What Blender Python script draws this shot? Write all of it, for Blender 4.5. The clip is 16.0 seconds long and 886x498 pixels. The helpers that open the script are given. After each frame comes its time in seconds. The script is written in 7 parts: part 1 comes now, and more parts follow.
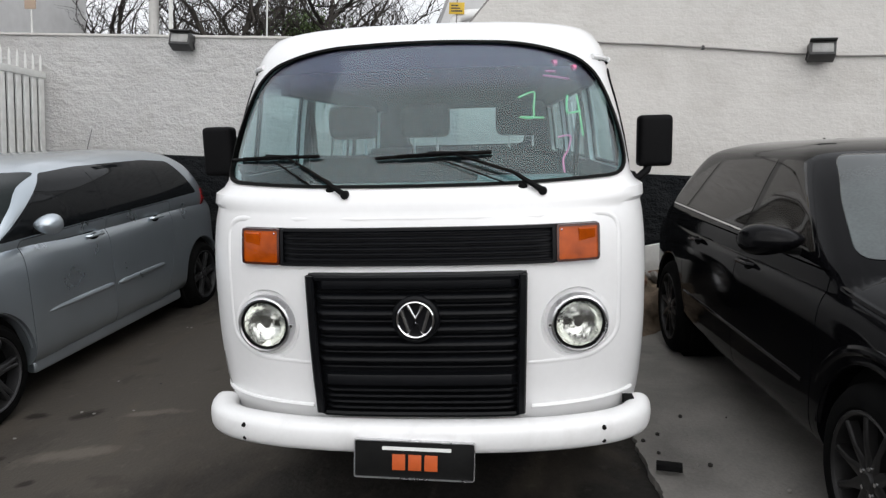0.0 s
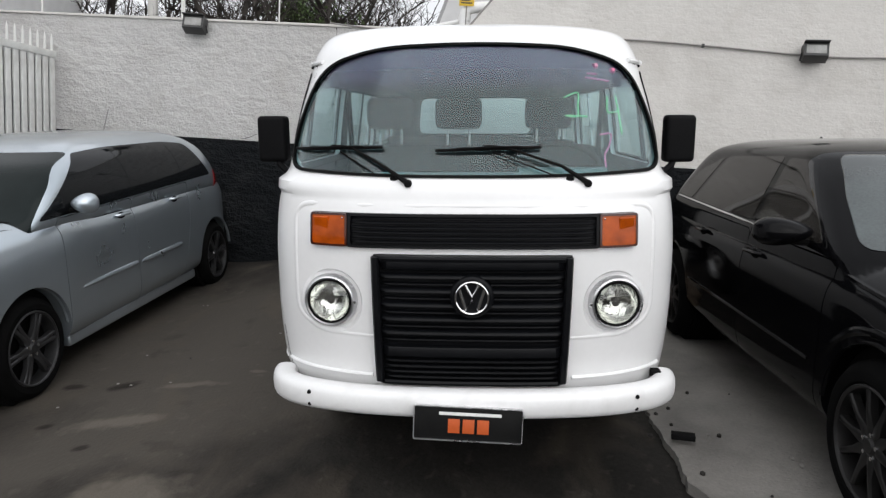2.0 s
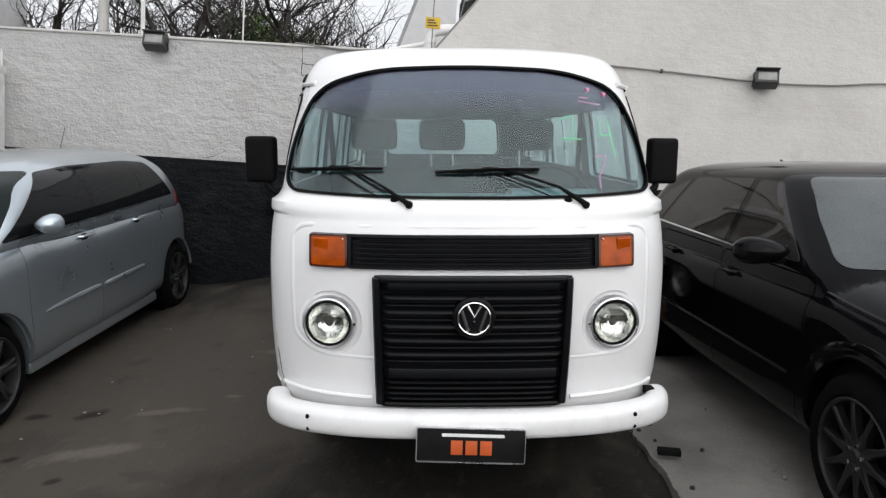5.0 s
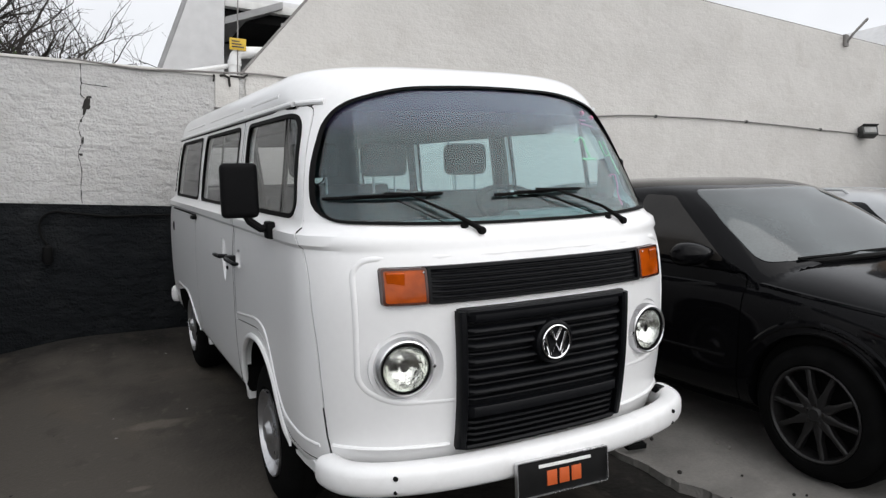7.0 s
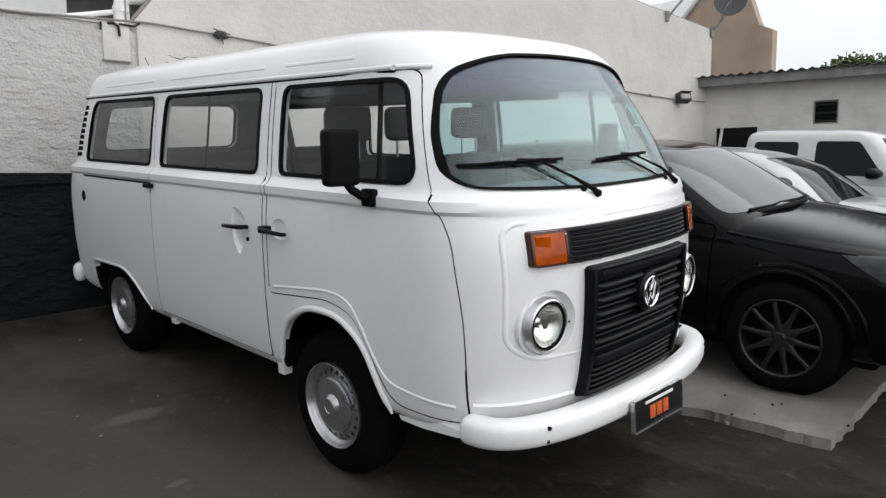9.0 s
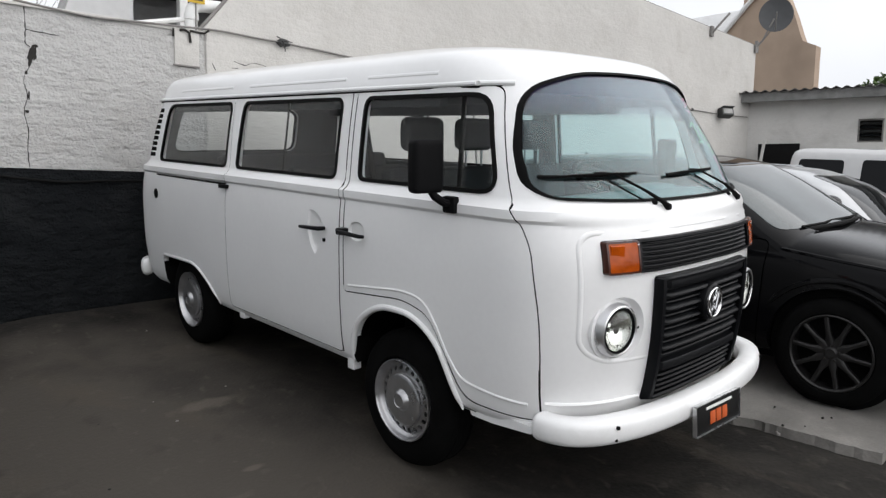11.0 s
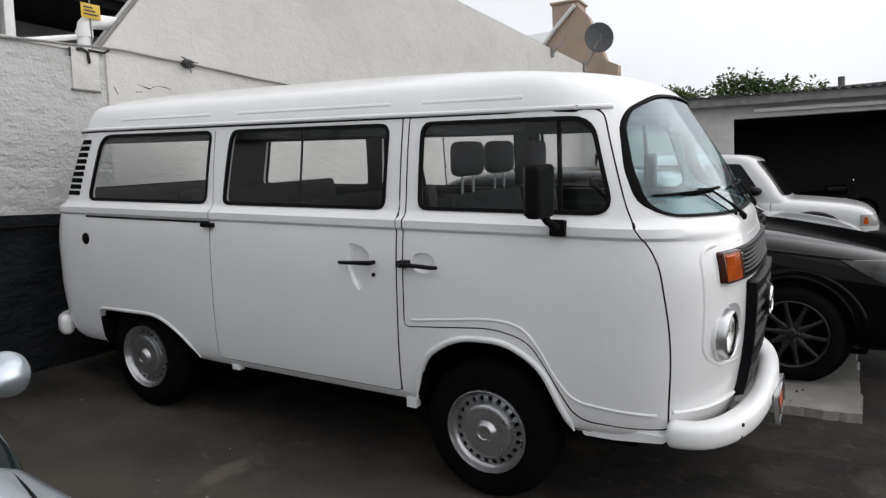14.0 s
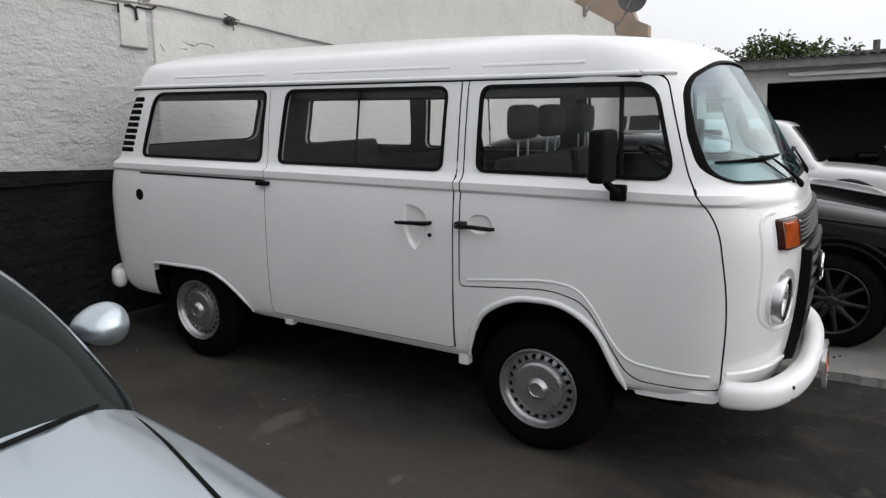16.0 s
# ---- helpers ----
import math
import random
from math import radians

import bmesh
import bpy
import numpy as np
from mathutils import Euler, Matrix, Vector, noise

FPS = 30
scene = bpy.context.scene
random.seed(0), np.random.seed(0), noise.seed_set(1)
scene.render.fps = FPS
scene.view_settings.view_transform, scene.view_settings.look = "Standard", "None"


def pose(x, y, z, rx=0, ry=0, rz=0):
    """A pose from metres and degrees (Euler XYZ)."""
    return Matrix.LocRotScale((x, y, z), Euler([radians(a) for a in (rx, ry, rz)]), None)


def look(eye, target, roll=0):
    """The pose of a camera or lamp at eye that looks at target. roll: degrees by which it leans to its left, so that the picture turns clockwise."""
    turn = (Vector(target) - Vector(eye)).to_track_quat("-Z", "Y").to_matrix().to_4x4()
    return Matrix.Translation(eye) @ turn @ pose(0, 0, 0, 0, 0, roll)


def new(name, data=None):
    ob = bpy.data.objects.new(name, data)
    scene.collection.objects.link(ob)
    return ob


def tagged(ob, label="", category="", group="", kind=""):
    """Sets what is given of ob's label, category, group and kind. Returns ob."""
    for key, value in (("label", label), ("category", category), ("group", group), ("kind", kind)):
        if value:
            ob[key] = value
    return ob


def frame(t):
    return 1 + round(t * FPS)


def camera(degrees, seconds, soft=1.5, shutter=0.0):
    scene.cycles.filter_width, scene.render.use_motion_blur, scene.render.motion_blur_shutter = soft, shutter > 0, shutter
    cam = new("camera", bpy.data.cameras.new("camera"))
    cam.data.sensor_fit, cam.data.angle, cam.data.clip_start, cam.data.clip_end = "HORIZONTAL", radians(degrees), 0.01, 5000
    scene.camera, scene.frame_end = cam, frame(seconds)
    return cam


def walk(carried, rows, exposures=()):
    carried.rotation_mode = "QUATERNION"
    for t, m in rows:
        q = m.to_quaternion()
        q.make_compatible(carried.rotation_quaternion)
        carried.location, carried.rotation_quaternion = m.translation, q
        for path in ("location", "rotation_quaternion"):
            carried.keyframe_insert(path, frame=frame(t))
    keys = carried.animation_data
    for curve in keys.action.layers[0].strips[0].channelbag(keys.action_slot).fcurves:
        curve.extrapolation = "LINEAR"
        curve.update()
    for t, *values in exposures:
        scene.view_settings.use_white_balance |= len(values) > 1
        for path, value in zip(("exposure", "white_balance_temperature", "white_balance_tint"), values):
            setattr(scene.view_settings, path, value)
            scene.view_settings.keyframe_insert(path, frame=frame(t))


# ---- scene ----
cam = camera(65.5, 16.0, soft=1.35)
# the yard falls away from the back wall and to one side: LOT lays a car's own axes on its slope
LOT = Matrix(((0.998023, -0.002164, -0.062816, 0), (-0.002164, 0.997632, -0.068750, 0), (0.062816, 0.068750, 0.995654, 0), (0, 0, 0, 1)))
PATH = [
    (0, (0.28, -2.228, 1.568), (0.121, -0.267, 1.209), -1.6),
    (0.5, (0.185, -2.475, 1.588), (0.05, -0.52, 1.189), -1.2),
    (1, (0.11, -2.471, 1.584), (-0.034, -0.523, 1.155), 0.1),
    (1.5, (0.05, -2.423, 1.599), (-0.083, -0.473, 1.174), -0.5),
    (2, (0.012, -2.482, 1.616), (-0.082, -0.525, 1.213), -0.2),
    (2.5, (-0.015, -2.521, 1.621), (-0.09, -0.561, 1.229), 0.4),
    (3, (-0.025, -2.54, 1.616), (-0.101, -0.581, 1.221), -0.2),
    (3.5, (-0.024, -2.546, 1.621), (-0.097, -0.581, 1.26), 0.2),
    (4, (-0.024, -2.547, 1.62), (-0.075, -0.58, 1.265), 0.5),
    (6.5, (-1.081, -2.155, 1.611), (-0.463, -0.276, 1.311), -0.2),
    (7, (-1.507, -1.989, 1.592), (-0.583, -0.234, 1.329), -0.6),
    (7.5, (-1.858, -1.861, 1.596), (-0.692, -0.27, 1.268), -1.4),
    (8, (-2.189, -1.693, 1.606), (-0.799, -0.305, 1.23), -0.8),
    (8.5, (-2.371, -1.419, 1.611), (-0.912, -0.1, 1.25), -1.8),
    (9, (-2.54, -1.313, 1.629), (-1.139, 0.063, 1.246), -0.1),
    (9.5, (-2.679, -1.303, 1.645), (-1.328, 0.119, 1.257), 1.4),
    (12, (-2.875, -1.219, 1.651), (-1.514, 0.207, 1.318), 1.3),
    (12.5, (-2.992, -0.962, 1.627), (-1.451, 0.282, 1.35), -1.6),
    (13, (-3.218, -0.702, 1.649), (-1.542, 0.354, 1.376), 3.0),
    (13.5, (-3.488, -0.452, 1.673), (-1.738, 0.462, 1.351), 0.8),
    (14, (-3.532, -0.227, 1.679), (-1.814, 0.747, 1.365), -0.5),
    (14.5, (-3.617, -0.125, 1.704), (-1.892, 0.839, 1.399), 0.3),
    (15, (-3.683, -0.105, 1.701), (-1.969, 0.867, 1.36), -0.2),
    (15.5, (-3.705, -0.093, 1.694), (-2.019, 0.908, 1.298), 0.8),
    (16, (-3.693, -0.094, 1.697), (-2.015, 0.908, 1.27), 0.3),
]
EXPOSURES = [(0.0, 0.46), (4.0, 0.46), (8.0, 0.46), (9.5, 0.52), (12.5, 0.50), (14.0, 0.41), (16.0, 0.40)]
walk(cam, [(t, LOT @ look(eye, target, roll)) for t, eye, target, roll in PATH], EXPOSURES)

# ---------------------------------------------------------------- light
world = bpy.data.worlds.new("overcast_sky")
scene.world = world
world.use_nodes = True
wn, wl = world.node_tree.nodes, world.node_tree.links
wn.clear()
w_out = wn.new("ShaderNodeOutputWorld")
w_bg = wn.new("ShaderNodeBackground")
w_sky = wn.new("ShaderNodeTexSky")
w_sky.sky_type = "NISHITA"
w_sky.sun_disc = False
w_sky.sun_elevation = radians(33)
w_sky.sun_rotation = radians(160)
w_sky.air_density, w_sky.dust_density, w_sky.ozone_density = 1.0, 4.0, 1.0
w_grey = wn.new("ShaderNodeHueSaturation")          # cloud takes the blue out of the sky
w_grey.inputs["Saturation"].default_value = 0.12
w_tex = wn.new("ShaderNodeTexCoord")
w_cloud = wn.new("ShaderNodeTexNoise")
w_cloud.inputs["Scale"].default_value = 2.2
w_cloud.inputs["Detail"].default_value = 5.0
w_ramp = wn.new("ShaderNodeMapRange")
w_ramp.inputs["From Min"].default_value, w_ramp.inputs["From Max"].default_value = 0.3, 0.7
w_ramp.inputs["To Min"].default_value, w_ramp.inputs["To Max"].default_value = 0.88, 1.12
w_mul = wn.new("ShaderNodeVectorMath")
w_mul.operation = "SCALE"
wl.new(w_sky.outputs["Color"], w_grey.inputs["Color"])
wl.new(w_tex.outputs["Generated"], w_cloud.inputs["Vector"])
wl.new(w_cloud.outputs["Fac"], w_ramp.inputs["Value"])
w_deck = wn.new("ShaderNodeMix")                     # a closed cloud deck evens the sky out
w_deck.data_type = "RGBA"
w_deck.inputs["Factor"].default_value = 0.88
w_deck.inputs["B"].default_value = (4.10, 4.2, 4.42, 1)
wl.new(w_grey.outputs["Color"], w_deck.inputs["A"])
wl.new(w_deck.outputs["Result"], w_mul.inputs[0])
wl.new(w_ramp.outputs["Result"], w_mul.inputs["Scale"])
wl.new(w_mul.outputs["Vector"], w_bg.inputs["Color"])
wl.new(w_bg.outputs["Background"], w_out.inputs["Surface"])
w_bg.inputs["Strength"].default_value = 0.172

sun = new("sun", bpy.data.lights.new("sun", "SUN"))
sun.data.energy, sun.data.angle, sun.data.color = 1.25, radians(115), (1.0, 0.98, 0.965)
sun.matrix_world = look((0, 0, 20), (-0.32 * 34, 0.85 * 34, 0))


# ---------------------------------------------------------------- materials
def material(name, colour, rough=0.5, metal=0.0, coat=0.0, vary=0.15, scale=8.0, fine=90.0, bump=0.0, bump_scale=60.0, tint=None,
             stain=0.0, stain_scale=1.5, stain_colour=(0.03, 0.028, 0.025), rough_vary=0.08, per_object=0.0, spec=0.5, ior=1.5):
    """A surface with colour that varies at two scales, stains with a shape of their own, uneven gloss and fine relief."""
    m = bpy.data.materials.new(name)
    m.use_nodes = True
    n, l = m.node_tree.nodes, m.node_tree.links
    b = n["Principled BSDF"]
    tc = n.new("ShaderNodeTexCoord")
    big = n.new("ShaderNodeTexNoise")
    big.inputs["Scale"].default_value, big.inputs["Detail"].default_value = scale, 4.0
    small = n.new("ShaderNodeTexNoise")
    small.inputs["Scale"].default_value, small.inputs["Detail"].default_value = fine, 3.0
    l.new(tc.outputs["Object"], big.inputs["Vector"]), l.new(tc.outputs["Object"], small.inputs["Vector"])
    add = n.new("ShaderNodeMath")
    add.operation = "MULTIPLY_ADD"
    add.inputs[1].default_value = 0.4
    l.new(small.outputs["Fac"], add.inputs[0]), l.new(big.outputs["Fac"], add.inputs[2])
    rng = n.new("ShaderNodeMapRange")
    rng.inputs["From Min"].default_value, rng.inputs["From Max"].default_value = 0.45, 0.95
    rng.inputs["To Min"].default_value, rng.inputs["To Max"].default_value = 1 - vary, 1 + vary
    l.new(add.outputs[0], rng.inputs["Value"])
    mul = n.new("ShaderNodeVectorMath")
    mul.operation = "SCALE"
    mul.inputs[0].default_value = colour
    l.new(rng.outputs["Result"], mul.inputs["Scale"])
    out = mul.outputs["Vector"]
    if per_object:
        info = n.new("ShaderNodeObjectInfo")
        r2 = n.new("ShaderNodeMapRange")
        r2.inputs["To Min"].default_value, r2.inputs["To Max"].default_value = 1 - per_object, 1 + per_object
        l.new(info.outputs["Random"], r2.inputs["Value"])
        m2 = n.new("ShaderNodeVectorMath")
        m2.operation = "SCALE"
        l.new(out, m2.inputs[0]), l.new(r2.outputs["Result"], m2.inputs["Scale"])
        out = m2.outputs["Vector"]
    if stain:
        sn = n.new("ShaderNodeTexNoise")
        sn.inputs["Scale"].default_value, sn.inputs["Detail"].default_value, sn.inputs["Distortion"].default_value = stain_scale, 6.0, 0.6
        l.new(tc.outputs["Object"], sn.inputs["Vector"])
        sr = n.new("ShaderNodeMapRange")
        sr.inputs["From Min"].default_value, sr.inputs["From Max"].default_value = 0.50, 0.72
        sr.inputs["To Min"].default_value, sr.inputs["To Max"].default_value = 0.0, stain
        l.new(sn.outputs["Fac"], sr.inputs["Value"])
        mix = n.new("ShaderNodeMix")
        mix.data_type = "RGBA"
        l.new(sr.outputs["Result"], mix.inputs["Factor"])
        l.new(out, mix.inputs["A"])
        mix.inputs["B"].default_value = (*stain_colour, 1)
        out = mix.outputs["Result"]
    l.new(out, b.inputs["Base Color"])
    rr = n.new("ShaderNodeMapRange")
    rr.inputs["To Min"].default_value, rr.inputs["To Max"].default_value = max(0.02, rough - rough_vary), min(1.0, rough + rough_vary)
    l.new(big.outputs["Fac"], rr.inputs["Value"])
    l.new(rr.outputs["Result"], b.inputs["Roughness"])
    b.inputs["Metallic"].default_value = metal
    b.inputs["Coat Weight"].default_value = coat
    b.inputs["Coat Roughness"].default_value = 0.06
    b.inputs["Specular IOR Level"].default_value = spec
    b.inputs["IOR"].default_value = ior
    if bump:
        bn = n.new("ShaderNodeTexNoise")
        bn.inputs["Scale"].default_value, bn.inputs["Detail"].default_value = bump_scale, 5.0
        l.new(tc.outputs["Object"], bn.inputs["Vector"])
        bp = n.new("ShaderNodeBump")
        bp.inputs["Strength"].default_value, bp.inputs["Distance"].default_value = min(1.0, bump), 0.01
        l.new(bn.outputs["Fac"], bp.inputs["Height"])
        l.new(bp.outputs["Normal"], b.inputs["Normal"])
    return m


def glass(name, colour, rough=0.02, shine=0.045, grow=0.85):
    """Thin window glass: tinted see-through with a mirror-like front that grows towards grazing angles."""
    m = bpy.data.materials.new(name)
    m.use_nodes = True
    n, l = m.node_tree.nodes, m.node_tree.links
    n.clear()
    o = n.new("ShaderNodeOutputMaterial")
    tr = n.new("ShaderNodeBsdfTransparent")
    tr.inputs["Color"].default_value = (*colour, 1)
    gl = n.new("ShaderNodeBsdfGlossy")
    gl.inputs["Roughness"].default_value = rough
    fr = n.new("ShaderNodeLayerWeight")
    fr.inputs["Blend"].default_value = 0.5
    pw = n.new("ShaderNodeMath")
    pw.operation = "POWER"
    pw.inputs[1].default_value = 3.0
    l.new(fr.outputs["Facing"], pw.inputs[0])
    ma = n.new("ShaderNodeMath")
    ma.operation = "MULTIPLY_ADD"
    ma.inputs[1].default_value, ma.inputs[2].default_value = grow, shine
    l.new(pw.outputs[0], ma.inputs[0])
    mx = n.new("ShaderNodeMixShader")
    l.new(ma.outputs[0], mx.inputs["Fac"])
    l.new(tr.outputs["BSDF"], mx.inputs[1]), l.new(gl.outputs["BSDF"], mx.inputs[2])
    l.new(mx.outputs["Shader"], o.inputs["Surface"])
    return m


def masonry(name, colour, course=0.075, stain=0.25, deep=1.0, rough=0.9, stain_colour=(0.30, 0.28, 0.25)):
    """Brick or block courses under thick, lumpy paint."""
    m = material(name, colour, rough=rough, vary=0.07, scale=1.3, fine=25.0, stain=stain, stain_scale=2.3, stain_colour=stain_colour, spec=0.04)
    n, l = m.node_tree.nodes, m.node_tree.links
    b = n["Principled BSDF"]
    tc = n["Texture Coordinate"]
    sp = n.new("ShaderNodeSeparateXYZ")
    l.new(tc.outputs["Object"], sp.inputs[0])
    cb = n.new("ShaderNodeCombineXYZ")
    l.new(sp.outputs["X"], cb.inputs["X"]), l.new(sp.outputs["Z"], cb.inputs["Y"])
    wob = n.new("ShaderNodeTexNoise")
    wob.inputs["Scale"].default_value = 5.0
    l.new(tc.outputs["Object"], wob.inputs["Vector"])
    wadd = n.new("ShaderNodeMixRGB")
    wadd.blend_type = "ADD"
    wadd.inputs[0].default_value = 0.035
    l.new(cb.outputs[0], wadd.inputs[1]), l.new(wob.outputs["Color"], wadd.inputs[2])
    br = n.new("ShaderNodeTexBrick")
    br.inputs["Scale"].default_value = 1.0
    br.inputs["Brick Width"].default_value, br.inputs["Row Height"].default_value = 0.24, course
    br.inputs["Mortar Size"].default_value, br.inputs["Mortar Smooth"].default_value = 0.012, 1.0
    l.new(wadd.outputs[0], br.inputs["Vector"])
    lump = n.new("ShaderNodeTexNoise")
    lump.inputs["Scale"].default_value, lump.inputs["Detail"].default_value, lump.inputs["Roughness"].default_value = 9.0, 5.0, 0.60
    flat = n.new("ShaderNodeVectorMath")                # lumps lie along the courses
    flat.operation = "MULTIPLY"
    flat.inputs[1].default_value = (0.80, 1.0, 1.15)
    l.new(tc.outputs["Object"], flat.inputs[0]), l.new(flat.outputs["Vector"], lump.inputs["Vector"])
    grain = n.new("ShaderNodeTexVoronoi")
    grain.inputs["Scale"].default_value = 45.0
    l.new(tc.outputs["Object"], grain.inputs["Vector"])
    h1 = n.new("ShaderNodeMath")
    h1.operation = "MULTIPLY_ADD"
    h1.inputs[1].default_value = -0.03
    l.new(br.outputs["Fac"], h1.inputs[0]), l.new(lump.outputs["Fac"], h1.inputs[2])
    h2 = n.new("ShaderNodeMath")
    h2.operation = "MULTIPLY_ADD"
    h2.inputs[1].default_value = 0.10
    l.new(grain.outputs["Distance"], h2.inputs[0]), l.new(h1.outputs[0], h2.inputs[2])
    bp = n.new("ShaderNodeBump")
    bp.inputs["Strength"].default_value, bp.inputs["Distance"].default_value = min(1.0, 0.8 * deep), 0.035 * max(1.0, deep)
    l.new(h2.outputs[0], bp.inputs["Height"])
    l.new(bp.outputs["Normal"], b.inputs["Normal"])
    return m


def layer(m, colour, amount, scale, lo, hi, squash, shift, twist=0.8):
    """One more kind of mark on a surface: patches of a colour with an outline of their own."""
    n, l = m.node_tree.nodes, m.node_tree.links
    b = n["Principled BSDF"]
    tc = n["Texture Coordinate"]
    mp = n.new("ShaderNodeVectorMath")
    mp.operation = "MULTIPLY_ADD"
    mp.inputs[1].default_value, mp.inputs[2].default_value = squash, (shift, shift * 0.7, 0.0)
    l.new(tc.outputs["Object"], mp.inputs[0])
    t = n.new("ShaderNodeTexNoise")
    t.inputs["Scale"].default_value, t.inputs["Detail"].default_value, t.inputs["Distortion"].default_value = scale, 8.0, twist
    l.new(mp.outputs["Vector"], t.inputs["Vector"])
    r = n.new("ShaderNodeMapRange")
    r.inputs["From Min"].default_value, r.inputs["From Max"].default_value = lo, hi
    r.inputs["To Min"].default_value, r.inputs["To Max"].default_value = 0.0, amount
    l.new(t.outputs["Fac"], r.inputs["Value"])
    mix = n.new("ShaderNodeMix")
    mix.data_type = "RGBA"
    old = b.inputs["Base Color"].links[0].from_socket
    l.new(r.outputs["Result"], mix.inputs["Factor"])
    l.new(old, mix.inputs["A"])
    mix.inputs["B"].default_value = (*colour, 1)
    l.new(mix.outputs["Result"], b.inputs["Base Color"])
    return m


def spot(m, colour, amount, centre, r, squash=(1.0, 1.0, 0.0), wobble=0.35, grain=9.0):
    """A single mark at a place on a surface, with a ragged outline."""
    n, l = m.node_tree.nodes, m.node_tree.links
    b = n["Principled BSDF"]
    tc = n["Texture Coordinate"]
    sub = n.new("ShaderNodeVectorMath")
    sub.operation = "SUBTRACT"
    sub.inputs[1].default_value = centre
    l.new(tc.outputs["Object"], sub.inputs[0])
    sc = n.new("ShaderNodeVectorMath")
    sc.operation = "MULTIPLY"
    sc.inputs[1].default_value = squash
    l.new(sub.outputs["Vector"], sc.inputs[0])
    ln = n.new("ShaderNodeVectorMath")
    ln.operation = "LENGTH"
    l.new(sc.outputs["Vector"], ln.inputs[0])
    t = n.new("ShaderNodeTexNoise")
    t.inputs["Scale"].default_value, t.inputs["Detail"].default_value = grain, 6.0
    l.new(tc.outputs["Object"], t.inputs["Vector"])
    ad = n.new("ShaderNodeMath")
    ad.operation = "MULTIPLY_ADD"
    ad.inputs[1].default_value = wobble * r * 4
    l.new(t.outputs["Fac"], ad.inputs[0]), l.new(ln.outputs["Value"], ad.inputs[2])
    mr = n.new("ShaderNodeMapRange")
    mr.inputs["From Min"].default_value, mr.inputs["From Max"].default_value = r * (0.55 + wobble * 2), r * (1.15 + wobble * 2)
    mr.inputs["To Min"].default_value, mr.inputs["To Max"].default_value = amount, 0.0
    l.new(ad.outputs[0], mr.inputs["Value"])
    mix = n.new("ShaderNodeMix")
    mix.data_type = "RGBA"
    old = b.inputs["Base Color"].links[0].from_socket
    l.new(mr.outputs["Result"], mix.inputs["Factor"])
    l.new(old, mix.inputs["A"])
    mix.inputs["B"].default_value = (*colour, 1)
    l.new(mix.outputs["Result"], b.inputs["Base Color"])


VAN_WHITE = material("van_white_paint", (0.80, 0.80, 0.80), rough=0.30, coat=0.6, vary=0.03, scale=2.0, fine=40, rough_vary=0.05)
BUMPER_WHITE = material("bumper_white_paint", (0.78, 0.78, 0.78), rough=0.38, coat=0.2, vary=0.04, scale=4, stain=0.25, stain_scale=7.0, stain_colour=(0.45, 0.44, 0.42), bump=0.06, bump_scale=20)
BLACK_PLASTIC = material("black_grille_plastic", (0.0032, 0.0035, 0.0045), rough=0.42, spec=0.5, ior=1.25, vary=0.25, scale=10, bump=0.08, bump_scale=300)
MIRROR_PLASTIC = material("black_mirror_plastic", (0.006, 0.006, 0.0065), rough=0.55, spec=0.5, ior=1.15, vary=0.2, bump=0.1, bump_scale=400)
RUBBER = material("black_rubber", (0.007, 0.007, 0.007), rough=0.62, spec=0.5, ior=1.14, vary=0.25, scale=12)
TYRE = material("tyre_rubber", (0.004, 0.004, 0.004), rough=0.9, spec=0.05, vary=0.4, scale=9, bump=0.15, bump_scale=150)
STEEL = material("silver_wheel_paint", (0.46, 0.46, 0.47), rough=0.30, metal=0.85, vary=0.12, scale=12, stain=0.3, stain_scale=9, stain_colour=(0.10, 0.09, 0.08))
CHROME = material("chrome", (0.80, 0.80, 0.81), rough=0.10, metal=1.0, vary=0.05, rough_vary=0.04)
SATIN_RING = material("satin_lamp_ring", (0.62, 0.62, 0.63), rough=0.28, metal=0.9, vary=0.05)
REFLECTOR = material("lamp_reflector", (0.80, 0.81, 0.78), rough=0.09, metal=1.0, vary=0.15, scale=22, fine=60, rough_vary=0.05, bump=0.45, bump_scale=30)
LAMP_GLASS = glass("lamp_glass", (0.97, 0.975, 0.955), 0.03)
AMBER = material("amber_lens", (0.38, 0.062, 0.002), rough=0.12, ior=1.35, vary=0.35, scale=11, fine=30, bump=0.05, bump_scale=40)
AMBER_EDGE = material("amber_lens_edge", (0.045, 0.008, 0.002), rough=0.2, vary=0.2)
CLEAR_GLASS = glass("windscreen_glass", (0.76, 0.92, 0.94), rough=0.07, shine=0.056, grow=0.58)
SIDE_GLASS = glass("side_window_glass", (0.95, 0.96, 0.96), shine=0.016, grow=0.45)
CABIN = material("cabin_trim", (0.030, 0.035, 0.037), rough=0.75, vary=0.15)
DASH = material("dashboard_plastic", (0.16, 0.20, 0.20), rough=0.6, vary=0.1, bump=0.1, bump_scale=200)
HEADLINER = material("headliner_vinyl", (0.30, 0.31, 0.31), rough=0.8, vary=0.06)
SEAT = material("seat_fabric", (0.011, 0.012, 0.014), rough=0.9, vary=0.25, scale=15, bump=0.3, bump_scale=250)
UNDER = material("underbody_black", (0.004, 0.004, 0.004), rough=0.9, vary=0.3, spec=0.05)
WHITE_WALL = masonry("white_painted_masonry", (0.455, 0.45, 0.44), deep=1.25)
DARK_WALL = masonry("charcoal_painted_masonry", (0.011, 0.0122, 0.0135), stain=0.10, deep=1.8, rough=0.75, stain_colour=(0.09, 0.09, 0.09))
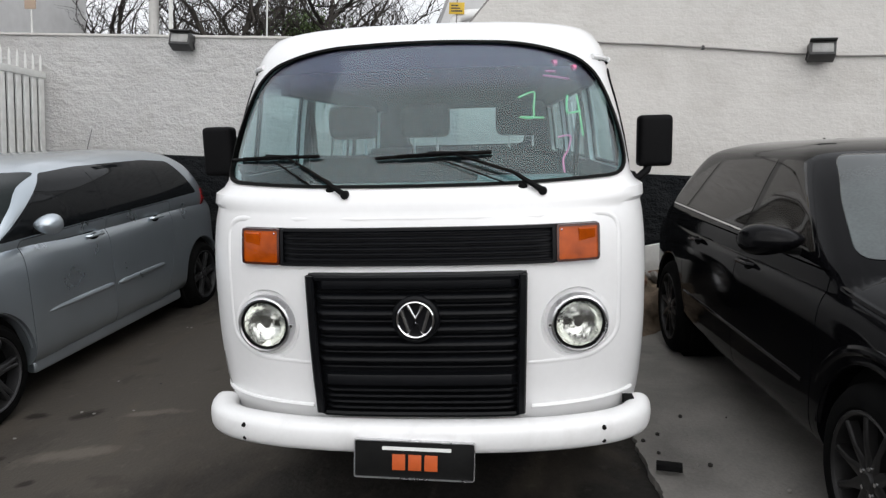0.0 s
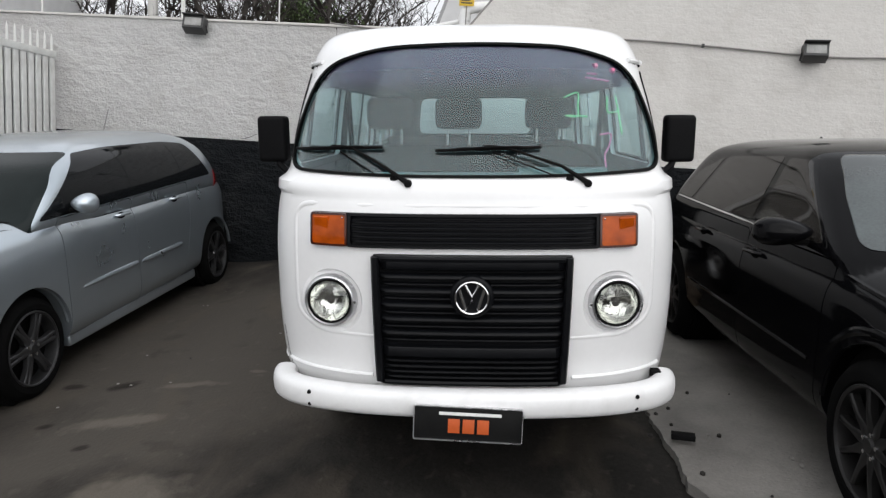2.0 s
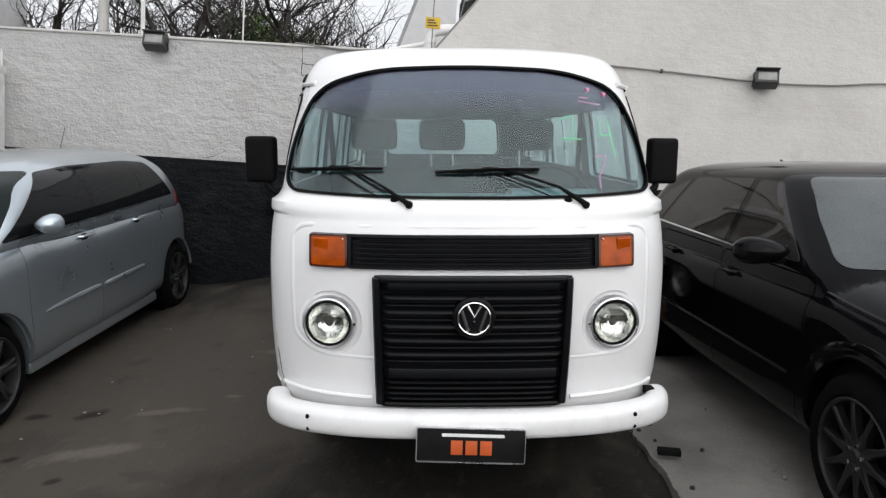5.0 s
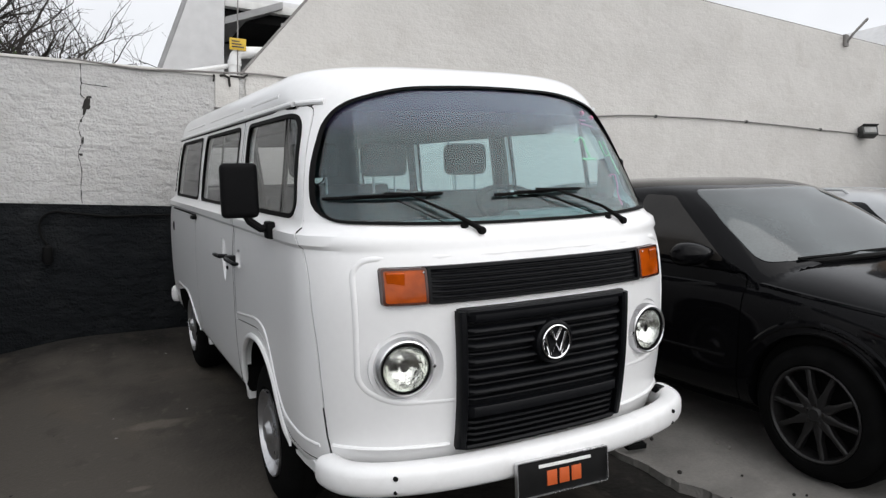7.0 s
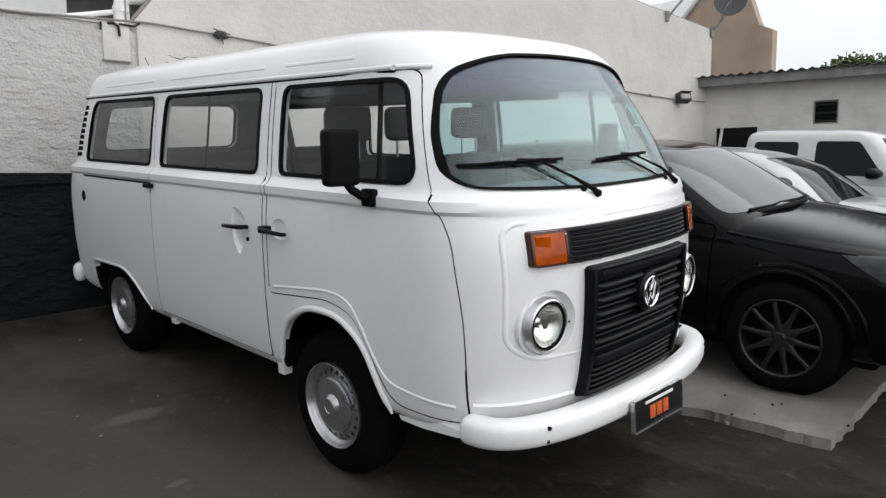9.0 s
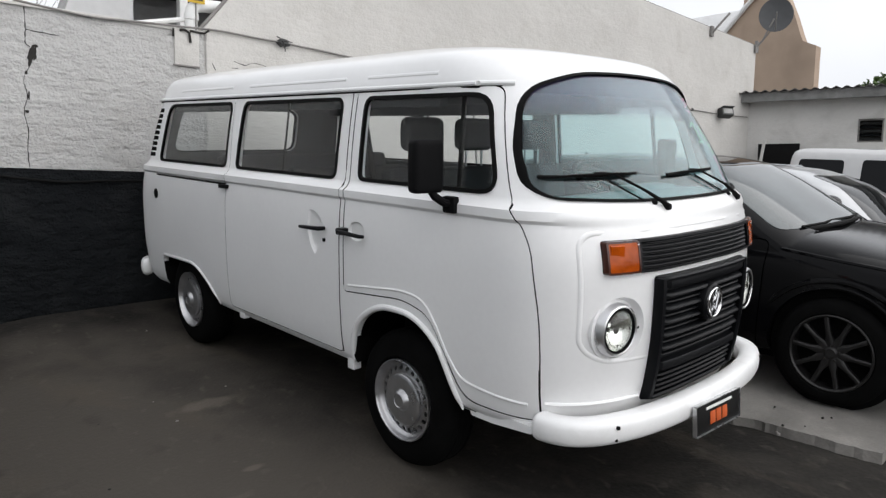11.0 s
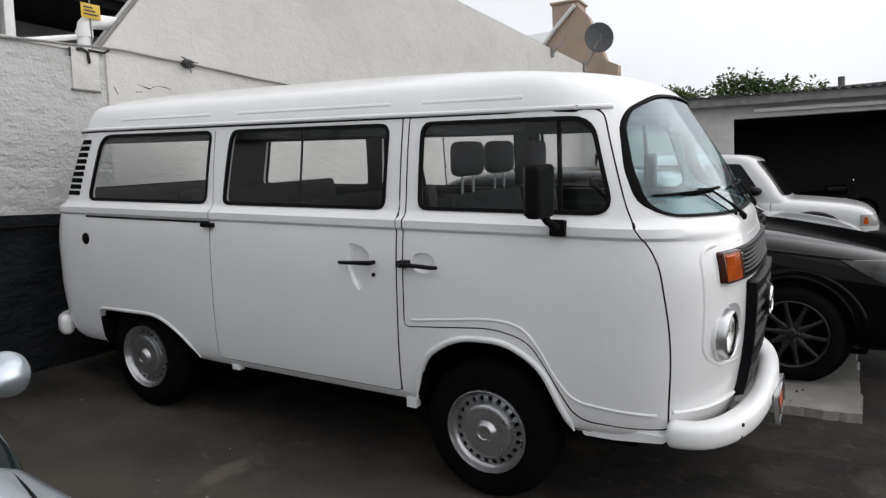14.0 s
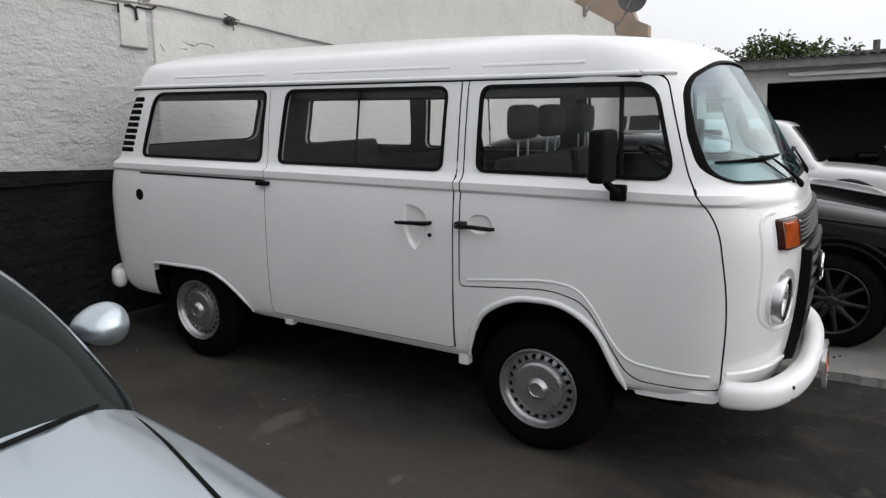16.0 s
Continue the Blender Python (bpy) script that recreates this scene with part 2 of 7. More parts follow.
HIGH_WALL = masonry("off_white_render", (0.55, 0.535, 0.51), deep=0.55, stain=0.35, stain_colour=(0.42, 0.40, 0.37))
YARD = material("stained_dark_concrete", (0.022, 0.0204, 0.0187), rough=0.85, spec=0.08, vary=0.45, scale=1.3, fine=38, stain=0.7, stain_scale=0.7, stain_colour=(0.011, 0.010, 0.0095), bump=0.6, bump_scale=45)
spot(YARD, (0.085, 0.076, 0.065), 0.75, (-1.9, 1.9, 0.0), 1.6, (1.1, 0.62, 0.0), 0.5, 1.3)      # broad paler brown area by the cars' noses
layer(YARD, (0.085, 0.072, 0.057), 0.55, 2.1, 0.54, 0.70, (1.0, 0.55, 1.0), 7.0)      # dusty brown patches
layer(YARD, (0.13, 0.118, 0.10), 0.28, 13.0, 0.60, 0.74, (1.0, 0.7, 1.0), 21.0, 0.2)         # pale specks of grit
layer(YARD, (0.064, 0.058, 0.050), 0.45, 1.5, 0.47, 0.72, (1.0, 0.8, 1.0), 51.0, 1.2)     # cloudy worn areas
layer(YARD, (0.010, 0.009, 0.008), 0.22, 3.4, 0.60, 0.68, (1.0, 1.0, 1.0), 33.0, 0.1)     # oil drips
for c, r, sq in (((-2.50, 1.50, 0), 0.075, (1, 1.6, 0)), ((-2.16, 1.46, 0), 0.10, (1, 1.5, 0)), ((-1.95, 0.62, 0), 0.05, (1, 1.4, 0)), ((-2.35, 0.95, 0), 0.05, (1, 1.5, 0)), ((-0.2, -1.2, 0), 0.16, (1, 1.5, 0))):
    spot(YARD, (0.010, 0.008, 0.007), 0.7, c, r, sq, 0.3, 12.0)
for c, r, sq in (((-1.70, 1.35, 0), 0.16, (0.8, 3.5, 0)), ((-1.35, 1.55, 0), 0.06, (1, 2.5, 0)), ((-1.9, 0.9, 0), 0.20, (0.7, 2.6, 0)), ((-1.5, 0.1, 0), 0.30, (1, 1.4, 0)), ((-1.2, 2.4, 0), 0.16, (0.8, 2.2, 0))):
    spot(YARD, (0.17, 0.15, 0.125), 0.42, c, r, sq, 0.4, 10.0)
SLAB = material("pale_concrete_slab", (0.20, 0.19, 0.175), rough=0.9, vary=0.25, scale=2.5, fine=60, stain=0.6, stain_scale=2.0, stain_colour=(0.075, 0.07, 0.065), bump=0.5, bump_scale=60)
SILVER = material("silver_car_paint", (0.46, 0.515, 0.56), rough=0.30, metal=0.80, coat=0.9, vary=0.05, scale=3, fine=300)
BLACK_PAINT = material("black_car_paint", (0.003, 0.003, 0.0035), rough=0.07, coat=0.0, spec=0.5, ior=1.20, vary=0.15, scale=3, rough_vary=0.02)
PALE_SILVER = material("pale_silver_car_paint", (0.40, 0.41, 0.42), rough=0.32, metal=0.3, coat=0.8, vary=0.04)
PICKUP_WHITE = material("pickup_white_paint", (0.55, 0.55, 0.55), rough=0.3, coat=0.7, vary=0.04)
TINTED = material("tinted_car_glass", (0.008, 0.009, 0.010), rough=0.03, vary=0.1, rough_vary=0.01, spec=0.5, ior=1.22)
# tinted glass whose brownish base colour paints in the wall's reflection
WALL_TONED_GLASS = material("wall_reflection_car_glass", (0.022, 0.020, 0.018), rough=0.04, vary=0.25, scale=3, rough_vary=0.02, spec=0.5, ior=1.30)
SCREEN_GLASS = material("dark_windscreen_glass", (0.010, 0.014, 0.014), rough=0.04, vary=0.1, rough_vary=0.02, ior=1.22)
# the paler, uneven base colour paints in part of the sky's reflection
SKY_TONED_GLASS = material("windscreen_sky_reflection_glass", (0.055, 0.066, 0.067), rough=0.06, vary=0.45, scale=2.5, rough_vary=0.02, spec=0.9)
RIM_DARK = material("dark_alloy", (0.028, 0.027, 0.027), rough=0.40, metal=0.6, vary=0.2)
RIM_GREY = material("grey_alloy", (0.055, 0.055, 0.057), rough=0.42, metal=0.7, vary=0.2, stain=0.4, stain_scale=9)
GATE_WHITE = material("white_gate_paint", (0.62, 0.62, 0.60), rough=0.6, vary=0.12, stain=0.3, stain_scale=5, stain_colour=(0.35, 0.33, 0.30))
LAMP_BODY = material("floodlight_black", (0.03, 0.03, 0.03), rough=0.5, vary=0.3)
CAR_LAMP = material("smoky_lamp_glass", (0.030, 0.031, 0.031), rough=0.12, ior=1.25, vary=0.5, scale=14, bump=0.2, bump_scale=25)
FLOOD_GLASS = material("floodlight_glass", (0.25, 0.25, 0.24), rough=0.12, vary=0.3)
CABLE = material("grey_conduit", (0.20, 0.19, 0.18), rough=0.7, vary=0.2)
FASCIA = material("grey_fascia", (0.20, 0.20, 0.195), rough=0.8, vary=0.25, stain=0.4, stain_scale=3)
FIBRO = material("corrugated_fibre_cement", (0.11, 0.105, 0.10), rough=0.9, vary=0.35, scale=3, stain=0.6, stain_scale=2.5, stain_colour=(0.06, 0.06, 0.055), bump=0.3)
OUTBUILDING = masonry("outbuilding_render", (0.56, 0.55, 0.53), deep=0.35, stain=0.4, stain_colour=(0.33, 0.32, 0.30))
TAN = material("tan_render", (0.38, 0.29, 0.22), rough=0.92, vary=0.12, scale=1.5, stain=0.4, stain_scale=1.0, stain_colour=(0.22, 0.165, 0.125), bump=0.3, bump_scale=30)
PALE_HOUSE = material("pale_house_render", (0.60, 0.60, 0.60), rough=0.9, vary=0.06, stain=0.2, stain_scale=0.8, stain_colour=(0.4, 0.4, 0.4), bump=0.2)
GREY_HOUSE = material("grey_house_render", (0.30, 0.30, 0.30), rough=0.9, vary=0.1, bump=0.2)
DISH = material("dish_grey", (0.045, 0.047, 0.05), rough=0.6, vary=0.2)
# near-black base colour that paints in the shade of enclosed rooms
INTERIOR_SHADE = material("garage_interior_shade", (0.05, 0.048, 0.045), rough=0.95, vary=0.2)
BARK = material("tree_bark", (0.032, 0.027, 0.023), rough=0.95, vary=0.35, bump=0.5, bump_scale=40)
LEAF = material("tree_leaves", (0.065, 0.105, 0.028), rough=0.7, vary=0.4, scale=4)
YELLOW = material("yellow_sign", (0.55, 0.36, 0.02), rough=0.5, vary=0.1)
SIGN_INK = material("sign_ink", (0.03, 0.03, 0.03), rough=0.6)
PLATE_BLACK = material("plate_black", (0.006, 0.006, 0.006), rough=0.5, ior=1.25, vary=0.3, scale=14)
PLATE_ORANGE = material("plate_orange_ink", (0.48, 0.085, 0.015), rough=0.5)
PLATE_WHITE = material("plate_white_ink", (0.75, 0.75, 0.74), rough=0.5)
PAINT_GREEN = material("green_paint_marker", (0.24, 0.64, 0.28), rough=0.5, vary=0.1)
PAINT_PINK = material("pink_paint_marker", (0.80, 0.20, 0.38), rough=0.5, vary=0.1)
PIPE_WHITE = material("white_pvc", (0.70, 0.70, 0.69), rough=0.45, vary=0.08)


# ---------------------------------------------------------------- mesh helpers
def link(name, bm, mat, parent=None, label="", angle=35.0, m=None):
    """Links a bmesh as one mesh object. Under a parent its vertices are in the thing's own axes."""
    me = bpy.data.meshes.new(name)
    if m is not None:
        bmesh.ops.transform(bm, matrix=m, verts=bm.verts)
    bm.to_mesh(me)
    bm.free()
    me.polygons.foreach_set("use_smooth", [True] * len(me.polygons))
    me.set_sharp_from_angle(angle=radians(angle))
    me.materials.append(mat)
    ob = new(name, me)
    if parent is not None:
        ob.parent = parent
    if label:
        ob["label"] = label
    return ob


def part(name, bm, mat, parent, label="", angle=35.0, m=None):
    return link(name, bm, mat, parent, label, angle, m)


def thing(name, m, label, category, group="", kind=""):
    """An Empty at a thing's base, which carries its parts."""
    ob = new(name)
    ob.empty_display_size = 0.2
    ob.matrix_world = m
    return tagged(ob, label, category, group, kind)


def box(x0, x1, y0, y1, z0, z1, bevel=0.0, seg=2):
    bm = bmesh.new()
    bmesh.ops.create_cube(bm, size=1.0)
    for v in bm.verts:
        v.co = Vector((x0 if v.co.x < 0 else x1, y0 if v.co.y < 0 else y1, z0 if v.co.z < 0 else z1))
    if bevel:
        bmesh.ops.bevel(bm, geom=bm.edges[:], offset=bevel, segments=seg, affect="EDGES", profile=0.6)
    return bm


def merged(*bms):
    out = bmesh.new()
    for b in bms:
        me = bpy.data.meshes.new("tmp")
        b.to_mesh(me)
        b.free()
        out.from_mesh(me)
        bpy.data.meshes.remove(me)
    return out


def moved(bm, m):
    bmesh.ops.transform(bm, matrix=m, verts=bm.verts)
    return bm


def boolean(a, b, op):
    """a with b taken away from it, cut out of it or joined to it; frees both."""
    obs = []
    for k, bm in enumerate((a, b)):
        me = bpy.data.meshes.new("tmp_bool")
        bm.to_mesh(me)
        bm.free()
        obs.append(new("tmp_bool", me))
    mod = obs[0].modifiers.new("cut", "BOOLEAN")
    mod.operation, mod.solver, mod.object = op, "EXACT", obs[1]
    dg = bpy.context.evaluated_depsgraph_get()
    dg.update()
    me = bpy.data.meshes.new_from_object(obs[0].evaluated_get(dg))
    out = bmesh.new()
    out.from_mesh(me)
    for o in obs:
        old = o.data
        bpy.data.objects.remove(o)
        bpy.data.meshes.remove(old)
    bpy.data.meshes.remove(me)
    return out


def outline(w, yf, yr, lf, lr, nf, nr, seg=20):
    """Plan of a car at one height: flat sides, rounded nose and tail. Counter-clockwise from above."""
    pts = []
    for k in range(seg * 2 + 1):                       # nose, from the one side over the middle to the other
        a = math.pi * k / (seg * 2)
        c, s = math.cos(a), math.sin(a)
        x = -w * math.copysign(abs(c) ** (2 / nf), c)
        y = yf + lf * (1 - s ** (2 / nf))
        pts.append((x, y))
    mid = 14
    for k in range(1, mid):
        pts.append((w, yf + lf + (yr - lr - yf - lf) * k / mid))
    for k in range(seg * 2 + 1):
        a = math.pi * k / (seg * 2)
        c, s = math.cos(a), math.sin(a)
        pts.append((w * math.copysign(abs(c) ** (2 / nr), c), yr - lr * (1 - s ** (2 / nr))))
    for k in range(1, mid):
        pts.append((-w, yr - lr + (yf + lf - yr + lr) * k / mid))
    return pts


def between(levels, z):
    """A level of a table, between two rows, along a smooth curve through the rows."""
    k = 0
    while k < len(levels) - 2 and z > levels[k + 1][0]:
        k += 1
    p0, p1, p2, p3 = levels[max(k - 1, 0)], levels[k], levels[k + 1], levels[min(k + 2, len(levels) - 1)]
    f = (z - p1[0]) / (p2[0] - p1[0])
    out = [z]
    for j in range(1, len(p1)):
        h = p2[0] - p1[0]
        m1 = (p2[j] - p0[j]) / (p2[0] - p0[0]) * h if p0 is not p1 else (p2[j] - p1[j])
        m2 = (p3[j] - p1[j]) / (p3[0] - p1[0]) * h if p3 is not p2 else (p2[j] - p1[j])
        d = p2[j] - p1[j]
        if d == 0:
            m1 = m2 = 0
        else:                                           # keep the curve between its rows
            m1, m2 = d * min(max(m1 / d, 0), 3), d * min(max(m2 / d, 0), 3)
        out.append((2 * f ** 3 - 3 * f * f + 1) * p1[j] + (f ** 3 - 2 * f * f + f) * m1 + (-2 * f ** 3 + 3 * f * f) * p2[j] + (f ** 3 - f * f) * m2)
    return out


def stack(levels, shape, off=0.0, zs=None):
    """A closed body from plans stacked up. levels: (z, half width, nose y, tail y); off: metres by which it is drawn in."""
    bm = bmesh.new()
    rings = []
    for z in zs or [r[0] for r in levels]:
        _, w, yf, yr = between(levels, z)[:4]
        ring = outline(max(w - off, 0.02), yf + off, yr - off, *shape)
        rings.append([bm.verts.new((x, y, z)) for x, y in ring])
    n = len(rings[0])
    for a, b in zip(rings, rings[1:]):
        for k in range(n):
            bm.faces.new((a[k], a[(k + 1) % n], b[(k + 1) % n], b[k]))
    bm.faces.new(rings[0][::-1])
    bm.faces.new(rings[-1])
    bmesh.ops.recalc_face_normals(bm, faces=bm.faces)
    return bm


def rounded(points, r, seg=5):
    """A polygon with its corners rounded; r: one radius, or one for each corner."""
    out, n = [], len(points)
    rs = r if isinstance(r, (list, tuple)) else [r] * n
    for k in range(n):
        p, a, b = Vector(points[k]), Vector(points[k - 1]), Vector(points[(k + 1) % n])
        u, v = (a - p), (b - p)
        d = min(rs[k], u.length * 0.45, v.length * 0.45)
        s, e = p + u.normalized() * d, p + v.normalized() * d
        for j in range(seg + 1):
            f = j / seg
            q = s * (1 - f) ** 2 + p * 2 * f * (1 - f) + e * f * f
            out.append((q.x, q.y))
    return out


def grown(points, d):
    """A polygon pushed outwards by d."""
    n = len(points)
    area = sum(points[k - 1][0] * points[k][1] - points[k][0] * points[k - 1][1] for k in range(n))
    sgn = 1 if area > 0 else -1
    out = []
    for k in range(n):
        a, p, b = Vector(points[k - 1]), Vector(points[k]), Vector(points[(k + 1) % n])
        t = ((p - a).normalized() + (b - p).normalized())
        if t.length < 1e-9:
            t = b - a
        t.normalize()
        out.append((p.x + sgn * t.y * d, p.y - sgn * t.x * d))
    return out


def prism(points, axis, a, b):
    """A polygon drawn out along x, y or z from a to b. Polygons lie in (y, z), (x, z) or (x, y)."""
    bm = bmesh.new()
    rows = []
    for c in (a, b):
        rows.append([bm.verts.new({"x": (c, p, q), "y": (p, c, q), "z": (p, q, c)}[axis]) for p, q in points])
    n = len(points)
    for k in range(n):
        bm.faces.new((rows[0][k], rows[0][(k + 1) % n], rows[1][(k + 1) % n], rows[1][k]))
    bm.faces.new(rows[0][::-1])
    bm.faces.new(rows[1])
    bmesh.ops.recalc_face_normals(bm, faces=bm.faces)
    return bm


def ring_prism(outer, inner, axis, a, b):
    """A frame: between two polygons of as many points, drawn out along an axis."""
    bm = bmesh.new()
    rows = []
    for c in (a, b):
        for poly in (outer, inner):
            rows.append([bm.verts.new({"x": (c, p, q), "y": (p, c, q), "z": (p, q, c)}[axis]) for p, q in poly])
    n = len(outer)
    o0, i0, o1, i1 = rows
    for k in range(n):
        j = (k + 1) % n
        for f in ((o0[k], o0[j], o1[j], o1[k]), (i0[j], i0[k], i1[k], i1[j]), (o0[j], o0[k], i0[k], i0[j]), (o1[k], o1[j], i1[j], i1[k])):
            bm.faces.new(f)
    bmesh.ops.recalc_face_normals(bm, faces=bm.faces)
    return bm


def lathe(profile, axis="x", seg=40, centre=(0, 0, 0), closed=False, capped=True):
    """A profile of (along, radius) turned round an axis."""
    bm = bmesh.new()
    rows = []
    for al, r in profile:
        row = []
        for k in range(seg):
            a = 2 * math.pi * k / seg
            c, s = r * math.cos(a), r * math.sin(a)
            p = {"x": (al, c, s), "y": (c, al, s), "z": (c, s, al)}[axis]
            row.append(bm.verts.new(Vector(p) + Vector(centre)))
        rows.append(row)
    pairs = list(zip(rows, rows[1:])) + ([(rows[-1], rows[0])] if closed else [])
    for a, b in pairs:
        for k in range(seg):
            bm.faces.new((a[k], a[(k + 1) % seg], b[(k + 1) % seg], b[k]))
    if capped and not closed:
        if profile[0][1] > 1e-4:
            bm.faces.new(rows[0][::-1])
        if profile[-1][1] > 1e-4:
            bm.faces.new(rows[-1])
    bmesh.ops.remove_doubles(bm, verts=bm.verts, dist=1e-5)
    bmesh.ops.recalc_face_normals(bm, faces=bm.faces)
    return bm


def tube(points, r, seg=8, radii=None):
    """A round bar through points."""
    bm = bmesh.new()
    pts = [Vector(p) for p in points]
    rows = []
    up = None
    for k, p in enumerate(pts):
        t = (pts[min(k + 1, len(pts) - 1)] - pts[max(k - 1, 0)]).normalized()
        if up is None:
            up = t.cross(Vector((0, 0, 1)) if abs(t.z) < 0.9 else Vector((1, 0, 0))).normalized()
        else:
            up = (up - t * up.dot(t)).normalized()
        side = t.cross(up)
        rr = radii[k] if radii else r
        rows.append([bm.verts.new(p + (up * math.cos(2 * math.pi * j / seg) + side * math.sin(2 * math.pi * j / seg)) * rr) for j in range(seg)])
    for a, b in zip(rows, rows[1:]):
        for k in range(seg):
            bm.faces.new((a[k], a[(k + 1) % seg], b[(k + 1) % seg], b[k]))
    bm.faces.new(rows[0][::-1])
    bm.faces.new(rows[-1])
    bmesh.ops.recalc_face_normals(bm, faces=bm.faces)
    return bm


def smooth_path(points, n=8):
    """A soft curve through points."""
    p = [Vector(q) for q in points]
    out = []
    for k in range(len(p) - 1):
        a, b, c, d = p[max(k - 1, 0)], p[k], p[k + 1], p[min(k + 2, len(p) - 1)]
        for j in range(n):
            f = j / n
            out.append(0.5 * ((2 * b) + (c - a) * f + (2 * a - 5 * b + 4 * c - d) * f * f + (3 * b - a - 3 * c + d) * f ** 3))
    out.append(p[-1])
    return out


DIRT = material("brown_rubble_earth", (0.15, 0.115, 0.085), rough=0.95, vary=0.45, scale=6, fine=50, bump=0.8, bump_scale=20, stain=0.5, stain_scale=5, stain_colour=(0.05, 0.04, 0.03), spec=0.1)
CRACK = material("crack_dark", (0.02, 0.018, 0.016), rough=0.95, vary=0.3)
MORTAR = material("bare_brick_clay", (0.16, 0.085, 0.055), rough=0.95, vary=0.4)


# ---------------------------------------------------------------- the yard and its walls
def step(a, b, v):
    f = min(max((v - a) / (b - a), 0), 1)
    return f * f * (3 - 2 * f)


def ground_z(x, y):
    gx = x if x < 2.6 else 2.6 + (x - 2.6) * 0.5
    gx = max(gx, -9)
    gy = min(max(y, -9), 6)
    z = 0.0631 * gx + 0.0690 * gy
    z -= 0.043 * min(max(y, 0), 5) * step(0.85, 1.5, x)
    z -= 0.108 * step(1.5, 2.5, -x)
    z += 0.09 * step(3.6, 4.6, y) * (1 - step(0.5, 3, x))
    return z


def grid_sheet(xs, ys, f):
    bm = bmesh.new()
    rows = [[bm.verts.new((x, y, f(x, y))) for x in xs] for y in ys]
    for a, b in zip(rows, rows[1:]):
        for k in range(len(xs) - 1):
            bm.faces.new((a[k], a[k + 1], b[k + 1], b[k]))
    return bm


def spaced(lo, hi, fine_lo, fine_hi, fine, coarse):
    out, v = [], lo
    while v < hi:
        out.append(v)
        v += fine if fine_lo <= v < fine_hi else coarse
    return out + [hi]


def yard_z(x, y):
    return ground_z(x, y) + (0.012 * noise.noise((x * 0.7, y * 0.7, 3)) + 0.005 * noise.noise((x * 2.6, y * 2.6, 7)) if abs(x) < 9 and abs(y) < 9 else 0) - 0.006


yard = link("ground", grid_sheet(spaced(-80, 80, -8, 11, 0.16, 4.0), spaced(-80, 80, -6, 5, 0.16, 4.0), yard_z), YARD)
tagged(yard, "dark stained concrete yard with oil marks and pale patches", "ground", kind="structure")

WALL_ANG = math.degrees(math.atan(-0.07))
WALL_M = pose(-0.25, 4.55, 0, 0, 0, WALL_ANG)       # along the back wall: x along, y behind it


def wall_at(s, z, out=0.0):
    """A place s metres along the back wall, out metres before its face."""
    return WALL_M @ Vector((s, -out, z))


# back wall: white above, charcoal dado below
low = merged(box(-9.0, 0.05, 0.0, 0.16, 1.45, 2.66))
wall_low = link("wall_back_low", low, WHITE_WALL, m=None)
wall_low.matrix_world = WALL_M
tagged(wall_low, "rough white-painted masonry yard wall with cracks", "wall", kind="structure")
dado = link("wall_back_dado", box(-9.0, 10.2, -0.012, 0.16, -0.6, 1.45), DARK_WALL)
dado.matrix_world = WALL_M
tagged(dado, "charcoal-painted lower band of the yard wall", "wall", kind="structure")
gable = prism([(0.05, 1.45), (9.75, 1.45), (9.75, 3.95), (8.3, 4.02), (5.45, 4.16), (1.40, 4.43), (0.02, 2.70)], "y", 0.0, 0.22)
wall_high = link("wall_back_high", gable, HIGH_WALL)
wall_high.matrix_world = WALL_M
tagged(wall_high, "tall off-white rendered gable wall with a sloping top", "wall", kind="structure")

# outbuilding beyond the wall's end: facade with a wide dark garage opening
FA = Vector((9.37, 3.88, 0))
FAC_ANG = math.degrees(math.atan2(-1, 0.22))
FAC_M = Matrix.Translation(FA) @ pose(0, 0, 0, 0, 0, FAC_ANG)      # x along the facade away from the wall, y behind it


def facade_piece(name, bm, mat, label, category="wall"):
    ob = link(name, bm, mat)
    ob.matrix_world = FAC_M
    return tagged(ob, label, category, kind="structure")


# facade wall with a through-opening for the small window, then the wide garage opening
fw = prism([(-0.02, -0.3), (2.68, -0.3), (2.68, 2.72), (9.0, 2.72), (9.0, 3.02), (-0.02, 3.02)], "y", 0.0, 0.18)
fw = boolean(fw, box(1.66, 2.02, -0.2, 0.5, 2.24, 2.62), "DIFFERENCE")
facade_piece("wall_outbuilding", fw, OUTBUILDING, "stained pale rendered wall of a low outbuilding")
# inner walls and ceiling carry the garage's shade in their colour
facade_piece("wall_garage_back", box(-0.02, 9.2, 5.0, 5.15, -0.3, 3.0), INTERIOR_SHADE, "back wall inside the open garage, coloured dark for shade")
facade_piece("wall_garage_side", box(2.5, 2.66, 0.2, 5.0, -0.3, 3.0), INTERIOR_SHADE, "side wall inside the open garage, coloured dark for shade")
facade_piece("wall_garage_end", box(9.0, 9.2, 0.0, 5.0, -0.3, 3.0), INTERIOR_SHADE, "end wall of the open garage, coloured dark for shade")
facade_piece("ceiling", box(-0.1, 9.2, 0.2, 5.2, 2.9, 2.96), INTERIOR_SHADE, "underside of the garage roof, coloured dark for shade", "ceiling")

# corrugated roof: one waved sheet with thickness
roof = bmesh.new()
rows = []
for lift in (0.0, -0.012):
    for yy, zz in ((-0.38, 3.10), (5.6, 3.22)):
        rows.append([roof.verts.new((-0.15 + 9.6 * k / 640, yy, zz + lift + 0.017 * math.cos(2 * math.pi * (9.6 * k / 640) / 0.150))) for k in range(641)])
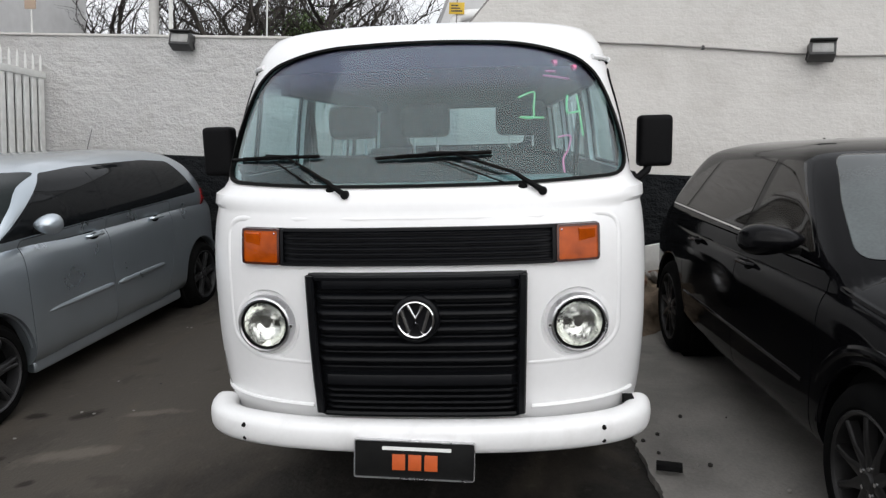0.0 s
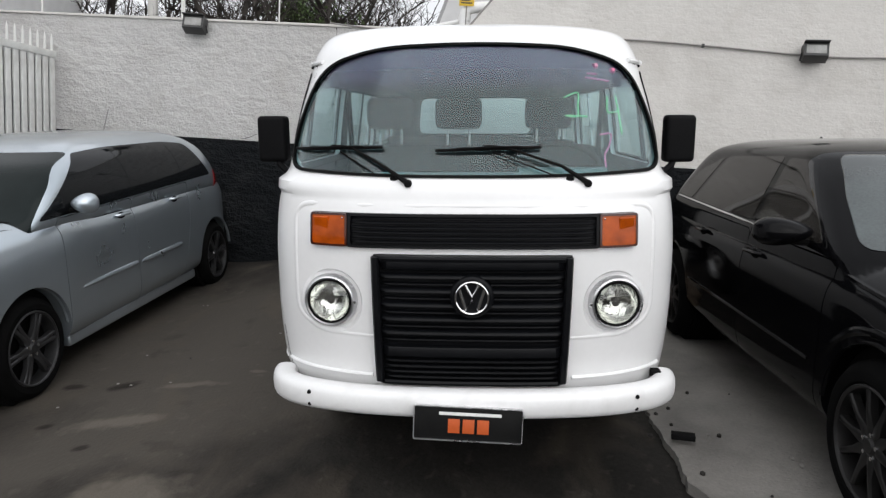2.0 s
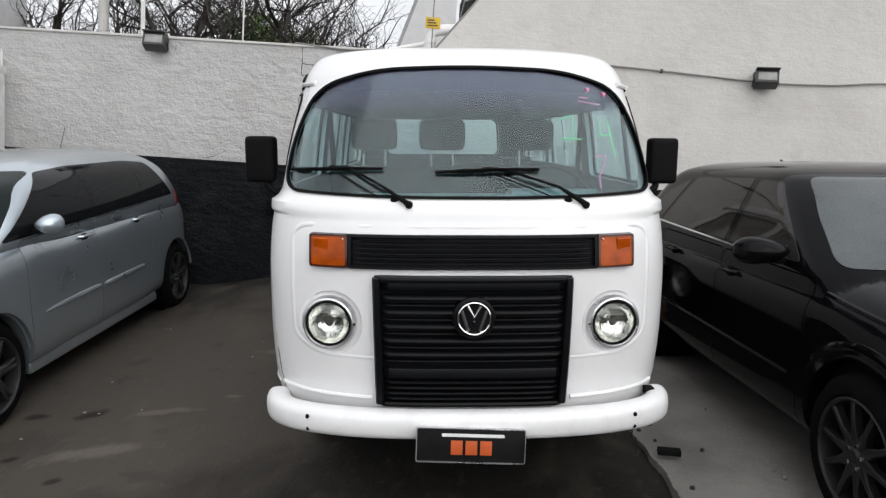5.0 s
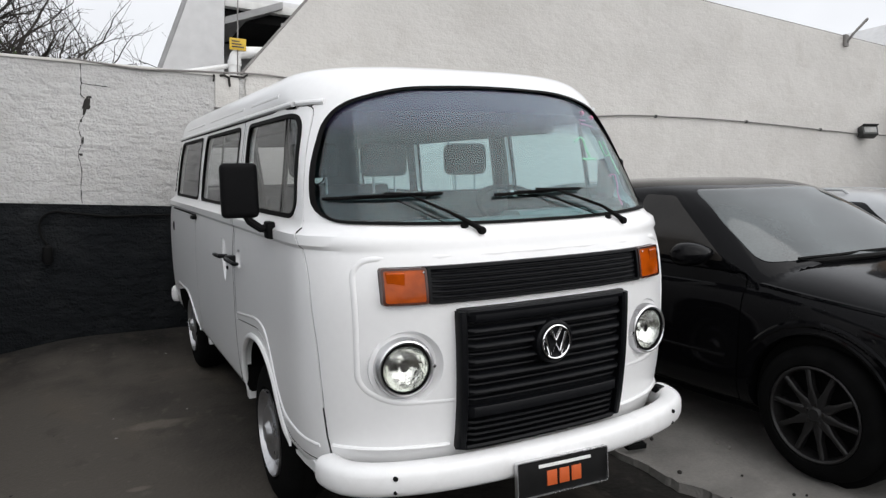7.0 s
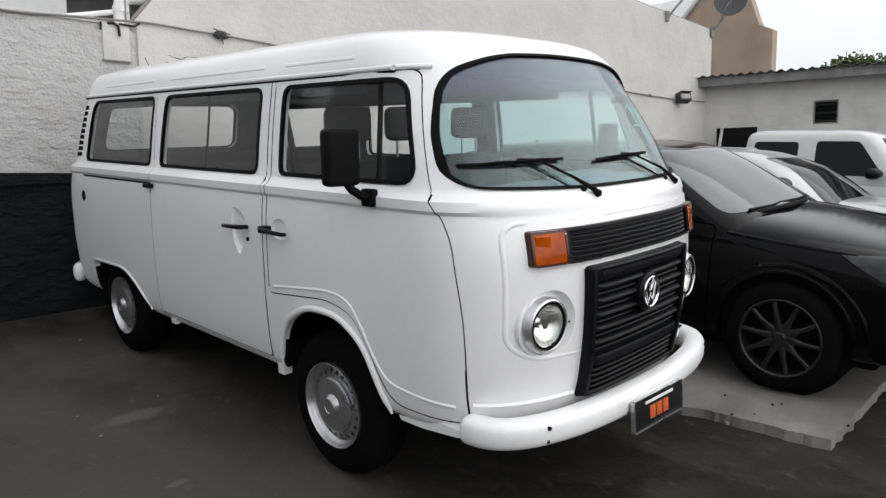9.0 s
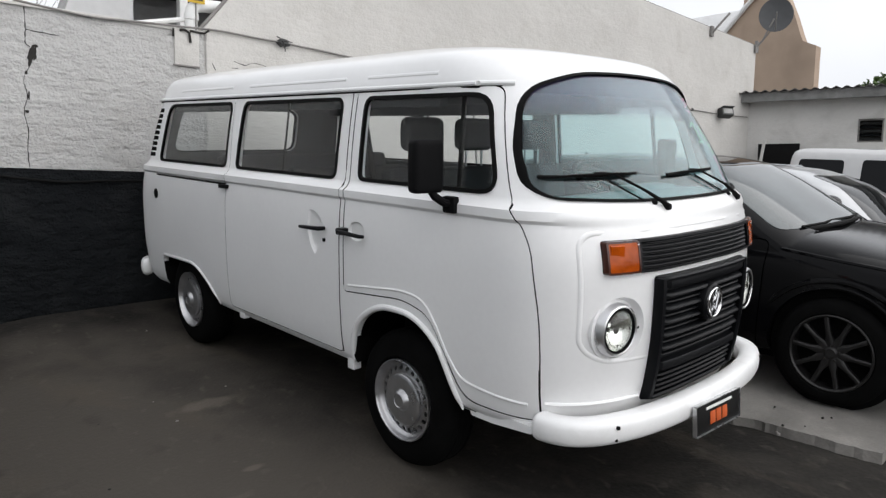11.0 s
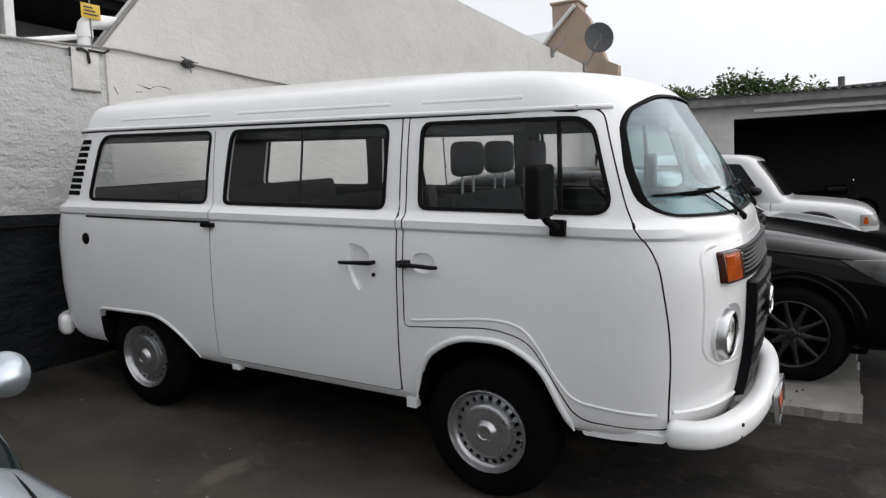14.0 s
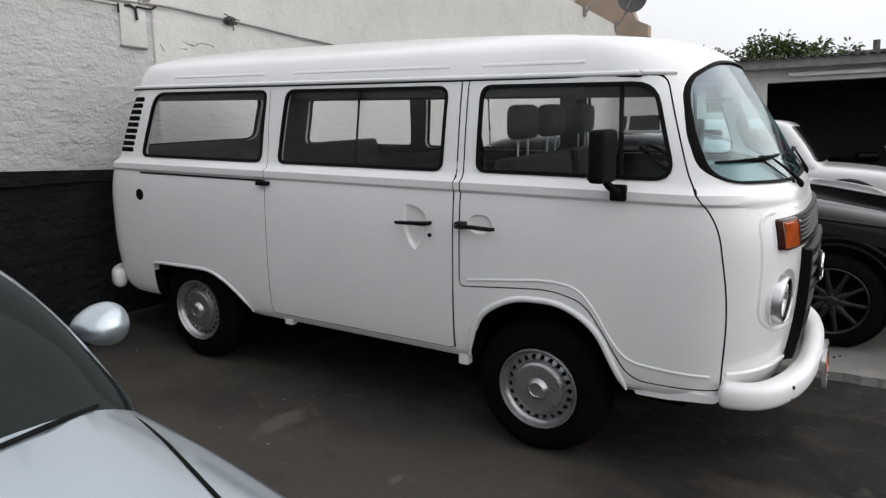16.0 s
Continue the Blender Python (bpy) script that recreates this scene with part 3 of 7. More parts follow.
for k in range(640):
    roof.faces.new((rows[0][k], rows[0][k + 1], rows[1][k + 1], rows[1][k]))
    roof.faces.new((rows[3][k], rows[3][k + 1], rows[2][k + 1], rows[2][k]))
    roof.faces.new((rows[2][k], rows[2][k + 1], rows[0][k + 1], rows[0][k]))
facade_piece("roof", roof, FIBRO, "weathered corrugated fibre-cement roof sheets", "roof")
facade_piece("trim", box(-0.12, 9.3, -0.30, -0.25, 2.93, 3.090, 0.008), FASCIA, "grey eaves board under the corrugated roof", "trim")
facade_piece("trim_tube", box(3.0, 7.6, -0.10, -0.02, 2.80, 2.87, 0.015), PIPE_WHITE, "pale strip light casing over the garage opening", "trim")

# thin dark flashing on the tall wall's sloping edges
flash = link("trim_flashing", merged(*[tube([(a, 0.05, b + 0.012), (c, 0.05, d + 0.012)], 0.022, 6) for a, b, c, d in ((0.02, 2.70, 1.40, 4.43), (1.40, 4.43, 5.45, 4.16), (5.45, 4.16, 8.3, 4.02), (8.3, 4.02, 9.75, 3.95))]), CABLE)
flash.matrix_world = WALL_M
tagged(flash, "dark metal edging along the sloping wall top", "trim", kind="structure")
cop = link("trim_coping", box(-9.0, 0.02, -0.018, 0.18, 2.655, 2.680, 0.006), HIGH_WALL)
cop.matrix_world = WALL_M
tagged(cop, "thin cement coping on the white wall", "trim", kind="structure")

# pale concrete slab beside the van, with a broken edge
rim = []
for k in range(240):
    f = k / 239
    y = -0.475 + 4.85 * f
    rim.append((0.935 + 0.10 * max(0, 1 - (y + 0.475) / 0.7) + 0.030 * noise.noise((y * 5, 1, 0)) + 0.016 * noise.noise((y * 19, 4, 0)) + 0.006 * noise.noise((y * 47, 8, 0)), y))
front_edge = [(3.4 - (3.4 - 1.10) * k / 40, -0.475 + 0.030 * noise.noise((k * 0.7, 9, 0)) + 0.016 * noise.noise((k * 2.3, 2, 0))) for k in range(41)]
loop = rim + [(3.4, 4.38)] + front_edge
bm = bmesh.new()
slab_z = lambda x, y: ground_z(x, y) + 0.055 + 0.043 * min(max(y, 0), 5) * (step(0.85, 1.5, x) - 1)
tops = [bm.verts.new((x, y, slab_z(x, y))) for x, y in loop]
bots = [bm.verts.new((x, y, slab_z(x, y) - 0.16)) for x, y in loop]
bm.faces.new(tops)
for k in range(len(loop)):
    j = (k + 1) % len(loop)
    bm.faces.new((tops[k], bots[k], bots[j], tops[j]))
bmesh.ops.recalc_face_normals(bm, faces=bm.faces)
bmesh.ops.triangulate(bm, faces=bm.faces)
slab = link("pavement", bm, SLAB, angle=20)
tagged(slab, "pale worn concrete slab with a broken edge", "pavement", kind="structure")


# ---------------------------------------------------------------- the van
VAN = thing("van", LOT @ pose(0, 0, 0), "white rear-engined passenger van with black plastic front grille", "van")
SAG = Matrix.Translation((0, 1.0, 0.3)) @ pose(0, 0, 0, -0.86) @ Matrix.Translation((0, -1.0, -0.3))   # it sits low at the back

V_LEVELS = [  # height, half width, nose, tail
    (0.43, 0.800, 0.115, 4.33), (0.47, 0.822, 0.095, 4.38), (0.60, 0.838, 0.062, 4.42), (0.80, 0.846, 0.040, 4.44), (1.00, 0.846, 0.036, 4.44),
    (1.12, 0.843, 0.044, 4.435), (1.22, 0.836, 0.062, 4.42), (1.265, 0.830, 0.076, 4.41), (1.28, 0.842, 0.078, 4.41), (1.315, 0.842, 0.092, 4.395),
    (1.335, 0.815, 0.110, 4.375), (1.36, 0.802, 0.128, 4.36), (1.50, 0.786, 0.205, 4.305), (1.65, 0.766, 0.300, 4.24), (1.775, 0.745, 0.385, 4.18),
    (1.80, 0.742, 0.402, 4.17), (1.815, 0.742, 0.412, 4.165), (1.86, 0.729, 0.445, 4.155), (1.905, 0.710, 0.50, 4.135), (1.935, 0.688, 0.555, 4.115), (1.955, 0.650, 0.62, 4.085),
    (1.972, 0.595, 0.71, 4.04), (1.99, 0.525, 0.84, 3.97), (2.008, 0.435, 1.02, 3.88), (2.024, 0.345, 1.24, 3.78), (2.038, 0.255, 1.50, 3.66), (2.050, 0.17, 1.82, 3.5), (2.058, 0.08, 2.2, 3.2)]
V_SHAPE = (0.48, 0.32, 2.8, 3.0)
V_ZS = [0.43, 0.45, 0.47, 0.53, 0.60, 0.70, 0.80, 0.90, 1.00, 1.06, 1.12, 1.17, 1.22, 1.25, 1.265, 1.28, 1.297, 1.315, 1.335, 1.36, 1.42, 1.50, 1.58, 1.65, 1.72, 1.775, 1.80, 1.815, 1.837, 1.86, 1.883, 1.905, 1.922, 1.938, 1.948, 1.957, 1.968, 1.98, 1.993, 2.005, 2.014, 2.022, 2.029, 2.036, 2.042, 2.048, 2.052, 2.056]


def van_solid(off=0.0, lo=0.43, hi=2.07):
    return stack(V_LEVELS, V_SHAPE, off, [z for z in V_ZS if lo <= z <= hi])


def islands(bm):
    """The loose pieces of a mesh, each as a mesh of its own."""
    out, left = [], set(bm.verts)
    while left:
        seen, todo = set(), [next(iter(left))]
        while todo:
            v = todo.pop()
            if v in seen:
                continue
            seen.add(v)
            todo += [e.other_vert(v) for e in v.link_edges if e.other_vert(v) not in seen]
        left -= seen
        one, made = bmesh.new(), {}
        for v in seen:
            made[v] = one.verts.new(v.co)
        for f in {f for v in seen for f in v.link_faces}:
            one.faces.new([made[v] for v in f.verts])
        out.append(one)
    bm.free()
    return out


# window outlines, in (y, z) on the sides and (x, z) at the ends
WIN_FRONT = rounded([(0.512, 1.365), (1.437, 1.365), (1.437, 1.765), (0.632, 1.765)], [0.10, 0.05, 0.06, 0.09])
WIN_MID = rounded([(1.625, 1.36), (2.715, 1.36), (2.665, 1.765), (1.615, 1.765)], [0.05, 0.05, 0.06, 0.06])
WIN_REAR = rounded([(2.845, 1.36), (3.925, 1.36), (3.80, 1.765), (2.815, 1.765)], [0.05, 0.06, 0.09, 0.05])
WS = rounded([(-0.772, 1.362), (-0.30, 1.343), (0.30, 1.343), (0.772, 1.362), (0.748, 1.55), (0.655, 1.782), (0.40, 1.856), (0.0, 1.872), (-0.40, 1.856), (-0.655, 1.782), (-0.748, 1.55)],
             [0.10, 0.3, 0.3, 0.10, 0.12, 0.16, 0.25, 0.25, 0.25, 0.16, 0.12], 6)
WIN_TAIL = rounded([(-0.56, 1.40), (0.56, 1.40), (0.52, 1.76), (-0.52, 1.76)], 0.09)
FRONT_DOOR = rounded([(1.505, 1.795), (1.505, 0.805), (1.04, 0.848), (0.87, 0.81), (0.785, 0.69), (0.655, 0.485), (0.29, 0.485), (0.275, 0.86), (0.335, 1.20), (0.455, 1.345), (0.60, 1.795)],
                     [0.03, 0.03, 0.15, 0.12, 0.2, 0.08, 0.02, 0.3, 0.2, 0.1, 0.05])
SLIDE_DOOR = rounded([(1.54, 1.795), (2.79, 1.795), (2.80, 0.47), (1.545, 0.47)], 0.03)

# the body is a hollow shell with real openings
shell = boolean(van_solid(), boolean(van_solid(0.035, 0.53, 1.975), box(-2, 2, -1, 5, 0.5, 0.56), "DIFFERENCE"), "DIFFERENCE")
shell = boolean(shell, merged(prism(WS, "y", -0.5, 0.72), prism(WIN_TAIL, "y", 3.9, 4.8)), "DIFFERENCE")
shell = boolean(shell, merged(*[prism(w, "x", s * 0.5, s * 1.2) for s in (-1, 1) for w in (WIN_FRONT, WIN_MID, WIN_REAR)]), "DIFFERENCE")
# wheel arches
ARCH_F = rounded([(1.455, 0.2), (1.455, 0.48), (1.40, 0.665), (1.22, 0.778), (0.98, 0.783), (0.82, 0.695), (0.72, 0.50), (0.66, 0.40), (0.60, 0.2)], [0, 0.08, 0.16, 0.18, 0.16, 0.12, 0.1, 0.05, 0])
ARCH_R = rounded([(3.86, 0.2), (3.86, 0.655), (3.30, 0.665), (3.10, 0.56), (2.96, 0.43), (2.90, 0.2)], [0, 0.05, 0.14, 0.1, 0.08, 0])
shell = boolean(shell, merged(*[prism(a, "x", s * 0.55, s * 1.2) for a in (ARCH_F, ARCH_R) for s in (-1, 1)]), "DIFFERENCE")
louvre_slots = []
for k in range(9):
    z = 1.402 + 0.0405 * k
    y = 4.10 - 0.33 * (z - 1.402)
    louvre_slots.append(prism(rounded([(y - 0.085, z - 0.0145), (y + 0.075, z - 0.0145), (y + 0.075, z + 0.0145), (y - 0.085, z + 0.0145)], 0.010, 3), "x", -1.2, -0.58))
V_SLOTS = islands(boolean(boolean(van_solid(-0.002), van_solid(0.012), "DIFFERENCE"), merged(*louvre_slots), "INTERSECT"))
# round wells for the headlamps
shell = boolean(shell, merged(*[moved(lathe([(-0.3, 0.0), (-0.3, 0.150), (-0.01, 0.138), (0.012, 0.128), (0.028, 0.120), (0.028, 0.094), (0.16, 0.094), (0.16, 0.0)], "y", 48), Matrix.Translation((s * 0.558, 0.086, 0.861)) @ pose(0, 0, 0, 0, 0, s * 7)) for s in (-1, 1)]), "DIFFERENCE")
# doors come out of the shell, with a real gap all round
front_door = boolean(shell.copy(), prism(grown(FRONT_DOOR, -0.0035), "x", -1.2, -0.5), "INTERSECT")
slide_door = boolean(shell.copy(), prism(grown(SLIDE_DOOR, -0.002), "x", -1.2, -0.5), "INTERSECT")
shell = boolean(shell, merged(prism(grown(FRONT_DOOR, 0.0035), "x", -1.2, -0.5), prism(grown(SLIDE_DOOR, 0.002), "x", -1.2, -0.5)), "DIFFERENCE")
def dished(bm, outline_yz, depth, shrink=0.55):
    """A shallow hand recess pressed into a door skin: an outline that narrows to a flat floor."""
    cy = sum(p[0] for p in outline_yz) / len(outline_yz)
    cz = sum(p[1] for p in outline_yz) / len(outline_yz)
    cut = bmesh.new()
    rows = [[cut.verts.new((x, cy + (y - cy) * f, cz + (z - cz) * f)) for y, z in outline_yz] for x, f in ((-0.90, 1.45), (-0.8435, 1.0), (-0.8435 + depth * 0.7, 0.86), (-0.8435 + depth, shrink))]
    n = len(outline_yz)
    for a, b in zip(rows, rows[1:]):
        for k in range(n):
            cut.faces.new((a[k], a[(k + 1) % n], b[(k + 1) % n], b[k]))
    cut.faces.new(rows[0][::-1]), cut.faces.new(rows[-1])
    bmesh.ops.recalc_face_normals(cut, faces=cut.faces)
    return boolean(bm, cut, "DIFFERENCE")


front_door = dished(front_door, rounded([(1.325, 1.118), (1.345, 1.160), (1.395, 1.172), (1.445, 1.160), (1.462, 1.118), (1.44, 1.082), (1.395, 1.072), (1.35, 1.082)], 0.03, 4), 0.016)
slide_door = dished(slide_door, rounded([(1.70, 1.150), (1.755, 1.190), (1.825, 1.200), (1.838, 1.10), (1.80, 1.00), (1.762, 0.958), (1.735, 0.99), (1.695, 1.07)], [0.02, 0.03, 0.015, 0.04, 0.03, 0.015, 0.03, 0.03], 4), 0.017)
V_BODY = part("body", shell, VAN_WHITE, VAN, "glossy white steel body shell", m=SAG)
V_FD = part("front_door", front_door, VAN_WHITE, VAN, "white front door with black handle", m=SAG)
V_SD = part("sliding_door", slide_door, VAN_WHITE, VAN, "white sliding side door", m=SAG)


def pane_and_seal(name, poly, axis, a, b, parent, mat, proud=0.005, seal=0.014):
    """Glass that follows the body's curve, and the black rubber round it."""
    skin = boolean(van_solid(0.004), van_solid(0.009), "DIFFERENCE")
    p = part(name, boolean(skin, prism(grown(poly, -0.004), axis, a, b), "INTERSECT"), mat, parent, m=SAG)
    p.visible_shadow = False
    skin = boolean(van_solid(-proud), van_solid(0.011), "DIFFERENCE")
    part("window_seal", boolean(skin, ring_prism(grown(poly, 0.003), grown(poly, -seal), axis, a, b), "INTERSECT"), RUBBER, p, "black rubber window seal", m=SAG)
    return p


V_WS = pane_and_seal("windscreen", WS, "y", -0.5, 0.72, VAN, CLEAR_GLASS, 0.006, 0.0075)
pane_and_seal("rear_window", WIN_TAIL, "y", 3.9, 4.8, VAN, SIDE_GLASS)
pane_and_seal("side_window", WIN_FRONT, "x", -1.2, -0.5, V_FD, SIDE_GLASS)
pane_and_seal("side_window", WIN_MID, "x", -1.2, -0.5, V_SD, SIDE_GLASS)
pane_and_seal("side_window", WIN_REAR, "x", -1.2, -0.5, VAN, SIDE_GLASS)
for w in (WIN_FRONT, WIN_MID, WIN_REAR):
    pane_and_seal("side_window", w, "x", 0.5, 1.2, VAN, SIDE_GLASS)


for bm in V_SLOTS:
    part("vent_slot", bm, UNDER, V_BODY, "dark air vent slot", m=SAG)


def cabin_inside(ob):
    """The inner faces of the shell are grey trim, not body paint."""
    ob.data.materials.append(CABIN)
    ob.data.materials.append(UNDER)
    back = SAG.inverted()
    for p in ob.data.polygons:
        c = back @ p.center
        if not 0.43 <= c.z <= 2.03:
            continue
        if c.y < 0.22 and 0.6 < c.z < 1.1:
            continue
        if c.z < 0.86 and abs(c.x) < 0.795 and c.y > 0.58 and c.y < 4.2:
            p.material_index = 2
            continue
        _, w, yf, yr = between(V_LEVELS, c.z)[:4]
        w, yf, yr = w - 0.025, yf + 0.025, yr - 0.025
        if abs(c.x) < w and yf < c.y < yr:
            lf, lr, nf, nr = V_SHAPE
            a, b = abs(c.x) / w, 0.0
            if c.y < yf + lf:
                b, n = (yf + lf - c.y) / lf, nf
            elif c.y > yr - lr:
                b, n = (c.y - yr + lr) / lr, nr
            else:
                n = 3
            if a ** n + b ** n < 1 and p.normal.z > -2 and c.z > 0.52:
                p.material_index = 1


for o in (V_BODY, V_FD, V_SD):
    cabin_inside(o)
    wn_mod = o.modifiers.new("even_shading", "WEIGHTED_NORMAL")
    wn_mod.keep_sharp = True


def front_y(x, z, off=0.0):
    """The nose's surface: y at a place of the front."""
    _, w, yf, _ = between(V_LEVELS, z)[:4]
    a = min(abs(x) / (w - off), 1.0)
    return yf + off + V_SHAPE[0] * (1 - (1 - a ** V_SHAPE[2]) ** (1 / V_SHAPE[2]))


def side_x(z):
    return between(V_LEVELS, z)[1]


def on_nose(poly, outer, inner):
    """A panel that follows the nose, between two depths (minus: proud of the paint)."""
    skin = boolean(van_solid(outer, 0.43, 1.4), van_solid(inner, 0.43, 1.4), "DIFFERENCE")
    return boolean(skin, poly, "INTERSECT")


def strip(x0, x1, z0, z1, r=0.004):
    return prism(rounded([(x0, z0), (x1, z0), (x1, z1), (x0, z1)], r, 3), "y", -0.5, 0.5)


def nose_bar(x0, x1, z, section, curve=0.0):
    """A moulded bar that follows the nose; section: (proud of the paint, above z)."""
    bm = bmesh.new()
    rows, n = [], 24
    for k in range(n + 1):
        x = x0 + (x1 - x0) * k / n
        e = min(1.0, 0.35 + min(k, n - k) * 0.65)
        rows.append([bm.verts.new((x, front_y(x, z) - o * (e if o > 0.008 else 1), z + h - curve * x * x)) for o, h in section])
    m = len(section)
    for a, b in zip(rows, rows[1:]):
        for k in range(m):
            bm.faces.new((a[k], a[(k + 1) % m], b[(k + 1) % m], b[k]))
    bm.faces.new(rows[0][::-1]), bm.faces.new(rows[-1])
    bmesh.ops.recalc_face_normals(bm, faces=bm.faces)
    return bm


# upper air grille and indicators
V_UG = part("upper_grille", on_nose(strip(-0.628, 0.628, 1.082, 1.210, 0.014), -0.004, 0.01), BLACK_PLASTIC, VAN, "black ribbed plastic upper air grille", m=SAG)
part("grille_rim", on_nose(ring_prism(rounded([(-0.475, 1.082), (0.475, 1.082), (0.475, 1.210), (-0.475, 1.210)], 0.006, 3), rounded([(-0.464, 1.092), (0.464, 1.092), (0.464, 1.200), (-0.464, 1.200)], 0.004, 3), "y", -0.5, 0.5), -0.018, 0.0), BLACK_PLASTIC, V_UG, m=SAG)
for k in range(6):
    part("slat", nose_bar(-0.464, 0.464, 1.102 + 0.0178 * k, [(0.003, 0.009), (0.014, 0.004), (0.017, 0.001), (0.016, -0.002), (0.003, -0.0045)]), BLACK_PLASTIC, V_UG, m=SAG)
for s in (-1, 1):
    x0, x1 = sorted((s * 0.482, s * 0.624))
    part("indicator", on_nose(strip(x0, x1, 1.088, 1.205, 0.012), -0.018, 0.0), AMBER, VAN, "amber indicator lens", m=SAG)
    part("indicator_rim", on_nose(ring_prism(rounded([(x0 - 0.004, 1.084), (x1 + 0.004, 1.084), (x1 + 0.004, 1.209), (x0 - 0.004, 1.209)], 0.012), rounded([(x0 + 0.004, 1.092), (x1 - 0.004, 1.092), (x1 - 0.004, 1.201), (x0 + 0.004, 1.201)], 0.009), "y", -0.5, 0.5), -0.0205, 0.0), AMBER_EDGE, VAN, "dark brown rim of the indicator", m=SAG)
    xm = s * 0.552
    part("indicator_rib", nose_bar(min(xm, s * 0.614), max(xm, s * 0.614), 1.1465, [(0.015, 0.048), (0.0205, 0.044), (0.0205, -0.044), (0.015, -0.048)]), AMBER, VAN, "raised half of the amber lens", m=SAG)
    for sx in (x0 + 0.012, x1 - 0.012):
        part("lens_screw", lathe([(-0.003, 0.0), (-0.002, 0.0035), (0.004, 0.0035)], "y", 10), CHROME, VAN, m=SAG @ Matrix.Translation((sx, front_y(sx, 1.10) - 0.018, 1.10 if sx * s > 0.55 else 1.193)))

# main grille: frame, back and slats
GR = [(-0.374, 0.532), (0.369, 0.532), (0.378, 1.058), (-0.378, 1.058)]
V_MG = part("grille", on_nose(prism(rounded(GR, 0.022), "y", -0.5, 0.5), -0.004, 0.01), BLACK_PLASTIC, VAN, "large black ribbed plastic front grille", m=SAG)
def nose_post(x0, x1, z0, z1, out):
    """An upright moulded bar on the nose, with rounded edges."""
    bm = bmesh.new()
    rows, n = [], 24
    xs = [(x0, 0.003), (x0, out * 0.8), (x0 + (x1 - x0) * 0.2, out), (x0 + (x1 - x0) * 0.8, out), (x1, out * 0.8), (x1, 0.003)]
    for k in range(n + 1):
        z = z0 + (z1 - z0) * k / n
        lean = 0.009 * (z - 0.532) / 0.526 * (1 if x0 > 0 else -1)
        rows.append([bm.verts.new((x + lean, front_y(x + lean, z) - o, z)) for x, o in xs])
    m = len(xs)
    for a, b in zip(rows, rows[1:]):
        for k in range(m):
            bm.faces.new((a[k], a[(k + 1) % m], b[(k + 1) % m], b[k]))
    bm.faces.new(rows[0][::-1]), bm.faces.new(rows[-1])
    bmesh.ops.recalc_face_normals(bm, faces=bm.faces)
    return bm


for x0, x1 in ((-0.374, -0.344), (0.340, 0.369)):
    part("grille_side", nose_post(x0, x1, 0.545, 1.050, 0.041), BLACK_PLASTIC, V_MG, m=SAG)
part("grille_foot", nose_bar(-0.370, 0.366, 0.545, [(0.003, 0.010), (0.034, 0.008), (0.038, 0.0), (0.034, -0.009), (0.003, -0.012)]), BLACK_PLASTIC, V_MG, m=SAG)
part("grille_head", nose_bar(-0.376, 0.376, 1.047, [(0.003, 0.010), (0.032, 0.007), (0.038, 0.0), (0.036, -0.012), (0.003, -0.014)]), BLACK_PLASTIC, V_MG, m=SAG)
part("grille_band", nose_bar(-0.350, 0.350, 1.020, [(0.003, 0.022), (0.034, 0.018), (0.037, 0.0), (0.034, -0.012), (0.003, -0.020)]), BLACK_PLASTIC, V_MG, m=SAG)
part("grille_band", nose_bar(-0.350, 0.350, 0.678, [(0.003, 0.024), (0.034, 0.020), (0.037, 0.014), (0.035, -0.016), (0.003, -0.024)]), BLACK_PLASTIC, V_MG, m=SAG)
for k in range(6):
    z = 0.975 - 0.0553 * k
    if k < 5:
        part("slat", nose_bar(-0.356, 0.356, z, [(0.003, 0.015), (0.029, 0.009), (0.035, 0.003), (0.036, -0.002), (0.032, -0.006), (0.003, -0.009)]), BLACK_PLASTIC, V_MG, m=SAG)
    part("slat", nose_bar(-0.345, 0.345, z + 0.026, [(0.003, 0.008), (0.021, 0.004), (0.024, 0.0), (0.021, -0.003), (0.003, -0.006)]), BLACK_PLASTIC, V_MG, m=SAG)
for k in range(4):
    part("slat", nose_bar(-0.340, 0.340, 0.566 + 0.0235 * k, [(0.003, 0.010), (0.026, 0.006), (0.031, 0.001), (0.028, -0.003), (0.003, -0.007)]), BLACK_PLASTIC, V_MG, m=SAG)

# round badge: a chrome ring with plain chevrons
BADGE = Matrix.Translation((0, front_y(0, 0.905) - 0.036, 0.905))
b0 = part("badge", lathe([(-0.008, 0.0), (-0.010, 0.064), (-0.016, 0.072), (-0.010, 0.080), (0.02, 0.084)], "y"), BLACK_PLASTIC, V_MG, "round black badge plate", m=SAG @ BADGE)
part("badge_ring", lathe([(-0.010, 0.0555), (-0.022, 0.0575), (-0.024, 0.061), (-0.022, 0.0645), (-0.012, 0.066), (-0.010, 0.0555)], "y", closed=True), CHROME, b0, "chrome badge ring", m=SAG @ BADGE)
for pts in ([(-0.026, 0.050), (0.0, 0.004), (0.026, 0.050)], [(-0.047, 0.032), (-0.022, -0.048), (0.0, -0.006), (0.022, -0.048), (0.047, 0.032)]):
    part("chevron", tube([(x, 0.0, z) for x, z in pts], 0.0078, 8), CHROME, b0, "chrome chevron", m=SAG @ BADGE @ Matrix.Translation((0, -0.014, 0)) @ Matrix.Diagonal((1, 0.7, 1, 1)))

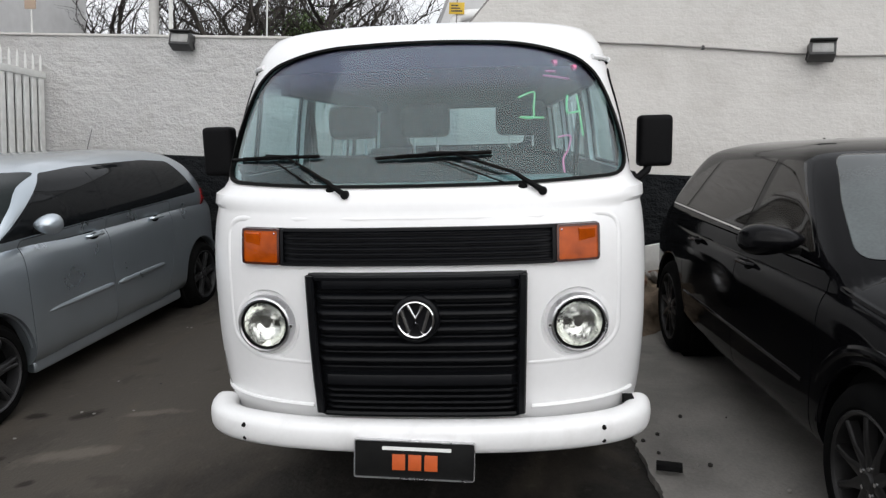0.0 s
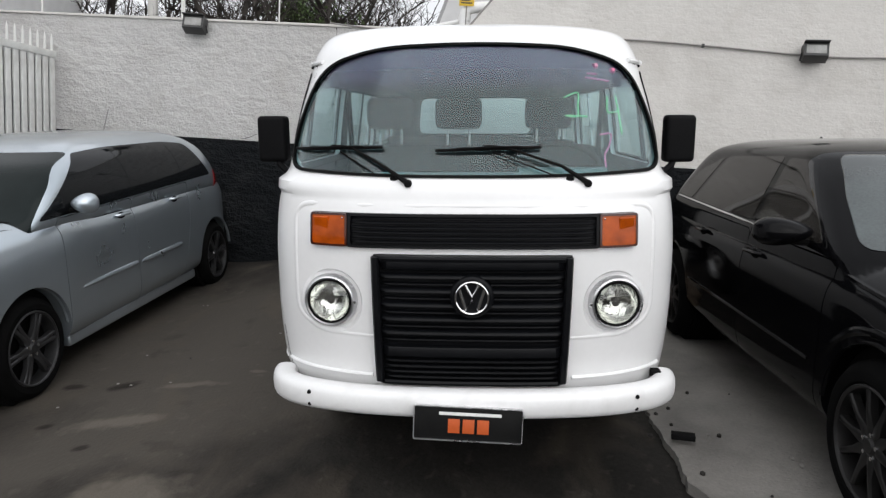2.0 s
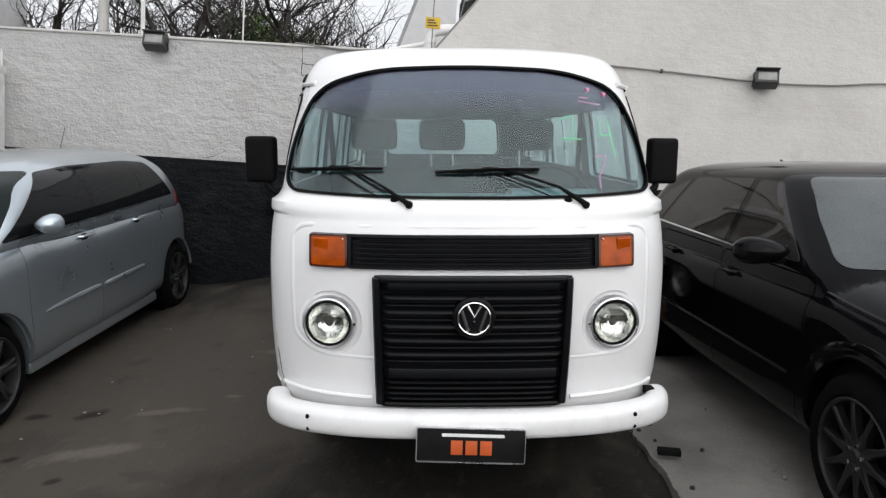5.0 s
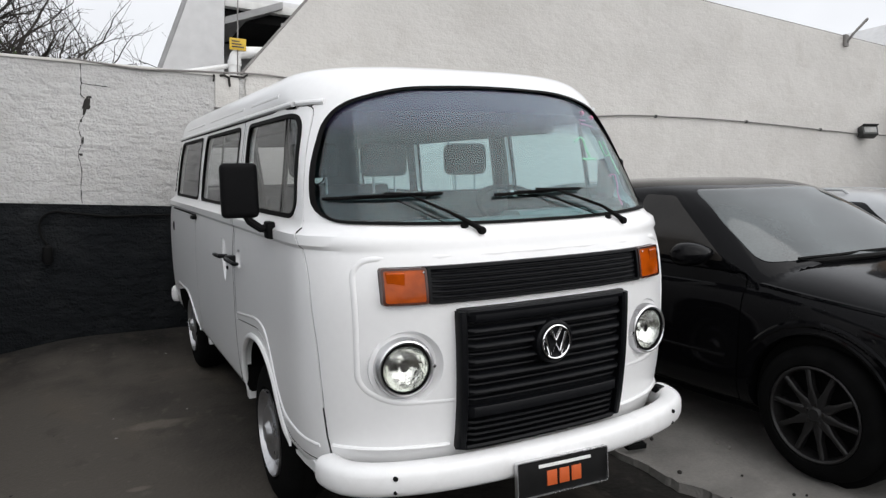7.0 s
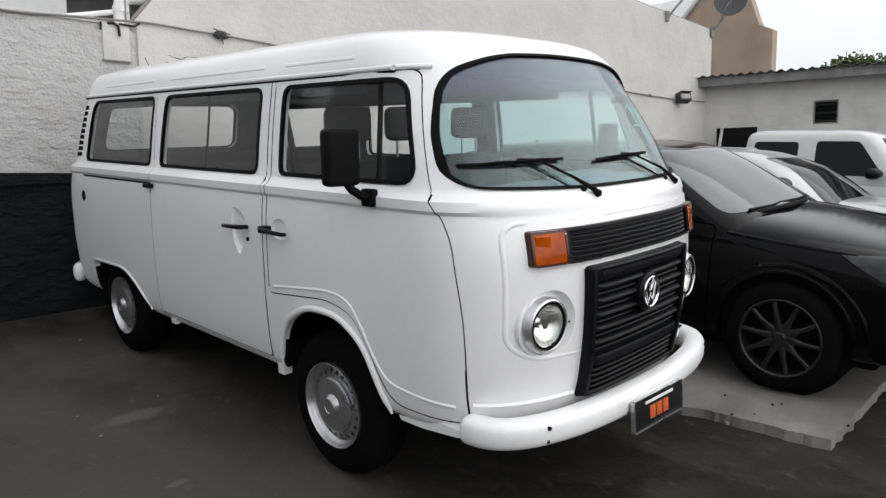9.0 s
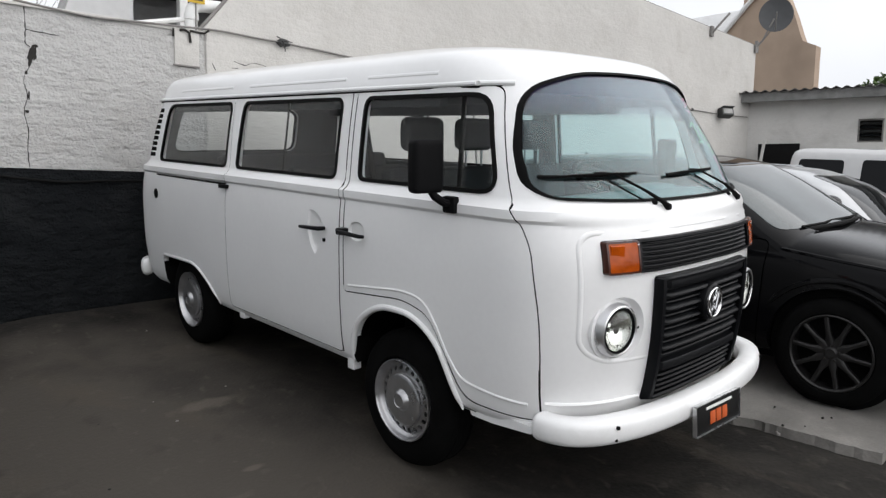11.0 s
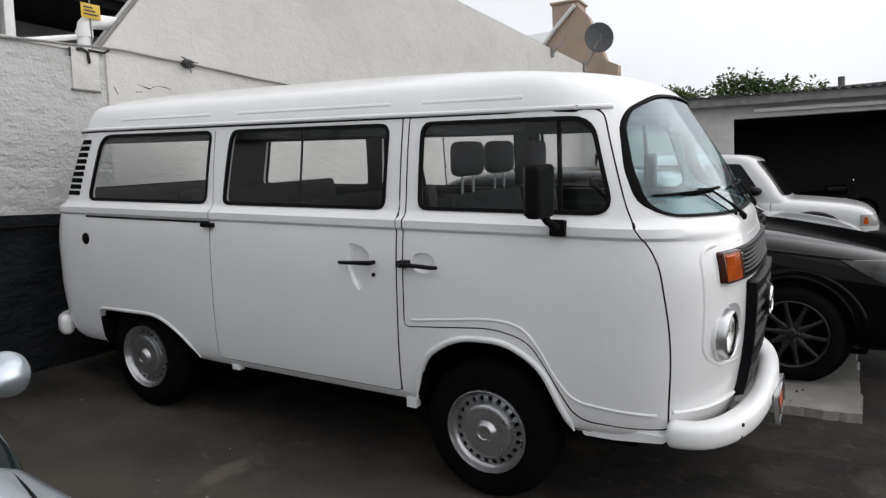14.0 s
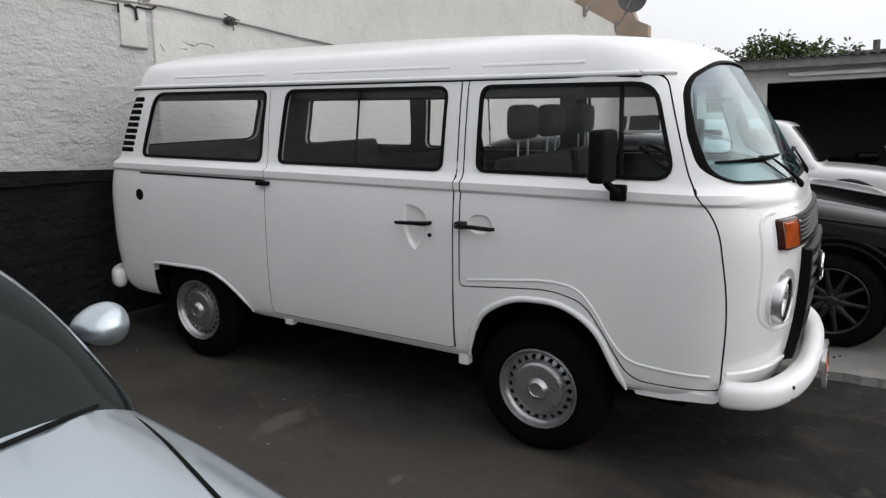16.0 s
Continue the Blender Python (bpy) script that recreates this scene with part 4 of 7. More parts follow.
# the pressed edge round the lamps and indicators
pressed = rounded([(-0.376, 0.728), (-0.60, 0.735), (-0.698, 0.80), (-0.698, 1.235), (0.698, 1.235), (0.698, 0.80), (0.60, 0.735), (0.376, 0.728)], [0.01, 0.10, 0.12, 0.075, 0.075, 0.12, 0.10, 0.01], 7)
path = []
for (x0, z0), (x1, z1) in zip(pressed, pressed[1:]):
    path += [(x0 + (x1 - x0) * k / 6, z0 + (z1 - z0) * k / 6) for k in range(6)]
part("pressed_edge", tube([(x, front_y(x, z) + 0.0143, z) for x, z in path], 0.0155, 12, [0.0155 - 0.0035 * max(0, 1 - min(k, len(path) - 1 - k) / 30) for k in range(len(path))]), VAN_WHITE, VAN, "soft pressed edge in the white nose", m=SAG)

# headlamps
for s in (-1, 1):
    hx, hz = s * 0.558, 0.861
    hy = 0.084
    M = SAG @ Matrix.Translation((hx, hy, hz)) @ pose(0, 0, 0, 0, 0, s * 7)
    hl = part("headlamp", lathe([(0.12, 0.112), (0.06, 0.110), (0.012, 0.106), (0.0, 0.100), (-0.003, 0.094), (0.004, 0.088), (0.012, 0.086), (0.12, 0.086)], "y", 48, closed=True), SATIN_RING, VAN, "round headlamp in a silver ring", m=M)
    part("lamp_bowl", lathe([(0.036, 0.104), (0.035, 0.124), (0.056, 0.124), (0.056, 0.104)], "y", 48, closed=True), VAN_WHITE, hl, "white bowl round the headlamp", m=M)
    part("reflector", lathe([(0.014, 0.087), (0.030, 0.080), (0.052, 0.062), (0.066, 0.040), (0.070, 0.014), (0.040, 0.013), (0.036, 0.0)], "y", 40, capped=False), REFLECTOR, hl, "bright lamp reflector", m=M)
    part("bulb_shield", lathe([(0.018, 0.0), (0.020, 0.016), (0.030, 0.020), (0.066, 0.017)], "y", 24), CHROME, hl, "small bulb shield", m=M)
    part("lamp_gasket", lathe([(0.000, 0.0885), (0.000, 0.0815), (0.010, 0.0815), (0.014, 0.0885)], "y", 48, closed=True), RUBBER, hl, "dark gasket inside the ring", m=M)
    g = part("lens", lathe([(0.012, 0.087), (0.004, 0.080), (-0.006, 0.055), (-0.011, 0.025), (-0.012, 0.0)], "y", 40, capped=False), LAMP_GLASS, hl, "clear domed lens", m=M)
    g.visible_shadow = False
    part("screw", lathe([(-0.004, 0.0), (-0.003, 0.006), (0.004, 0.006)], "y", 12), CHROME, hl, m=M @ Matrix.Translation((-s * 0.103, 0.0, 0.0)))

# the bead above the bumper
for s in (-1, 1):
    pts = []
    for k in range(26):
        a = 0.392 + (0.768 - 0.392) * math.sin(math.pi / 2 * k / 25)
        z = 0.557 + 0.010 * (a / 0.80) ** 2.2
        pts.append((s * a, front_y(a, z) - 0.003, z))
    part("bead", tube(pts, 0.0085, 8), VAN_WHITE, VAN, m=SAG)


def bumper(path, zc, hh, hd, label):
    """A pressed steel bumper: a rounded section drawn along a bent path, with closed, rounded ends."""
    bm = bmesh.new()
    pts = smooth_path([(x, y, 0) for x, y in path], 10)
    rows, n = [], 20
    for k, p in enumerate(pts):
        t = (pts[min(k + 1, len(pts) - 1)] - pts[max(k - 1, 0)]).normalized()
        o = Vector((t.y, -t.x, 0))
        f = min(k, len(pts) - 1 - k) / 5
        e = math.sqrt(max(1 - (1 - min(f, 1)) ** 2, 0.02))
        row = []
        for j in range(n):
            a = 2 * math.pi * j / n
            c, s = math.cos(a), math.sin(a)
            d = math.copysign(abs(c) ** 0.75, c) * hd * e
            h = math.copysign(abs(s) ** 0.70, s) * hh * e
            row.append(bm.verts.new(p + o * d + Vector((0, 0, zc + h))))
        rows.append(row)
    for a, b in zip(rows, rows[1:]):
        for j in range(n):
            bm.faces.new((a[j], a[(j + 1) % n], b[(j + 1) % n], b[j]))
    bm.faces.new(rows[0][::-1]), bm.faces.new(rows[-1])
    bmesh.ops.recalc_face_normals(bm, faces=bm.faces)
    return part("bumper", bm, BUMPER_WHITE, VAN, label, angle=60, m=SAG)


half = [(0.0, -0.012), (0.25, -0.004), (0.45, 0.020), (0.59, 0.056), (0.69, 0.100), (0.755, 0.155), (0.785, 0.22), (0.792, 0.290)]
V_BF = bumper([(-x, y) for x, y in half[:0:-1]] + half, 0.488, 0.055, 0.050, "white front bumper with small bolt holes")
rear = [(0.0, 4.47), (0.35, 4.46), (0.60, 4.43), (0.72, 4.39), (0.80, 4.32), (0.82, 4.24)]
V_BR = bumper(rear[::-1] + [(-x, y) for x, y in rear[1:]], 0.50, 0.070, 0.045, "white rear bumper")
for s in (-1, 1):
    for z in (0.511, 0.461):
        part("bolt_hole", lathe([(-0.0035, 0.0), (-0.003, 0.0075), (0.02, 0.0085)], "y", 14), RUBBER, V_BF, m=SAG @ Matrix.Translation((s * 0.636, 0.018 if z > 0.5 else 0.024, z)))
part("step_pad", box(0.735, 0.772, 0.200, 0.245, 0.515, 0.548, 0.004), RUBBER, V_BF, "black rubber pad", m=SAG @ pose(0, 0, 0))

# dealer's plate: black, with plain bars for its lettering
PL = Matrix.Translation((-0.012, -0.076, 0.432)) @ pose(0, 0, 0, -6, 2.2, 0)
pl = part("front_plate", box(-0.203, 0.203, -0.004, 0.006, -0.064, 0.064, 0.003), PLATE_BLACK, VAN, "black plate with orange and white bars", m=SAG @ PL)
part("plate_frame", ring_prism(rounded([(-0.206, -0.066), (0.206, -0.066), (0.206, 0.066), (-0.206, 0.066)], 0.01), rounded([(-0.2025, -0.0625), (0.2025, -0.0625), (0.2025, 0.0625), (-0.2025, 0.0625)], 0.007), "y", -0.010, 0.008), SATIN_RING, pl, "pale plate frame", m=SAG @ PL)
for k in range(3):
    part("bar", box(-0.075 + 0.055 * k, -0.031 + 0.055 * k, -0.007, -0.003, -0.036, 0.018, 0.001), PLATE_ORANGE, pl, "orange bar", m=SAG @ PL)
part("bar", box(-0.110, 0.125, -0.007, -0.003, 0.032, 0.044, 0.001), PLATE_WHITE, pl, "thin white bar", m=SAG @ PL)

# wipers and washer jets
for px, bx0, bx1 in ((-0.245, -0.735, -0.350), (0.435, -0.145, 0.262)):
    def on_glass(x, z, out):
        return Vector((x, front_y(x, z, 0.0) - out, z))
    zb = 1.447
    w = part("wiper", tube([on_glass(px, 1.322, 0.012), on_glass(px - 0.02, 1.335, 0.022), on_glass(px - 0.10, 1.385, 0.022), on_glass((bx0 + bx1) / 2 + 0.06, zb + 0.008, 0.022), on_glass((bx0 + bx1) / 2 - 0.02, zb + 0.012, 0.02)], 0.006, 8, [0.011, 0.010, 0.006, 0.004, 0.004]), RUBBER, VAN, "black wiper arm", m=SAG)
    part("stay", tube([on_glass(px - 0.115, 1.345, 0.010), on_glass((bx0 + bx1) / 2 + 0.02, zb - 0.012, 0.012)], 0.003, 6), RUBBER, w, m=SAG)
    pts = [on_glass(bx0 + (bx1 - bx0) * k / 10, zb - 0.006 + 0.012 * k / 10, 0.010) for k in range(11)]
    part("blade", tube(pts, 0.007, 6), RUBBER, w, m=SAG)
    part("bridge", tube([p + Vector((0, -0.012, 0.006)) for p in pts[2:9]], 0.004, 6), RUBBER, w, m=SAG)
    part("pivot", lathe([(-0.022, 0.0), (-0.020, 0.012), (-0.010, 0.015), (0.01, 0.015)], "y", 16), RUBBER, w, m=SAG @ Matrix.Translation(on_glass(px, 1.320, 0.0)))
for x in (-0.300, 0.368):
    part("washer_jet", lathe([(-0.010, 0.0), (-0.009, 0.008), (-0.003, 0.014), (0.004, 0.014)], "y", 16), RUBBER, VAN, m=SAG @ Matrix.Translation((x, front_y(x, 1.336), 1.336)) @ Matrix.Diagonal((1.15, 1, 0.75, 1)))

# rain gutter, roof ribs and belt rail, on both sides
for s in (-1, 1):
    gut = smooth_path([(s * 0.655, front_y(0.655, 1.803) - 0.004, 1.803), (s * 0.695, front_y(0.695, 1.803) - 0.006, 1.803), (s * 0.728, front_y(0.728, 1.803) - 0.004, 1.803), (s * 0.741, 0.84, 1.802), (s * 0.747, 2.2, 1.802), (s * 0.746, 3.7, 1.802), (s * 0.745, 3.95, 1.802), (s * 0.70, 4.08, 1.800)], 6)
    g = part("gutter", tube(gut, 0.011, 8), VAN_WHITE, VAN, "white rain gutter along the roof edge", m=SAG)
    # a black tube draws the shadow line below the gutter
    part("gutter_shadow_gap", tube([p + Vector((s * -0.004, 0, -0.013)) for p in gut], 0.006, 6), RUBBER, g, "dark line put in for the shadow under the gutter", m=SAG)
    for y0, y1 in ((0.94, 1.44), (1.62, 2.62), (2.84, 3.62)):
        part("roof_rib", tube([(s * (side_x(1.852) - 0.012), y0 + (y1 - y0) * k / 12, 1.852) for k in range(13)], 0.015, 10), VAN_WHITE, VAN, m=SAG)
part("door_rail", tube([(-(side_x(1.258) + 0.001), 2.80 + 1.30 * k / 14, 1.258) for k in range(13)], 0.0065, 6), RUBBER, VAN, "black sliding door rail", m=SAG)
part("rail_stop", box(-0.862, -0.825, 2.755, 2.845, 1.232, 1.256, 0.006), RUBBER, VAN, "black rail end piece", m=SAG)
part("filler_plug", lathe([(-0.010, 0.0), (-0.006, 0.030), (-0.002, 0.038), (0.02, 0.038)], "x", 24), RUBBER, VAN, "round black plug", m=SAG @ Matrix.Translation((-(side_x(1.10)) + 0.002, 3.93, 1.112)))

# arch lips and the pressed line in the front door
for a, lo in ((ARCH_F, 0.43), (ARCH_R, 0.44)):
    for s in (-1, 1):
        pts = [(s * (side_x(max(z, 0.47)) - 0.004), y, z) for y, z in grown(a, 0.010) if z > lo]
        rr = 0.016 if a is ARCH_F else 0.012
        part("arch_lip", tube(pts, rr, 10, [rr * min(1.0, 0.25 + min(k, len(pts) - 1 - k) / 4) for k in range(len(pts))]), VAN_WHITE, VAN, m=SAG)
ridge = smooth_path([(1.46, 0.842), (1.25, 0.866), (1.05, 0.886), (0.91, 0.866), (0.825, 0.785), (0.745, 0.66), (0.665, 0.580), (0.55, 0.560), (0.33, 0.552)], 6)


def skin_x(y, z):
    """Half width of the body at a place along its side, with the nose's rounding."""
    _, w, yf, _ = between(V_LEVELS, z)[:4]
    u = min(max((yf + V_SHAPE[0] - y) / V_SHAPE[0], 0.0), 1.0)
    return w * (1 - u ** V_SHAPE[2]) ** (1 / V_SHAPE[2])


seam = grown(FRONT_DOOR, 0.0)
seam = [(a[0] + (b[0] - a[0]) * k / 5, a[1] + (b[1] - a[1]) * k / 5) for a, b in zip(seam, seam[1:] + seam[:1]) for k in range(5)]
# black tubes set into the door gaps draw their dark shade lines
part("door_gap_fill", tube([(-(skin_x(y, z) - 0.009), y, z) for y, z in seam + seam[:1]], 0.0072, 6), RUBBER, VAN, "black tube added to darken the door gap", m=SAG)
part("door_gap_fill", tube([(-(side_x(0.475 + 1.315 * k / 60) - 0.006), 1.5415, 0.475 + 1.315 * k / 60) for k in range(61)], 0.0072, 6), RUBBER, VAN, "black tube added to darken the door gap", m=SAG)
part("pressed_ridge", tube([(-(skin_x(p.x, p.y) - 0.003), p.x, p.y) for p in [Vector((q[0], q[1], 0)) for q in ridge]], 0.008, 8), VAN_WHITE, V_FD, m=SAG)
for s in (-1, 1):
    part("front_sill", prism(rounded([(0.27, 0.47), (0.650, 0.47), (0.630, 0.415), (0.50, 0.418), (0.30, 0.440)], 0.012), "x", s * 0.70, s * 0.806), VAN_WHITE, VAN, m=SAG)
part("jacking_point", box(-0.81, -0.77, 2.66, 2.72, 0.405, 0.44, 0.004), VAN_WHITE, VAN, m=SAG)
part("jacking_point", box(-0.81, -0.76, 1.475, 1.53, 0.385, 0.45, 0.006), VAN_WHITE, VAN, m=SAG)

# handles
h = part("door_handle", tube([(-0.872, 1.505, 1.113), (-0.886, 1.49, 1.113), (-0.888, 1.42, 1.112), (-0.884, 1.325, 1.108), (-0.866, 1.305, 1.107)], 0.010, 10, [0.009, 0.012, 0.0105, 0.010, 0.008]), BLACK_PLASTIC, V_FD, "black door handle", m=SAG)
part("handle_mount", box(-0.888, -0.835, 1.462, 1.512, 1.096, 1.130, 0.008), BLACK_PLASTIC, h, m=SAG)
part("lock", lathe([(-0.012, 0.0), (-0.011, 0.010), (0.02, 0.011)], "x", 16), CHROME, h, "chrome lock", m=SAG @ Matrix.Translation((-0.884, 1.487, 1.113)))
h = part("door_handle", tube([(-0.848, 1.665, 1.107), (-0.884, 1.675, 1.107), (-0.888, 1.75, 1.105), (-0.884, 1.845, 1.100), (-0.872, 1.862, 1.099)], 0.010, 10, [0.010, 0.012, 0.0105, 0.009, 0.007]), BLACK_PLASTIC, V_SD, "black sliding door handle", m=SAG)
part("lock", lathe([(-0.010, 0.0), (-0.009, 0.010), (0.01, 0.011)], "x", 16), RUBBER, V_SD, "small dark lock", m=SAG @ Matrix.Translation((-0.843, 1.672, 1.045)))

# mirrors on short arms
for s in (-1, 1):
    M = SAG @ Matrix.Translation((s * 0.948, 0.775, 1.468)) @ pose(0, 0, 0, 0, 0, s * 8)
    mi = part("door_mirror", box(-0.072, 0.072, -0.035, 0.035, -0.108, 0.108, 0.026, 4), MIRROR_PLASTIC, VAN, "black plastic door mirror on a short arm", m=M)
    part("mirror_glass", box(-0.060, 0.060, 0.0355, 0.0365, -0.095, 0.095, 0.0003), CHROME, mi, "mirror glass", m=M)
    part("mirror_arm", tube([(s * 0.83, 0.735, 1.315), (s * 0.880, 0.735, 1.318), (s * 0.915, 0.755, 1.345), (s * 0.93, 0.775, 1.38)], 0.017, 10), MIRROR_PLASTIC, mi, m=SAG)
    part("arm_foot", box(min(s * 0.828, s * 0.862), max(s * 0.828, s * 0.862), 0.700, 0.770, 1.275, 1.345, 0.010), MIRROR_PLASTIC, mi, m=SAG)
# quarter-light bars and sliding-window bars
for s in (-1, 1):
    own = V_FD if s < 0 else VAN
    part("quarter_light_bar", tube([(s * (side_x(1.375) - 0.012), 0.745, 1.375), (s * (side_x(1.755) - 0.012), 0.772, 1.755)], 0.011, 8), RUBBER, own, "black quarter-light bar", m=SAG)
    own = V_SD if s < 0 else VAN
    part("window_bar", tube([(s * (side_x(1.375) - 0.014), 2.17, 1.375), (s * (side_x(1.755) - 0.014), 2.165, 1.755)], 0.006, 8), RUBBER if s < 0 else SATIN_RING, own, "thin window bar", m=SAG)

# underside and wheel housings
part("underbody", merged(box(-0.58, 0.58, 0.45, 4.2, 0.30, 0.45, 0.03), box(-0.50, 0.50, 0.15, 0.6, 0.36, 0.47, 0.03)), UNDER, VAN, "black dirty underbody")
for y in (1.10, 3.50):
    part("axle", tube([(-0.7, y, 0.335), (0.7, y, 0.335)], 0.037, 10), UNDER, VAN)
for s in (-1, 1):
    for a in (ARCH_F, ARCH_R):
        top = [(y, max(z, 0.44)) for y, z in grown(a, 0.002)]
        bm = bmesh.new()
        rows = [[bm.verts.new((s * x, y, z)) for y, z in top] for x in (0.51, 0.812)]
        for k in range(len(top) - 1):
            bm.faces.new((rows[0][k], rows[0][k + 1], rows[1][k + 1], rows[1][k]))
        bm.faces.new(rows[0])
        bmesh.ops.solidify(bm, geom=bm.faces[:], thickness=0.004)
        part("wheel_housing", bm, UNDER, VAN, "dirty black wheel housing", m=SAG)


# ---------------------------------------------------------------- wheels
def van_wheel(parent, m):
    """Tyre, pressed steel rim with a ring of round holes, and a domed silver cap. The outer face looks along -x."""
    tyre = [(0.0, 0.200), (-0.012, 0.215), (-0.010, 0.255), (-0.004, 0.290), (0.012, 0.318), (0.035, 0.331), (0.093, 0.335), (0.150, 0.331), (0.172, 0.318), (0.186, 0.290), (0.190, 0.250), (0.185, 0.200)]
    w = part("wheel", lathe(tyre, "x", 56, closed=True), TYRE, parent, "black tyre on a silver pressed-steel wheel", m=m)
    grooves = [lathe([(x, 0.336), (x, 0.326), (x + 0.006, 0.326), (x + 0.006, 0.336)], "x", 40, closed=True) for x in (0.05, 0.09, 0.13)]
    for g in grooves:
        part("tread_groove", g, UNDER, w, m=m)
    rim = [(0.16, 0.197), (0.0, 0.197), (-0.016, 0.200), (-0.018, 0.194), (-0.006, 0.188), (0.004, 0.186), (0.012, 0.180), (0.020, 0.172), (0.018, 0.160), (0.012, 0.150), (0.010, 0.128), (0.010, 0.05), (0.024, 0.05), (0.026, 0.13), (0.034, 0.176), (0.03, 0.188), (0.16, 0.190)]
    bm = lathe(rim, "x", 96, closed=True)
    holes = []
    for k in range(22):
        a = 2 * math.pi * (k + 0.5) / 22
        holes.append(lathe([(-0.1, 0.0), (-0.1, 0.0118), (0.10, 0.0118), (0.10, 0.0)], "x", 14, (0, 0.153 * math.cos(a), 0.153 * math.sin(a))))
    bm = boolean(bm, merged(*holes), "DIFFERENCE")
    part("rim", bm, STEEL, w, "silver steel rim with round holes", m=m)
    cap = [(0.012, 0.128), (-0.004, 0.126), (-0.010, 0.118), (-0.011, 0.105), (-0.008, 0.070), (-0.010, 0.055), (-0.024, 0.046), (-0.032, 0.038), (-0.033, 0.031), (-0.030, 0.028), (-0.030, 0.0)]
    part("hub_cap", lathe(cap, "x", 48), STEEL, w, "domed silver hub cap", m=m)
    part("brake_drum", lathe([(0.06, 0.0), (0.06, 0.175), (0.12, 0.18), (0.12, 0.0)], "x", 32), UNDER, w, m=m)
    return w


for y in (1.10, 3.50):
    van_wheel(VAN, Matrix.Translation((-0.792, y, 0.335)) @ pose(0, 0, 0, 20))
    van_wheel(VAN, Matrix.Translation((0.792, y, 0.335)) @ pose(0, 0, 0, 0, 0, 180))

# ---------------------------------------------------------------- cabin
part("dashboard", prism(rounded([(0.30, 1.02), (0.66, 1.02), (0.68, 1.20), (0.62, 1.325), (0.40, 1.335), (0.24, 1.29)], 0.05), "x", -0.70, 0.70), DASH, VAN, "grey-green plastic dashboard", m=SAG)
part("instrument_hood", prism(rounded([(0.46, 1.28), (0.66, 1.28), (0.66, 1.345), (0.52, 1.348)], 0.02), "x", 0.20, 0.58), DASH, VAN, m=SAG)
SW = SAG @ Matrix.Translation((0.395, 0.80, 1.335)) @ pose(0, 0, 0, 32)
sw = part("steering_wheel", lathe([(0.014 * math.sin(2 * math.pi * k / 10), 0.205 + 0.014 * math.cos(2 * math.pi * k / 10)) for k in range(10)], "z", 40, closed=True), RUBBER, VAN, "large black steering wheel", m=SW)
part("spoke", merged(tube([(-0.2, 0, 0), (0, 0, -0.03), (0.2, 0, 0)], 0.014, 8), lathe([(-0.05, 0.0), (-0.05, 0.05), (-0.015, 0.055), (-0.01, 0.0)], "z", 20)), RUBBER, sw, m=SW)
part("steering_column", tube([(0.395, 0.80, 1.31), (0.395, 0.60, 1.10)], 0.03, 10), RUBBER, VAN, m=SAG)


def seat_row(y, spans, heads, top=1.425):
    """A row of seats: cushions, reclined backs and headrests on two posts."""
    for x0, x1 in spans:
        st = part("seat", box(x0, x1, y - 0.50, y + 0.02, 0.80, 0.96, 0.04, 3), SEAT, VAN, "dark fabric seat", m=SAG)
        bm = box(x0, x1, -0.055, 0.055, 0.0, top - 0.92, 0.04, 3)
        part("backrest", bm, SEAT, st, m=SAG @ Matrix.Translation((0, y, 0.92)) @ pose(0, 0, 0, -9))
        part("seat_base", box(x0 + 0.05, x1 - 0.05, y - 0.42, y - 0.02, 0.55, 0.81), UNDER, st, m=SAG)
    for x in heads:
        st = part("headrest", box(x - 0.128, x + 0.128, y + 0.03, y + 0.12, top + 0.078, top + 0.250, 0.05, 4), SEAT, VAN, "dark headrest on two steel posts", m=SAG)
        for d in (-0.06, 0.06):
            part("post", tube([(x + d, y + 0.075, top - 0.03), (x + d, y + 0.075, top + 0.09)], 0.006, 8), STEEL, st, m=SAG)


seat_row(1.275, [(-0.70, 0.10), (0.17, 0.66)], (-0.46, -0.085, 0.405))
seat_row(2.18, [(-0.70, 0.70)], (), 1.39)
seat_row(3.08, [(-0.70, 0.70)], (), 1.43)
part("luggage_deck", box(-0.74, 0.74, 3.20, 4.15, 0.95, 1.0, 0.01), CABIN, VAN, "dark rear deck over the engine", m=SAG)
part("roof_lining", box(-0.50, 0.50, 0.9, 3.2, 1.945, 1.955), HEADLINER, VAN, "pale roof lining", m=SAG)
for s in (-1, 1):
    part("window_pelmet", box(min(s * 0.662, s * 0.712), max(s * 0.662, s * 0.712), 0.95, 3.85, 1.712, 1.790, 0.010), CABIN, VAN, "dark trim above the side windows", m=SAG)
part("inner_mirror", box(-0.10, 0.10, 0.50, 0.52, 1.73, 1.79, 0.008), RUBBER, VAN, "black inner mirror", m=SAG)
for s in (-1, 1):
    part("seat_belt", tube([(s * 0.72, 1.50, 1.70), (s * 0.70, 1.46, 1.45), (s * 0.68, 1.40, 1.0)], 0.016, 6), RUBBER, VAN, m=SAG)

# tinted band along the top of the windscreen
band = boolean(boolean(van_solid(0.017, 1.58, 1.95), van_solid(0.019, 1.58, 1.95), "DIFFERENCE"), prism([(-0.8, 1.66), (0.8, 1.66), (0.8, 1.9), (-0.8, 1.9)], "y", -0.5, 0.72), "INTERSECT")
TINT_BAND = glass("purple_tint_band", (0.55, 0.47, 0.58), grow=0.0, shine=0.0)
tn, tl = TINT_BAND.node_tree.nodes, TINT_BAND.node_tree.links
